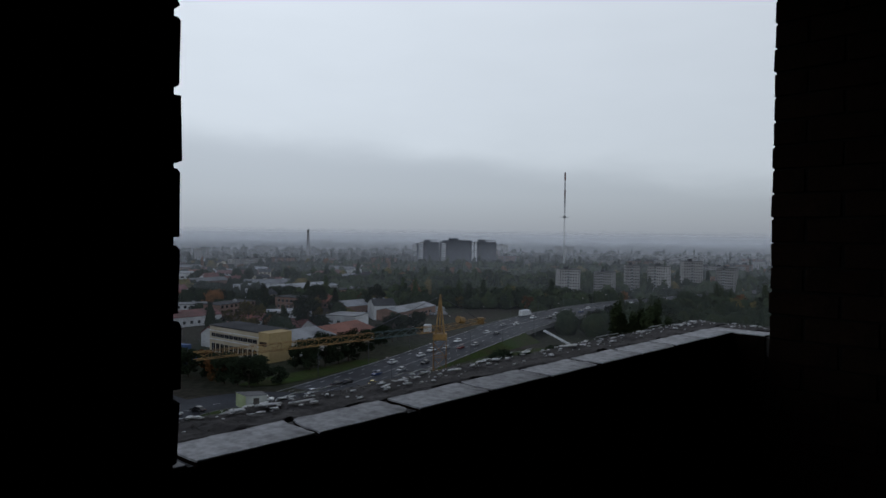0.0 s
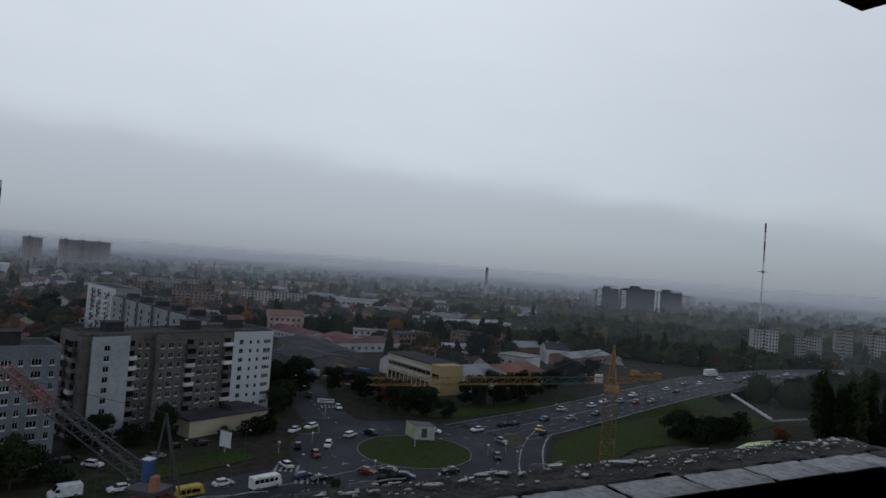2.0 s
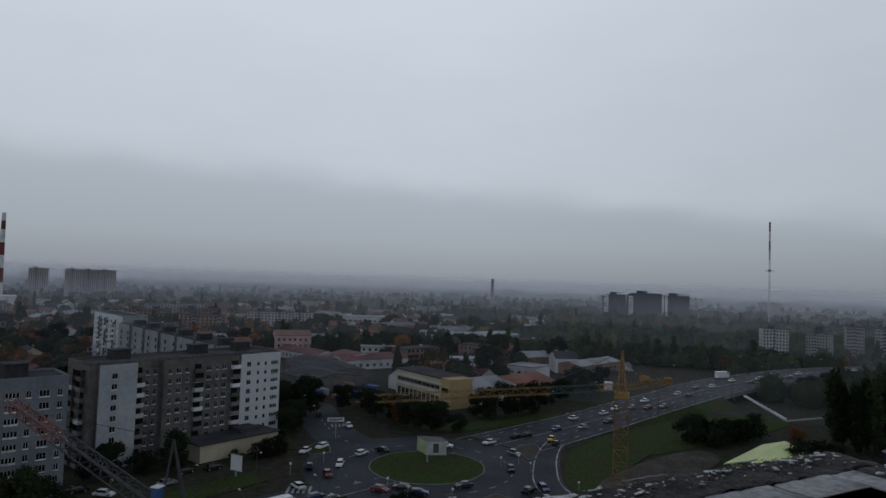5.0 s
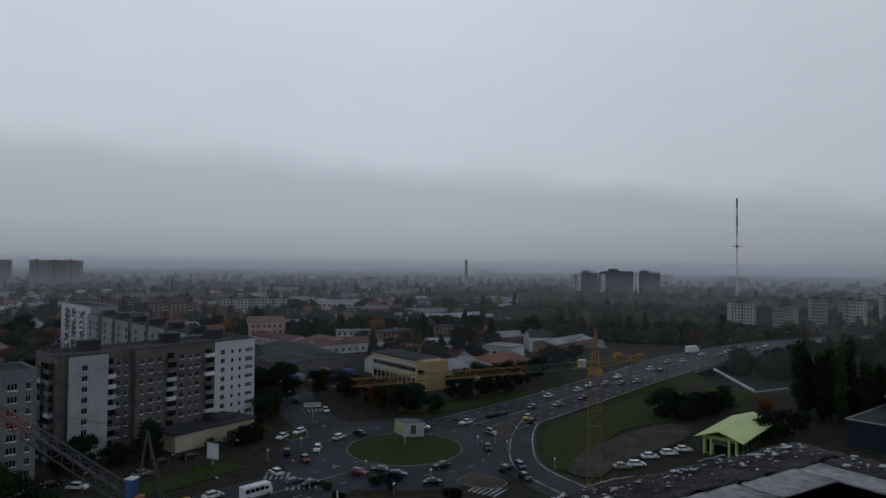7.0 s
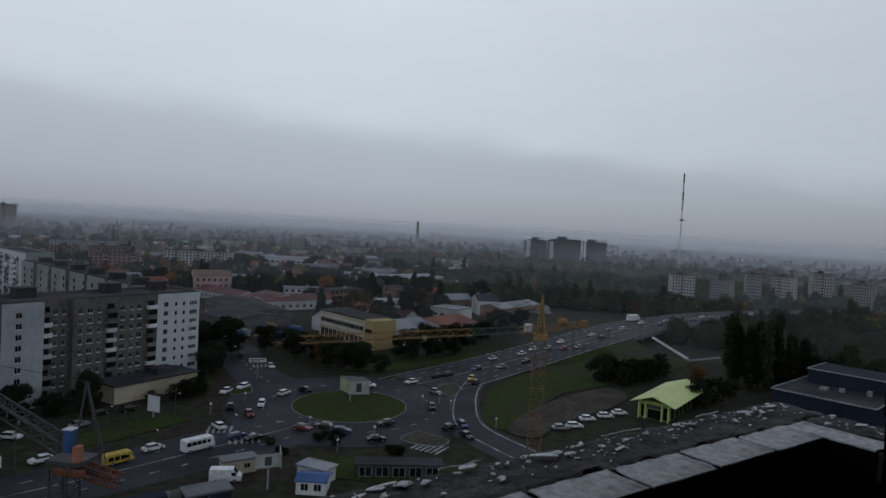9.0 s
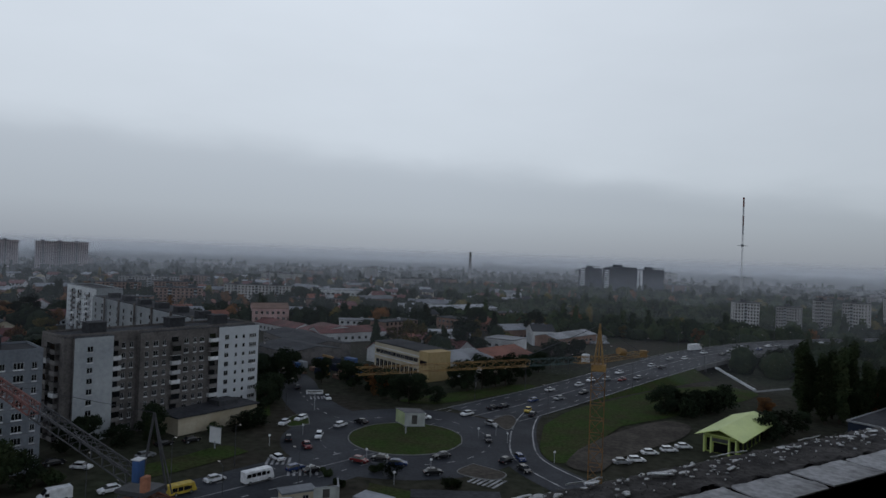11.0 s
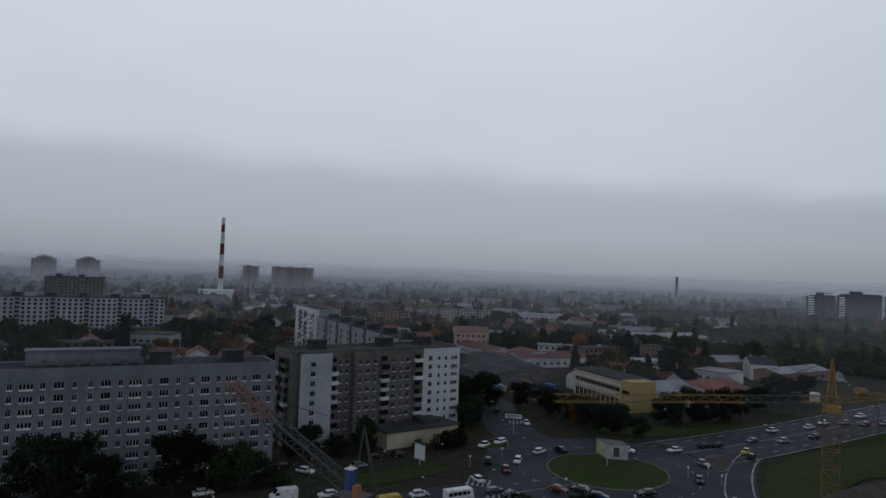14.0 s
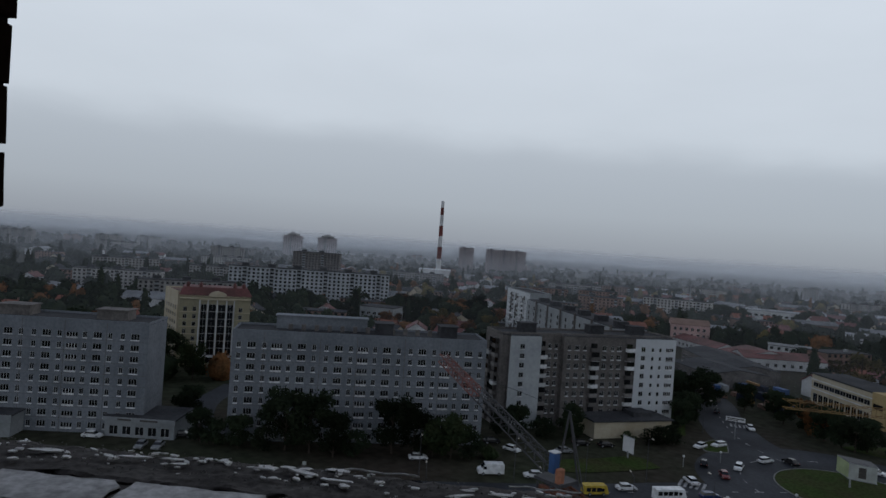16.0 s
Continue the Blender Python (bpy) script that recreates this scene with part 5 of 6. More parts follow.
# red and white chimney with its boiler house
cx, cy = polar(50.1, 980)
chimney = thing("chimney", pose(cx, cy, 0), "tall red and white banded boiler chimney", "chimney")
top = 115.0
cuts = [0, 28, 46, 62, 78, 94, 105, top]
for k in range(7):
    z0, z1 = cuts[k], cuts[k + 1]
    part("band", rods(((0, 0, z0), (0, 0, z1), 4.0 - 1.7 * z0 / top, 4.0 - 1.7 * z1 / top), sides=16), "white_paint" if k % 2 == 0 else "red_paint", chimney, "red band" if k % 2 else "white band")
boiler, l = low_house("boiler_house", polar(51.8, 900), polar(49.0, 900), 40, 14, "white_paint", "panel_white", "pale boiler house under the chimney", "boiler house", [(3 + 6 * k, 4, 5, 4) for k in range(6)])

# guyed lattice mast with a platform
mx, my = polar(-10.55, 918)
mast = thing("radio_mast", pose(mx, my, 0), "tall slender lattice mast with a crossarm platform", "mast")
MT = 137.0
bm = bmesh.new()
for sx, sy in ((-1, -1), (1, -1), (0, 1.2)):
    rod(bm, (sx, sy, 0), (sx * 0.8, sy * 0.8, MT - 20), 0.2, sides=4)
for k in range(29):
    z, z2 = k * 4.0, k * 4.0 + 4
    rod(bm, (-1, -1, z), (1, -1, z2), 0.12, sides=4)
    rod(bm, (1, -1, z), (0, 1.2, z2), 0.12, sides=4)
    rod(bm, (0, 1.2, z), (-1, -1, z2), 0.12, sides=4)
part("lattice", bm, "white_paint", mast)
for k in range(4):
    part("mast_section", rods(((0, 0, MT - 48 + 12 * k), (0, 0, MT - 36 + 12 * k), 1.0, 1.0), sides=6), "red_paint" if k % 2 else "white_paint", mast, "red mast section" if k % 2 else "white mast section")
part("platform", boxes((-6, 6, -0.4, 0.4, 75, 75.6), (-0.4, 0.4, -6, 6, 75, 75.6), (-1.6, 1.6, -1.6, 1.6, 74.4, 77)), "steel", mast)
sx, sy = polar(11.65, 1500)
stack = thing("chimney", pose(sx, sy, 0), "slim dark brick chimney far off", "chimney")
part("shaft", rods(((0, 0, 0), (0, 0, 57), 4.2, 2.6), ((0, 0, 57), (0, 0, 58), 3.0, 3.0), sides=12), "panel_dark", stack)
# works pipe by the boiler yard
px, py = polar(28.8, 560)
pipe = thing("lamp_mast", pose(px, py, 0), "slim grey floodlight mast far off", "mast")
part("pole", rods(((0, 0, 0), (0, 0, 32), 0.5, 0.3)), "steel", pipe)

# haze: thin mist sheets standing far off, one behind the other
for r, amount, high in ((280, 0.035, 51), (480, 0.07, 53), (720, 0.115, 55), (1040, 0.17, 58), (1450, 0.26, 62), (2000, 0.36, 67), (2800, 0.48, 77), (3800, 0.70, 92)):
    M["mist"] = haze_material("mist", amount, 18.0, high)
    verts, faces = [], []
    for k in range(41):
        x, y = polar(-50 + 160 * k / 40, r)
        verts += [(x, y, 0.2), (x, y, high)]
    for k in range(40):
        faces.append((2 * k, 2 * k + 1, 2 * k + 3, 2 * k + 2))
    solid("backdrop", raw("backdrop", verts, faces, ["mist"]), None, HERE, "thin grey mist over the distant city", "mist")

# ---- trees ----


def tree_kind(h, spread, kind, leaf, seed, leaves=3200, size=0.36):
    """A tapered trunk with limbs and a crown of many small leaf clumps in uneven lobes."""
    rnd = random.Random(seed)
    t = thing("tree", pose(0, 0, -500), {"broad": "broad tree in dark autumn leaf", "poplar": "tall narrow dark poplar", "bush": "low dark spreading bush"}[kind], "tree", "trees")
    trunk = bmesh.new()
    bole = {"broad": 0.1, "poplar": 0.06, "bush": 0.08}[kind]
    rod(trunk, (0, 0, 0), (0.1, 0.05, h * bole), h * 0.022, h * 0.016)
    rod(trunk, (0.1, 0.05, h * bole), (0.0, 0.1, h * 0.85), h * 0.016, h * 0.004)
    lobes = []
    n = {"broad": 11, "poplar": 9, "bush": 7}[kind]
    for i in range(n):
        a = i * 2.4 + rnd.uniform(-0.4, 0.4)
        if kind == "poplar":
            z = h * (0.18 + 0.76 * i / n)
            r = spread * rnd.uniform(0.1, 0.3)
            s = spread * (0.62 - 0.36 * abs(i / n - 0.4))
            c = Vector((math.cos(a) * r, math.sin(a) * r, z))
            scale = (s, s, h * 0.13)
        else:
            z = h * rnd.uniform(0.2 if kind == "broad" else 0.2, 0.84)
            r = spread * rnd.uniform(0.25, 0.75) * (1.15 - abs(z / h - 0.55))
            s = spread * rnd.uniform(0.34, 0.55)
            c = Vector((math.cos(a) * r, math.sin(a) * r, z))
            scale = (s, s, s * rnd.uniform(0.65, 0.95))
        lobes.append((c, scale))
        base = Vector((0.05, 0.05, max(h * bole * 0.7, c.z - h * 0.25)))
        rod(trunk, base, c, h * 0.008, h * 0.002, sides=4)
    part("trunk", trunk, "bark", t)
    verts, faces = [], []
    for i in range(leaves):
        c, scale = rnd.choice(lobes)
        d = Vector((rnd.gauss(0, 1), rnd.gauss(0, 1), rnd.gauss(0, 1))).normalized() * (rnd.random() ** 0.4)
        p = c + Vector((d.x * scale[0], d.y * scale[1], d.z * scale[2])) * rnd.uniform(0.85, 1.2)
        u = Vector((rnd.gauss(0, 1), rnd.gauss(0, 1), rnd.gauss(0, 0.7))).normalized()
        w = u.orthogonal().normalized()
        s = size * rnd.uniform(0.55, 1.3)
        b = len(verts)
        verts += [p - u * s, p + w * s * 0.7, p + u * s, p - w * s * 0.7 + Vector((0, 0, s * 0.3))]
        faces.append((b, b + 1, b + 2, b + 3))
    part("crown", raw("crown", [tuple(v) for v in verts], faces, [leaf]), None, t)
    return t


KINDS = {"dark": tree_kind(13, 4.8, "broad", "leaf_dark", 1), "dark2": tree_kind(11, 4.4, "broad", "leaf_dark", 2), "green": tree_kind(11, 4.6, "broad", "leaf_green", 3), "rust": tree_kind(10, 4.2, "broad", "leaf_rust", 4),
         "gold": tree_kind(11, 3.8, "broad", "leaf_gold", 5), "poplar": tree_kind(19, 3.0, "poplar", "leaf_green", 6, 2600, 0.42), "bush": tree_kind(4, 2.8, "bush", "leaf_green", 7, 1300, 0.26), "bush2": tree_kind(5, 3.2, "bush", "leaf_dark", 8, 1300, 0.26)}
fresh = set(KINDS)


def tree(kind, x, y, s=1.0):
    m = pose(x, y, 0, 0, 0, (x * 37 + y * 91) % 360)
    if kind in fresh:
        fresh.discard(kind)
        KINDS[kind].scale = (s, s, s)
        KINDS[kind].matrix_basis = m @ Matrix.Scale(s, 4)
        return
    ob = copy_thing(KINDS[kind], m)
    ob.matrix_basis = m @ Matrix.Diagonal((s, s, s * (0.9 + ((x * 13 + y * 7) % 10) / 45), 1))


# before the grey blocks
for kind, x, y, s in (("dark", -127, 74, 1.15), ("dark", -131, 70, 1.1), ("dark2", -122, 77, 0.95), ("dark2", -114, 93, 1.0), ("dark", -118, 90, 1.05), ("green", -109, 100, 0.95), ("green", -112, 97, 0.85), ("dark2", -138, 62, 0.75),
                      ("bush2", -134, 66, 1.1), ("bush2", -142, 58, 1.2), ("dark2", -145, 56, 0.7), ("bush2", -121, 82, 1.2), ("bush2", -107, 104, 1.2), ("bush", -105, 108, 1.0), ("dark2", -114, 127, 0.75), ("dark2", -117, 124, 0.65), ("dark", -107, 140, 0.7), ("green", -104, 137, 0.6),
                      ("bush", -96.5, 151, 0.8), ("bush2", -91.0, 158, 1.0), ("bush2", -89.5, 161, 1.0), ("bush2", -92.5, 155, 0.9), ("bush2", -110, 133, 1.1), ("dark2", -97, 178, 0.8), ("dark2", -101, 188, 0.9), ("dark", -106, 196, 0.8), ("dark2", -112, 208, 0.8), ("dark", -118, 215, 0.8), ("dark2", -126, 226, 0.8),
                      ("dark2", -162, 58, 0.7), ("dark2", -168, 62, 0.8)):
    tree(kind, x, y, s)
# tall trees behind the street blocks
for k in range(16):
    x, y = polar(72 + 1.6 * k, 232 + (k * 37) % 60)
    tree(("dark", "dark2", "dark", "rust")[k % 4], x, y, 1.25 + 0.04 * (k % 5))
# a belt of rust and gold crowns beyond the long grey block
for k in range(34):
    x, y = polar(44.5 + (k * 7.3) % 10.5, 335 + (k * 61) % 150)
    tree(("rust", "dark2", "rust", "gold", "dark")[k % 5], x, y, 0.95 + 0.05 * (k % 6))
# before the works, crowns grown together
for kind, x, y, s in (("dark2", -64, 205, 0.75), ("rust", -72, 209, 0.75), ("dark2", -76, 213, 0.7), ("dark2", -58, 206, 0.7), ("bush2", -52, 208, 1.0), ("dark", -42, 235, 0.8), ("dark2", -38, 241, 0.85), ("dark2", -46, 228, 0.7), ("bush2", -34, 250, 1.2), ("dark2", -30, 262, 0.8), ("dark2", -26, 280, 0.8), ("dark", -22, 292, 0.8), ("dark2", -16, 306, 0.8),
                      ("gold", -88, 297, 1.4), ("rust", -76, 300, 1.0), ("dark", -63, 306, 1.35), ("gold", -94, 306, 1.2), ("dark", -40, 395, 1.2), ("dark2", -76, 395, 1.3), ("poplar", -62, 380, 0.75), ("dark2", -52, 232, 0.6), ("rust", -80, 222, 0.7), ("dark2", -92, 228, 0.7), ("dark2", -99, 222, 0.7), ("dark2", -69, 207, 0.85), ("dark", -60, 203, 0.7), ("dark", -35, 246, 0.8), ("dark2", -48, 233, 0.8), ("dark", -20, 297, 0.8), ("dark2", -11, 316, 0.8), ("dark2", -84, 216, 0.8), ("dark", -108, 214, 0.9), ("dark", -104, 200, 0.85), ("dark2", -99, 184, 0.85)):
    tree(kind, x, y, s * 1.2)
# round the slip road and the pavilion
for kind, x, y, s in (("dark2", 24, 226, 0.6), ("dark2", 27, 225, 0.55), ("bush2", 22, 229, 1.3), ("bush2", 27, 220, 1.2), ("rust", 53, 236, 0.55), ("bush2", 46, 200, 1.3), ("bush2", 51, 207, 1.4), ("dark2", 58, 214, 0.55), ("poplar", 84, 240, 0.95), ("poplar", 65, 233, 1.0), ("poplar", 69, 234, 1.0), ("poplar", 73, 238, 1.05), ("poplar", 77, 236, 1.0),
                      ("poplar", 80, 244, 1.1), ("poplar", 66, 242, 1.0), ("bush", -47, 137, 0.7), ("bush2", -43, 135, 0.6), ("bush", -29, 133, 0.9), ("bush", -51, 126, 0.6), ("bush", -56, 131, 0.5), ("dark2", 90, 250, 0.9), ("dark2", 98, 246, 0.8), ("bush2", 20, 222, 1.4), ("dark2", 32, 231, 0.6), ("dark2", 37, 235, 0.55), ("bush2", 30, 226, 1.4), ("bush2", 41, 238, 1.3), ("bush2", 35, 229, 1.2), ("dark2", 25, 230, 0.5), ("poplar", 87, 236, 0.9), ("poplar", 68, 228, 1.1), ("poplar", 73, 231, 1.1), ("poplar", 64, 238, 1.1), ("poplar", 78, 240, 1.0)):
    tree(kind, x, y, s * (1.0 if kind == "bush" else 1.12))

for x0, y0, r in ((-125, 298, 22), (-142, 282, 24), (-108, 318, 14), (-160, 310, 18), (-176, 322, 14), (-128, 88, 34), (-175, 20, 42), (-112, 154, 30), (-224, 91, 24), (-240, 84, 22), (-80, 254, 24), (-48, 268, 20), (-36, 290, 18), (-130, 332, 26), (-160, 330, 26), (-184, 342, 24), (-196, 362, 18), (-128, 250, 28), (-150, 288, 30), (-150, 500, 18), (-104, 500, 30),
                  (-52, 338, 12), (-32, 370, 12), (-14, 382, 22), (-98, 410, 14), (-262, 622, 30), (-216, 330, 16), (-296, 210, 18), (30, 190, 20), (84, 205, 28), (-195, 235, 40), (-150, 200, 30), (-235, 268, 30), (-262, 300, 24), (5, 190, 24), (-49, 165, 36), (-10, 90, 75), (58, 286, 34), (70, 262, 20), (38, 262, 30)):
    TAKEN.append((x0, y0, r))
road_points = np.array([p[:2] for line in ROADS for p in line])
road_width = np.array([p[3] for line in ROADS for p in line])


def free(x, y, room):
    if any((x - a) ** 2 + (y - b) ** 2 < (r * 0.8 + room) ** 2 for a, b, r in TAKEN):
        return False
    return bool(np.all(np.hypot(road_points[:, 0] - x, road_points[:, 1] - y) > road_width / 2 + room + 3))


# low houses of the quarter between
rnd = random.Random(21)


def cottage(w, d, h, wall, roof, pitch, floors, label):
    t = thing("house", pose(0, 0, -500), label, "house", "low houses")
    part("wall", boxes((-w / 2, w / 2, -d / 2, d / 2, 0, h)), wall, t)
    if pitch:
        v = [(-w / 2, -d / 2, h), (w / 2, -d / 2, h), (w / 2, d / 2, h), (-w / 2, d / 2, h), (-w / 2, 0, h + pitch), (w / 2, 0, h + pitch)]
        part("gable", raw("gable", v, [(3, 0, 4), (1, 2, 5), (0, 3, 2, 1)], [wall]), None, t)
        e = 0.5
        v = [(-w / 2 - e, -d / 2 - e, h - 0.2), (w / 2 + e, -d / 2 - e, h - 0.2), (w / 2 + e, d / 2 + e, h - 0.2), (-w / 2 - e, d / 2 + e, h - 0.2), (-w / 2 - e, 0, h + pitch + 0.1), (w / 2 + e, 0, h + pitch + 0.1)]
        v += [(x, y, z + 0.2) for x, y, z in v]
        part("roof", raw("roof", v, [(6, 7, 11, 10), (10, 11, 8, 9), (0, 4, 5, 1), (4, 3, 2, 5), (0, 1, 7, 6), (2, 3, 9, 8), (1, 5, 11, 7), (5, 2, 8, 11), (4, 0, 6, 10), (3, 4, 10, 9)], [roof]), None, t)
        part("chimney", boxes((w * 0.2, w * 0.2 + 0.8, 0.4, 1.2, h + pitch * 0.4, h + pitch + 1.2)), "brick_wall", t)
    else:
        part("roof", boxes((-w / 2 - 0.3, w / 2 + 0.3, -d / 2 - 0.3, d / 2 + 0.3, h, h + 0.4)), roof, t)
        part("roof_vent", boxes((w * 0.1, w * 0.1 + 1.5, -1, 0.5, h + 0.4, h + 1.6)), "steel", t)
    n = max(2, int(w / 3.4))
    bm = bmesh.new()
    for k in range(floors):
        for i in range(n):
            x = -w / 2 + (i + 0.5) * w / n
            box(bm, x - 0.8, x + 0.8, -d / 2 - 0.06, -d / 2 - 0.003, 1.0 + 2.9 * k, 2.5 + 2.9 * k)
    tagged(part("window_grid", bm, "glass", t), kind="stuff")
    return t


HOUSES = [cottage(14, 10, 5.5, "white_wall", "red_roof", 3, 2, "white house with a dull red roof"), cottage(22, 12, 6, "white_wall", "grey_roof", 0, 2, "flat-roofed white workshop among low houses"), cottage(12, 9, 4.5, "brick_wall", "orange_roof", 3.2, 1, "brick house with an orange roof"),
          cottage(34, 14, 6, "brick_wall", "grey_roof", 2.5, 1, "long brick shed with a grey roof"), cottage(28, 12, 8.6, "brick_wall", "bitumen", 0, 3, "three-storey brown brick building"), cottage(13, 10, 6, "cream_wall", "bitumen", 3, 2, "cream house with a dark roof"),
          cottage(18, 14, 5, "white_wall", "grey_roof", 2, 1, "pale garage with a sheet roof"), cottage(40, 18, 7, "white_wall", "grey_roof", 3, 1, "long pale storehouse with sheet roof")]
unused = set(range(len(HOUSES)))
placed = 0
tries = 0
while placed < 250 and tries < 6000:
    tries += 1
    az = rnd.uniform(6, 62) if rnd.random() < 0.85 else rnd.uniform(62, 95)
    d = 270 + 800 * rnd.random() ** 1.3
    x, y = polar(az, d)
    i = rnd.choice((0, 0, 0, 2, 2, 2, 3, 3, 4, 5, 5, 6, 1, 7))
    if not free(x, y, (9, 13, 8, 19, 16, 9, 12, 23)[i]):
        continue
    m = pose(x, y, 0, 0, 0, rnd.choice((-38, 52, -30, 60, 20)) + rnd.uniform(-6, 6))
    if i in unused:
        unused.discard(i)
        HOUSES[i].matrix_basis = m
    else:
        copy_thing(HOUSES[i], m)
    TAKEN.append((x, y, (9, 13, 8, 19, 16, 9, 12, 23)[i]))
    placed += 1

# trees among them
for lo, hi, d0, d1, count, mix in ((-36, -9, 250, 460, 70, ("dark", "dark2", "dark", "green", "green", "rust")), (-36, 10, 420, 620, 10, ("dark", "dark2", "green", "green", "rust", "gold")), (10, 62, 250, 420, 70, ("dark", "dark2", "green", "rust", "gold", "poplar")), (62, 98, 200, 420, 60, ("dark", "dark2", "green", "rust", "rust")), (40, 62, 200, 330, 40, ("dark", "rust", "rust", "green", "dark2"))):
    for k in range(count):
        az, d = rnd.uniform(lo, hi), rnd.uniform(d0, d1)
        x, y = polar(az, d)
        if free(x, y, 2):
            tree(rnd.choice(mix), x, y, rnd.uniform(0.65, 1.15))


def far_wood(count, az0, az1, d0, d1, leaf, seed, size, thick=44):
    """Woods past counting: lumpy crowns down to the ground, each with loose sprays of leaves round it."""
    rnd = random.Random(seed)
    verts, faces = [], []
    for k in range(count):
        az, d = rnd.uniform(az0, az1), d0 + (d1 - d0) * rnd.random() ** 1.2
        x, y = polar(az, d)
        if d < 1300 and not free(x, y, 1):
            continue
        h, r = rnd.uniform(6, 13), rnd.uniform(4.0, 8.5)
        if rnd.random() < 0.08:
            h, r = rnd.uniform(14, 20), 2.6
        cone = rnd.uniform(0.0, 0.3)
        b, rings, sides = len(verts), 5, 8
        for i in range(rings):
            e = i / (rings - 1)
            w = r * (math.sin(math.pi * (0.18 + 0.76 * e)) ** 0.6) * (1.0 - cone * e)
            for j in range(sides):
                a = (j + 0.5 * (i % 2)) * math.tau / sides
                q = w * rnd.uniform(0.72, 1.1)
                verts.append((x + math.cos(a) * q, y + math.sin(a) * q, h * (0.02 + 0.93 * e) * rnd.uniform(0.92, 1.06)))
        for i in range(rings - 1):
            for j in range(sides):
                p, q = b + i * sides + j, b + i * sides + (j + 1) % sides
                faces.append((p, q, q + sides, p + sides))
        faces.append(tuple(b + (rings - 1) * sides + j for j in range(sides)))
        for j in range(thick if d < 600 else thick // 2):
            a, e = rnd.uniform(0, math.tau), rnd.random() ** 0.7
            q = r * (math.sin(math.pi * (0.18 + 0.76 * e)) ** 0.6) * (1.0 - cone * e) * rnd.uniform(0.85, 1.16)
            p = Vector((x + math.cos(a) * q, y + math.sin(a) * q, h * (0.06 + 0.95 * e)))
            u = Vector((rnd.gauss(0, 1), rnd.gauss(0, 1), rnd.gauss(0, 0.8))).normalized()
            w = u.orthogonal().normalized()
            s = size * rnd.uniform(0.4, 0.9)
            b = len(verts)
            verts += [tuple(p - u * s), tuple(p + w * s * 0.8), tuple(p + u * s), tuple(p - w * s * 0.8)]
            faces.append((b, b + 1, b + 2, b + 3))
    me = raw("woodland", verts, faces, [leaf])
    me.polygons.foreach_set("use_smooth", [True] * len(faces))
    solid("woodland", me, None, HERE, "hazy dark autumn woodland between the houses", "trees", "stuff")


far_wood(260, -38, -8, 260, 480, "leaf_dark", 41, 0.8, 90)
far_wood(200, -38, -8, 260, 480, "leaf_green", 42, 0.8, 90)
far_wood(230, 8, 64, 290, 560, "leaf_dark", 43, 0.8, 90)
far_wood(160, 60, 98, 220, 480, "leaf_dark", 44, 0.8, 90)
far_wood(60, 30, 98, 220, 480, "leaf_rust", 45, 0.8, 80)
far_wood(1100, -38, 14, 430, 1000, "leaf_green", 31, 1.5)
far_wood(900, -38, 14, 430, 1000, "leaf_dark", 32, 1.5)
far_wood(140, -38, 62, 430, 1000, "leaf_rust", 33, 1.4)
far_wood(110, -38, 62, 380, 1000, "leaf_gold", 37, 1.4)
far_wood(1100, 8, 96, 420, 1000, "leaf_dark", 34, 1.4)
far_wood(350, 60, 98, 280, 800, "leaf_dark", 39, 1.4)
far_wood(2600, -40, 98, 950, 2400, "leaf_dark", 35, 2.6, 30)
far_wood(2400, -40, 98, 2000, 4200, "leaf_dark", 36, 4.5, 24)

# a far yard packed with parked cars, past picking apart
rnd = random.Random(77)
verts, faces = [], []
for k in range(90):
    x, y = rnd.uniform(-26, 2), rnd.uniform(392, 440)
    a = rnd.choice((0.6, 2.2)) + rnd.uniform(-0.1, 0.1)
    c, s2 = math.cos(a), math.sin(a)
    b = len(verts)
    for lx, ly, z in ((-2.1, -0.85, 0.2), (2.1, -0.85, 0.2), (2.1, 0.85, 0.2), (-2.1, 0.85, 0.2), (-2.1, -0.85, 0.9), (2.1, -0.85, 0.8), (2.1, 0.85, 0.8), (-2.1, 0.85, 0.9), (-1.4, -0.6, 1.45), (0.6, -0.6, 1.45), (0.6, 0.6, 1.45), (-1.4, 0.6, 1.45)):
        verts.append((x + lx * c - ly * s2, y + lx * s2 + ly * c, z))
    faces += [tuple(b + i for i in f) for f in ((0, 1, 5, 4), (1, 2, 6, 5), (2, 3, 7, 6), (3, 0, 4, 7), (4, 5, 9, 8), (5, 6, 10, 9), (6, 7, 11, 10), (7, 4, 8, 11), (8, 9, 10, 11))]
solid("parked_cars", raw("parked_cars", verts, faces, ["car_silver"]), None, HERE, "crowded yard of pale parked cars", "cars", "stuff")

# ---- cranes ----


def truss(bm, a, b, w, h, bays, r):
    """A lattice boom of square section from a to b: chords, posts and diagonals."""
    a, b = Vector(a), Vector(b)
    d = (b - a).normalized()
    side = d.cross(Vector((0, 0, 1)))
    side = side.normalized() if side.length > 0.01 else Vector((1, 0, 0))
    up = side.cross(d).normalized()
    ch = [(side * sx * w / 2 + up * sz * h) for sx, sz in ((-1, 0), (1, 0), (1, 1), (-1, 1))]
    for c in ch:
        rod(bm, a + c, b + c, r, sides=4)
    ln = (b - a).length
    for k in range(bays):
        p, q = a + d * ln * k / bays, a + d * ln * (k + 1) / bays
        for i in range(4):
            c1, c2 = ch[i], ch[(i + 1) % 4]
            rod(bm, p + c1, q + c2, r * 0.6, sides=4)
            rod(bm, p + c1, p + c2, r * 0.6, sides=4)
    return bm


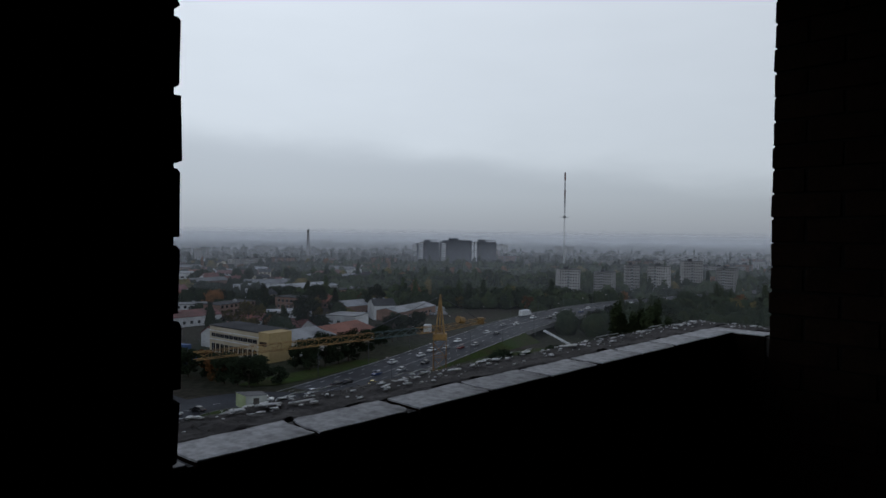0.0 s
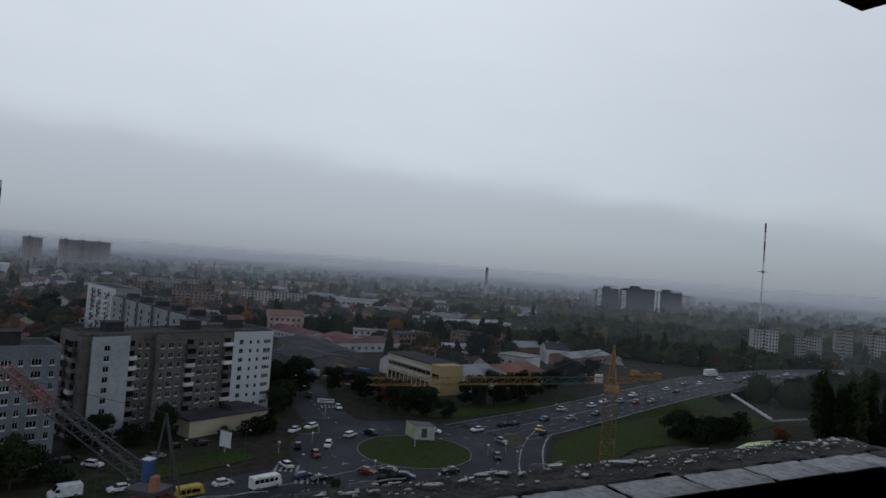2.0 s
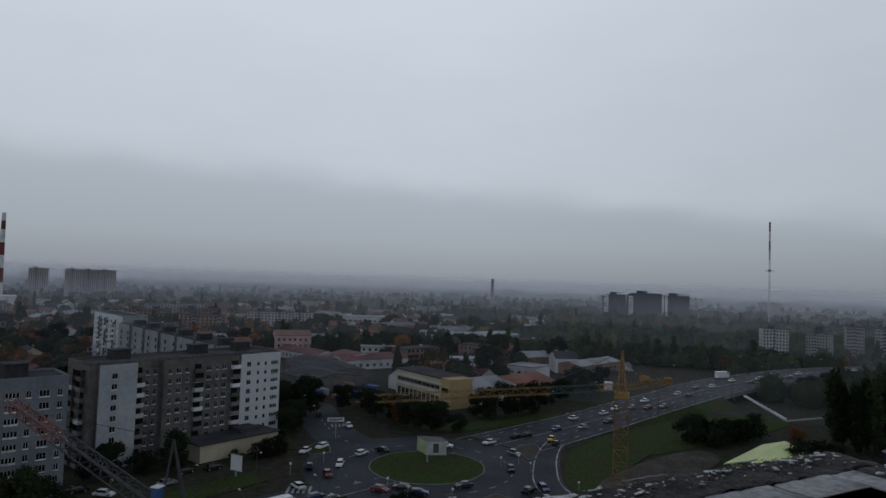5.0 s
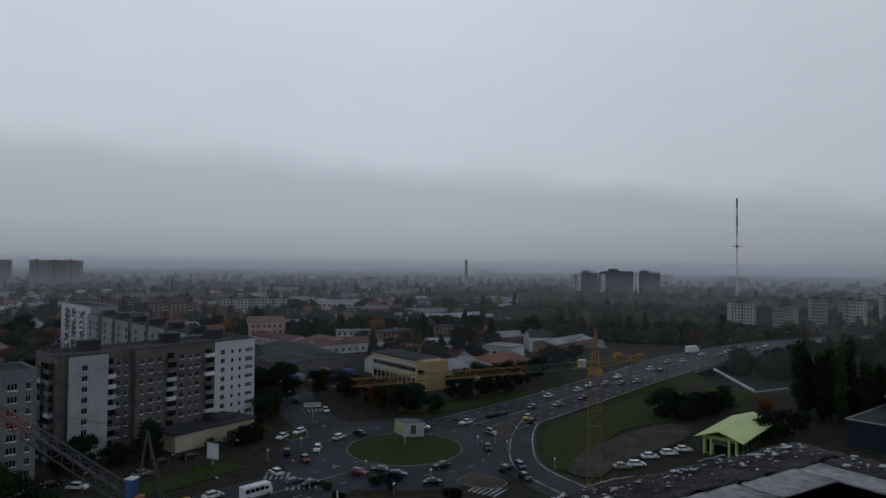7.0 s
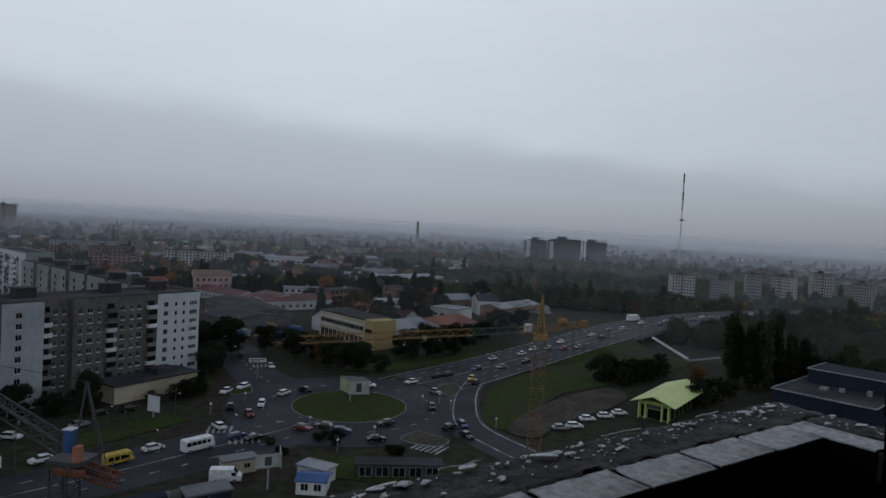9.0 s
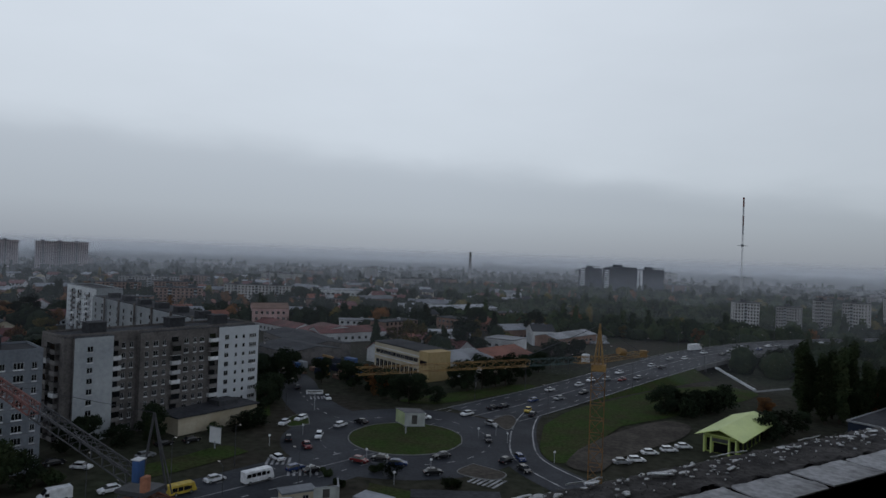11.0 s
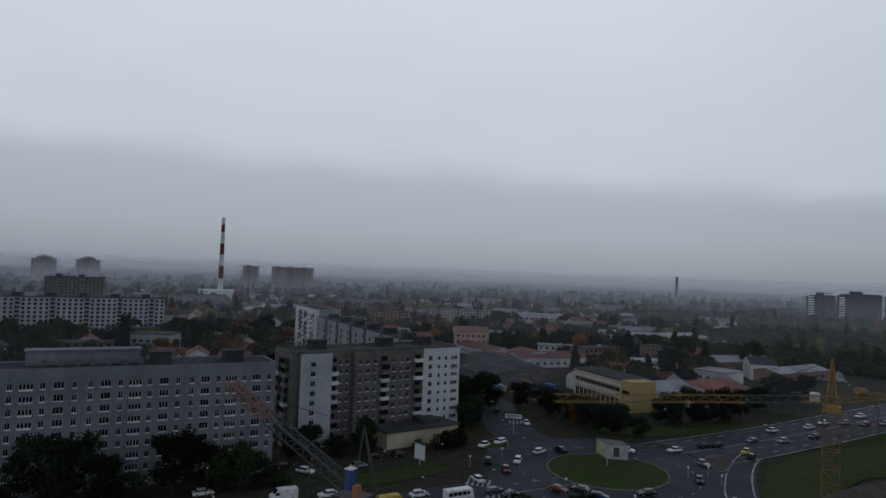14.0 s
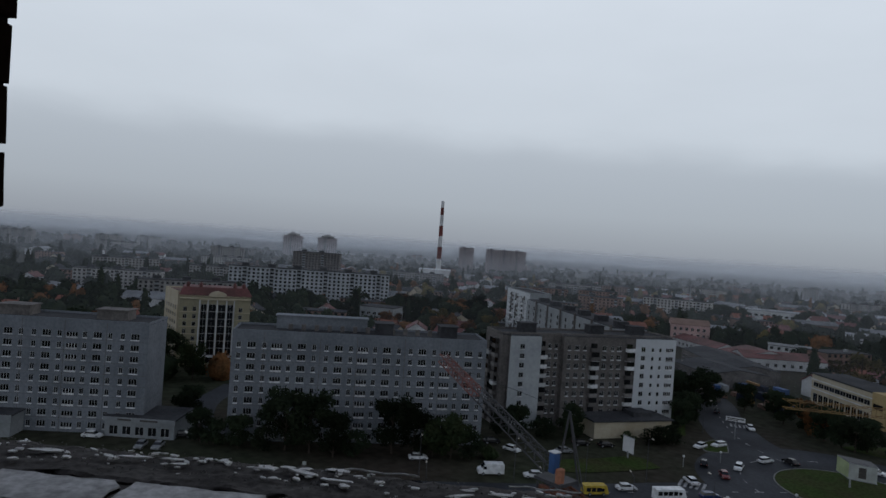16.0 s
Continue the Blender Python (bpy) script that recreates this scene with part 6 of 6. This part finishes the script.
ROOT = Vector((-0.2, 92.6, 34.4))
TIP = Vector((-26.1, 69.0, 34.5))
BACK = Vector((6.3, 99.9, 34.8))
crane = thing("tower_crane", pose(ROOT.x, ROOT.y, 0), "yellow tower crane with a long lattice jib", "crane")
o = Vector((ROOT.x, ROOT.y, 0))
part("tower", truss(bmesh.new(), (0, 0, 0), (0, 0, 33), 1.8, 1.8, 16, 0.085), "crane_rust", crane, "rusty ochre lattice tower")
part("slewing_ring", boxes((-1.0, 1.0, -1.0, 1.0, 33.2, 34.1), bevel=0.1), "crane_yellow", crane)
d = (TIP - ROOT).normalized()
mid = ROOT + (TIP - ROOT) * 0.12
mid2 = ROOT + (TIP - ROOT) * 0.34
part("jib", truss(bmesh.new(), ROOT - o, mid - o, 0.85, 0.8, 3, 0.052), "crane_yellow", crane)
part("jib", truss(bmesh.new(), mid - o, mid2 - o, 0.85, 0.8, 5, 0.04), "crane_teal", crane, "teal painted jib section")
part("jib", truss(bmesh.new(), mid2 - o, TIP - o, 0.85, 0.8, 14, 0.04), "crane_yellow", crane)
part("counter_jib", truss(bmesh.new(), ROOT - o, BACK - o, 1.2, 0.6, 6, 0.045), "crane_yellow", crane)
part("apex", rods((Vector((-0.6, -0.6, 34)), Vector((0, 0, 39.6)), 0.12), (Vector((0.6, -0.6, 34)), Vector((0, 0, 39.6)), 0.12), (Vector((0, 0.7, 34)), Vector((0, 0, 39.6)), 0.12)), "crane_yellow", crane)
part("tie", rods((Vector((0, 0, 39.4)), mid2 - o + Vector((0, 0, 1.3)), 0.04), (Vector((0, 0, 39.4)), BACK - o, 0.04)), "dark_steel", crane)
part("cab", boxes((-2.3, -1.2, -1.0, 0.1, 34.3, 35.4), bevel=0.12), "white_paint", crane, "white operator cab")
part("winch_drum", rods((Vector((2.6, 2.4, 35.8)), Vector((3.4, 3.4, 35.5)), 0.5), sides=12), "crane_yellow", crane)
part("counterweight", boxes((5.7, 6.7, 6.7, 7.6, 34.5, 35.5), bevel=0.05), "crane_yellow", crane)

# luffing crane on the neighbouring site
ax, ay = polar(37.6, 62)
crane2 = thing("luffing_crane", pose(ax, ay, 0, 0, 0, 0), "luffing crane with a faded red lattice boom and blue cab", "crane")
part("tower", truss(bmesh.new(), (0, 0, 0), (0, 0, 27.0), 1.6, 1.6, 13, 0.10), "dark_steel", crane2)
part("platform", boxes((-1.5, 1.6, -1.3, 1.3, 27.0, 27.3)), "dark_steel", crane2, "dark machine platform")
part("cab", boxes((0.0, 0.75, -1.2, -0.4, 28.0, 29.9), bevel=0.1), "blue", crane2, "blue operator cab")
part("cab_roof", boxes((-0.05, 0.8, -1.25, -0.35, 29.904, 29.98)), "white_paint", crane2)
part("winch_house", boxes((0.85, 1.4, -1.2, -0.4, 27.2, 28.6), bevel=0.08), "crane_orange", crane2, "orange winch house")
bx, by = polar(48.4, 82)
tip = Vector((bx - ax, by - ay, 48 - 82 * math.tan(radians(10.0))))
root = Vector((-0.9, 0, 27.6))
bend = root + (tip - root) * 0.62
part("boom", truss(bmesh.new(), root, bend, 1.1, 1.1, 9, 0.07), "dark_steel", crane2, "grey lattice boom")
part("boom", truss(bmesh.new(), bend, tip, 1.0, 1.0, 7, 0.09), "crane_red", crane2, "faded red lattice boom end")
part("machinery_beam", truss(bmesh.new(), (0.3, -0.2, 26.2), (4.2, 0.2, 25.2), 1.0, 0.9, 4, 0.11), "rust_steel", crane2, "rusty orange lattice beam")
part("machinery_deck", boxes((-0.4, 2.4, -1.9, -1.35, 26.4, 26.9), bevel=0.05), "rust_steel", crane2, "rusty orange deck")
part("gantry", rods((Vector((-0.6, 0.8, 26.7)), Vector((0.2, 1.2, 33.4)), 0.10), (Vector((1.6, 1.4, 26.7)), Vector((0.2, 1.2, 33.4)), 0.10), (Vector((2.6, 0.8, 26.7)), Vector((0.2, 1.2, 33.4)), 0.06)), "dark_steel", crane2, "dark A-frame gantry")
part("luffing_rope", rods((Vector((0.2, 1.2, 33.4)), tip, 0.025)), "dark_steel", crane2)

# small yellow gantry crane in the works yard
gx, gy = -103, 236
gantry = thing("gantry_crane", pose(gx, gy, 0, 0, 0, -30), "small yellow gantry crane in a yard", "crane")
part("portal", boxes((-0.35, 0.35, -0.35, 0.35, 0, 7), (-3.2, 3.2, -0.4, 0.4, 7, 7.7)), "crane_yellow", gantry)
part("winch", boxes((-1, 0.8, -0.7, 0.7, 0.3, 1.4), bevel=0.1), "crane_yellow", gantry)

# ---- hoardings, lamps, kiosks ----


def hoarding(x, y, turn, w, h, foot, faces, label, prints=True):
    t = thing("billboard", pose(x, y, 0, 0, 0, turn), label, "billboard")
    part("post", rods(((0, 0, 0), (0, 0, foot + 0.3), 0.2), sides=8), "steel", t)
    for k, (mat, a, ox, oy) in enumerate(faces):
        p = part("panel", boxes((-w / 2, w / 2, -0.09, 0.09, foot, foot + h)), mat, t, at=pose(ox, oy, 0, 0, 0, a))
        part("frame", boxes((-w / 2 - 0.1, w / 2 + 0.1, -0.12, 0.12, foot - 0.14, foot - 0.003), (-w / 2 - 0.1, w / 2 + 0.1, -0.12, 0.12, foot + h + 0.003, foot + h + 0.12)), "steel", p)
        if prints and k == 0:
            part("print", boxes((-w * 0.15, w * 0.12, -0.115, -0.093, foot + h * 0.15, foot + h * 0.85)), "print", p, "dark blurred poster shape")
    return t


island_board = hoarding(-50, 168, 16, 5.4, 3.4, 2.4, (("board", 6, 2.3, 0.0), ("board_green", -62, -1.6, 2.6)), "pale two-faced box hoarding on a post in the island")
part("top", raw("top", [(-2.9, 5.0, 5.93), (-0.4, -0.25, 5.93), (5.1, 0.3, 5.93), (3.6, 4.6, 5.93), (-2.9, 5.0, 5.98), (-0.4, -0.25, 5.98), (5.1, 0.3, 5.98), (3.6, 4.6, 5.98)], [(4, 5, 6, 7), (3, 2, 1, 0), (0, 1, 5, 4), (1, 2, 6, 5), (2, 3, 7, 6), (3, 0, 4, 7)], ["dark_steel"]), None, island_board, "dark sheet top")
hoarding(-88.5, 139, -10, 3.4, 3.6, 1.6, (("white_paint", 0, 0, 0),), "small white hoarding seen from behind", False)
hoarding(-45, 239, 20, 4, 2.6, 2.2, (("steel", 0, 0, 0),), "plain dark hoarding beside the road", False)
hoarding(-46.5, 109, 35, 4.6, 2.2, 4.0, (("board", 0, 0, 0), ("board", 80, 2.4, 1.6)), "pale shop hoarding on a tall post")
sign = thing("road_sign", pose(-83.5, 183, 0, 0, 0, 25), "white overhead road sign", "sign")
part("post", rods(((0, 0, 0), (0, 0, 6.2), 0.12)), "steel", sign)
part("panel", boxes((-2.6, 2.4, -0.16, -0.13, 5.0, 6.2)), "white_paint", sign)
part("lettering_bar", boxes((-2.2, 2.0, -0.19, -0.163, 5.6, 5.9), (-2.2, 0.6, -0.19, -0.163, 5.2, 5.4)), "print", sign)


def lamp_post(h=9.0):
    t = thing("street_lamp", pose(0, 0, -500), "grey steel street lamp beside the road", "street lamp", "street lamps")
    part("pole", rods(((0, 0, 0), (0, 0, h), 0.10, 0.06)), "dark_steel", t)
    part("arm", rods(((0, 0, h), (1.6, 0, h + 0.5), 0.05)), "dark_steel", t)
    part("lamp_head", boxes((1.3, 2.0, -0.12, 0.12, h + 0.42, h + 0.6), bevel=0.04), "lamp_glass", t)
    return t


lamp = lamp_post()
first = True
for line, side in ((main_line, 0.56), (main_line, -0.56), (low_line, 0.58), (low_line, -0.58), (up_line, 0.6)):
    for i in range(5, len(line) - 1, 5):
        p, q = line[i], line[i + 1]
        if math.hypot(p[0] - RC[0], p[1] - RC[1]) < 36 or p[1] > 470 or p[1] < 60:
            continue
        d = (q[:2] - p[:2]) / np.linalg.norm(q[:2] - p[:2])
        n = np.array((-d[1], d[0]))
        m = pose(p[0] + n[0] * side * p[3], p[1] + n[1] * side * p[3], p[2] if p[2] > 0.3 else 0, 0, 0, math.degrees(math.atan2(n[1], n[0])) + (180 if side > 0 else 0))
        if first:
            lamp.matrix_basis, first = m, False
        else:
            copy_thing(lamp, m)


def bollard_lights():
    t = thing("beacon", pose(0, 0, -500), "round white traffic beacon on a post", "beacon", "beacons")
    part("post", rods(((0, 0, 0), (0, 0, 2.2), 0.08)), "steel", t)
    bm = bmesh.new()
    bmesh.ops.create_icosphere(bm, subdivisions=2, radius=0.32, matrix=Matrix.Translation((0, 0, 2.6)) @ Matrix.Diagonal((1, 0.35, 1, 1)))
    part("disc", bm, "white_paint", t)
    return t


beacon = bollard_lights()
beacon.matrix_basis = pose(-78, 146, 0, 0, 0, 30)
for x, y in ((-10, 158), (-41, 131), (-59, 129), (-75, 158), (-31, 172), (-27, 176), (-23, 170), (-36, 142), (-46, 141), (-52, 144)):
    copy_thing(beacon, pose(x, y, 0, 0, 0, (x * 50) % 60))

# kiosks and stalls below
kiosk, l = low_house("kiosk", (-56.5, 112.0), (-52.0, 116.2), 3.0, 2.5, "cream_wall", "grey_roof", "pale kiosk with a grey roof", "kiosk", [(1.6, 1.2, 0.9, 1.0), (4.4, 1.2, 0.9, 1.0)])
stall, l = low_house("stall", (-41.0, 108.4), (-35.8, 109.2), 4.5, 2.4, "white_wall", "blue", "market stall with a bright blue roof", "stall", [(1.5, 1.4, 0.7, 1.3), (3.8, 1.4, 0.7, 1.3)], pitch=0.5)
stall2, l = low_house("stall", (-43.5, 115.2), (-37.5, 113.6), 3.5, 2.5, "white_wall", "grey_roof", "market stall with a pale grey roof", "stall", [(2, 1.6, 0.7, 1.2)])
shed1, l = low_house("shed", (-54.5, 96.5), (-49.5, 101.5), 4, 2.5, "navy", "grey_roof", "dark shed with a pale sheet roof", "shed", [(3, 1.2, 0.9, 1.0)])
shed2, l = low_house("shelter", (-33.5, 118.8), (-17.5, 123.2), 3.5, 2.4, "bitumen", "bitumen", "dark open-fronted shelter row", "shelter", [(2 + 3.2 * k, 2.4, 0.2, 1.9) for k in range(5)])
m, l = along((-61.2, 96.8), (-53.3, 105.7))
fence = thing("fence", m, "grey concrete slab fence round the site", "fence")
for k in range(int(l / 1.6)):
    part("panel", boxes((k * 1.6, k * 1.6 + 1.52, -0.06, 0.06, 0, 2.1)), "panel_far", fence)
container = thing("container", pose(-62, 92, 0, 0, 0, 45), "dark blue steel container", "container")
part("box", boxes((0, 6, 0, 2.4, 0.15, 2.6), bevel=0.05), "navy", container)
part("ribs", boxes(*[(0.3 + 0.5 * k, 0.42 + 0.5 * k, -0.05, -0.003, 0.3, 2.5) for k in range(11)]), "navy", container)
for k, (x, y) in enumerate(((-130.0, 74.8), (-126.2, 67.3), (-117.8, 82.3))):
    t = thing("sign", pose(x + 14, y - 8, 0, 0, 0, 60), "small pale square sign on a post", "sign", "small signs")
    part("post", rods(((0, 0, 0), (0, 0, 2.6), 0.05)), "steel", t)
    part("panel", boxes((-0.4, 0.4, -0.08, -0.053, 1.8, 2.6)), "board", t)

# ---- vehicles ----


def car(paint, label, estate=False):
    """A saloon or estate: shaped body, glazed cabin, wheels with rims, lamps."""
    t = thing("car", pose(0, 0, -500), label, "car", "cars on the roads")
    prof = [(-2.1, 0.35), (-2.15, 0.75), (-1.95, 0.92), (-1.0, 0.98), (1.0, 0.98), (1.9, 0.82), (2.15, 0.65), (2.15, 0.35)]
    verts, faces = [], []
    for sy, inset in ((-0.85, 0.0), (0.85, 0.0)):
        for x, z in prof:
            verts.append((x, sy * (0.94 if z > 0.9 else 1.0), z))
    n = len(prof)
    faces = [tuple(range(n))[::-1], tuple(range(n, 2 * n))] + [(i, (i + 1) % n, n + (i + 1) % n, n + i) for i in range(n)]
    part("body", raw("body", verts, faces, [paint]), None, t)
    rear = -2.0 if estate else -1.55
    lo, hi = [(rear, 0.97), (1.05, 0.97)], [(rear + 0.35, 1.43), (0.45, 1.43)]
    v = [(lo[0][0], -0.8, lo[0][1]), (lo[1][0], -0.8, lo[1][1]), (lo[1][0], 0.8, lo[1][1]), (lo[0][0], 0.8, lo[0][1]), (hi[0][0], -0.62, hi[0][1]), (hi[1][0], -0.62, hi[1][1]), (hi[1][0], 0.62, hi[1][1]), (hi[0][0], 0.62, hi[0][1])]
    part("glazing", raw("glazing", v, [(0, 1, 5, 4), (1, 2, 6, 5), (2, 3, 7, 6), (3, 0, 4, 7)], ["glass"]), None, t)
    part("roof", boxes((hi[0][0] - 0.04, hi[1][0] + 0.04, -0.64, 0.64, 1.425, 1.48), bevel=0.02), paint, t)
    for x in (-1.3, 1.35):
        for y in (-0.78, 0.78):
            w = part("wheel", rods(((x, y - 0.1, 0.32), (x, y + 0.1, 0.32), 0.32), sides=12), "tyre", t)
            part("rim", rods(((x, y + (0.105 if y > 0 else -0.105), 0.32), (x, y + (0.12 if y > 0 else -0.12), 0.32), 0.18), sides=8), "steel", w)
    for y in (-0.6, 0.6):
        part("headlight", boxes((2.12, 2.17, y - 0.16, y + 0.16, 0.6, 0.72)), "lamp_glass", t)
        part("tail_light", boxes((-2.17, -2.12, y - 0.14, y + 0.14, 0.68, 0.84)), "red_paint", t)
    return t


def van(paint, label, length=5.6, high=2.5, windows=False, name="van"):
    t = thing(name, pose(0, 0, -500), label, name)
    a = length / 2
    prof = [(-a, 0.4), (-a, high - 0.1), (-a + 0.15, high), (a - 1.5, high), (a - 0.75, high - 0.95), (a - 0.1, high - 1.25), (a, 0.9), (a, 0.4)] if not windows else [(-a, 0.4), (-a, high - 0.1), (-a + 0.15, high), (a - 0.5, high), (a - 0.1, high - 1.2), (a, 0.9), (a, 0.4)]
    n = len(prof)
    verts = [(x, s, z) for s in (-0.98, 0.98) for x, z in prof]
    part("body", raw("body", verts, [tuple(range(n))[::-1], tuple(range(n, 2 * n))] + [(i, (i + 1) % n, n + (i + 1) % n, n + i) for i in range(n)], [paint]), None, t)
    if windows:
        for y0, y1 in ((-1.0, -0.983), (0.983, 1.0)):
            part("side_glass", boxes(*[(-a + 0.4 + 1.1 * k, -a + 1.35 + 1.1 * k, y0, y1, high - 1.2, high - 0.4) for k in range(int((length - 1.2) / 1.1))]), "glass", t)
    for y0, y1 in ((-1.0, -0.983), (0.983, 1.0)):
        part("cab_glass", boxes((a - 1.75, a - 1.0, y0, y1, high - 1.15, high - 0.55)), "glass", t)
    s = [(a - 0.77, -0.85, high - 0.93), (a - 0.77, 0.85, high - 0.93), (a - 1.42, 0.8, high - 0.06), (a - 1.42, -0.8, high - 0.06)] if not windows else [(a - 0.12, -0.85, high - 1.15), (a - 0.12, 0.85, high - 1.15), (a - 0.46, 0.8, high - 0.1), (a - 0.46, -0.8, high - 0.1)]
    part("windscreen", raw("windscreen", [(x + 0.03, y, z + 0.02) for x, y, z in s], [(0, 1, 2, 3)], ["glass"]), None, t)
    for x in (-a + 1.1, a - 1.1):
        for y in (-0.9, 0.9):
            w = part("wheel", rods(((x, y - 0.12, 0.36), (x, y + 0.12, 0.36), 0.36), sides=12), "tyre", t)
            part("rim", rods(((x, y + (0.125 if y > 0 else -0.125), 0.36), (x, y + (0.14 if y > 0 else -0.14), 0.36), 0.2), sides=8), "steel", w)
    return t


CARS = {"W": car("car_white", "white saloon car on the asphalt road"), "E": car("car_white", "white estate car on the asphalt road", True), "K": car("car_black", "black saloon car on the asphalt road"), "S": car("car_silver", "silver grey saloon car on the asphalt road"), "R": car("car_red", "dark red saloon car on the asphalt road"), "B": car("car_blue", "dark blue estate car on the road", True), "Y": car("car_yellow", "yellow taxi saloon car on the road")}
idle = set(CARS)
dense = [(p, q) for line in ROADS for p, q in zip(line[:-1], line[1:])]
mids = np.array([((p[0] + q[0]) / 2, (p[1] + q[1]) / 2) for p, q in dense])


def drive(key, x, y, turn=None, flip=False):
    """Sets a car on the road, in line with it."""
    j = int(np.argmin(np.hypot(mids[:, 0] - x, mids[:, 1] - y)))
    p, q = dense[j]
    if turn is None:
        turn = math.degrees(math.atan2(q[1] - p[1], q[0] - p[0])) + (180 if flip else 0)
    z = max(0.05, p[2] + 0.04) if p[2] > 0.15 else 0.055
    m = pose(x, y, z, 0, 0, turn)
    if key in idle:
        idle.discard(key)
        CARS[key].matrix_basis = m
        return CARS[key]
    return copy_thing(CARS[key], m)


for row in ("W -84 165;E -82 171;W -86 198;E -69 169;W -39 195;W -50 186;E -70 157;W -71 137", "K -65 174;K -49 145;B -44 143;K -36 152;K -35 140;S -30 186;K -28 170;K -21 154;B -18 157;K -16 149;K -102 209;R -53 142;B -64 132;K -60 132;K -76 152;R -69 148",
            "W -18 241;W -8 253;E -4 262;W 7 281;S 14 272;W 21 300;E 37 322;W 48 342;W 62 354;E 70 369;W 86 384;S 92 388", "K -33 206;K -30 209;B -22 222;Y -22 207;K -20 202;S -14 228;K -6 240;S 2 266;R 8 268;K 25 296;S 30 318;K 56 340;B 78 366;W 112 412;W 122 420",
            "W -91 108;E -110 68;K -98 82;S -128 40;W -76 120"):
    for item in row.split(";"):
        key, x, y = item.split()
        drive(key, float(x), float(y), None, (int(float(x)) + int(float(y))) % 2 == 0)
for key, x, y, turn in (("E", 9, 166, 20), ("W", 12.5, 173.5, 20), ("E", 17.5, 178, 20), ("W", 21.5, 182.5, 20), ("S", 5.5, 163, 20), ("W", -112, 93, 60), ("W", -106, 117, 10), ("W", -159, 60, 70), ("W", -158, 37, 50), ("S", -146.5, 44, -35), ("S", -144.5, 47, -35), ("W", -144, 31, 55), ("K", -150, 54, 60), ("K", -97, 142, 65), ("K", -101, 137, 65), ("S", -99, 128, 65), ("K", -113, 117, 60), ("B", -118, 110, 60)):
    drive(key, x, y, turn)
vans = [van("car_white", "white panel van beside the street"), van("car_white", "white minibus with dark side windows", 6.6, 2.6, True, "minibus"), van("car_yellow", "yellow minibus with dark side windows", 5.2, 2.1, True, "minibus")]
vans[0].matrix_basis = pose(-97, 101, 0.055, 0, 0, 238)
copy_thing(vans[0], pose(-55, 110, 0.02, 0, 0, 20))
vans[1].matrix_basis = pose(-68, 123, 0.055, 0, 0, 60)
vans[2].matrix_basis = pose(-78, 112, 0.055, 0, 0, 60)
box_truck = van("car_white", "white box lorry on the flyover", 8.5, 3.4, False, "lorry")
box_truck.matrix_basis = pose(45, 352, 5.0, 0, 0, 45)
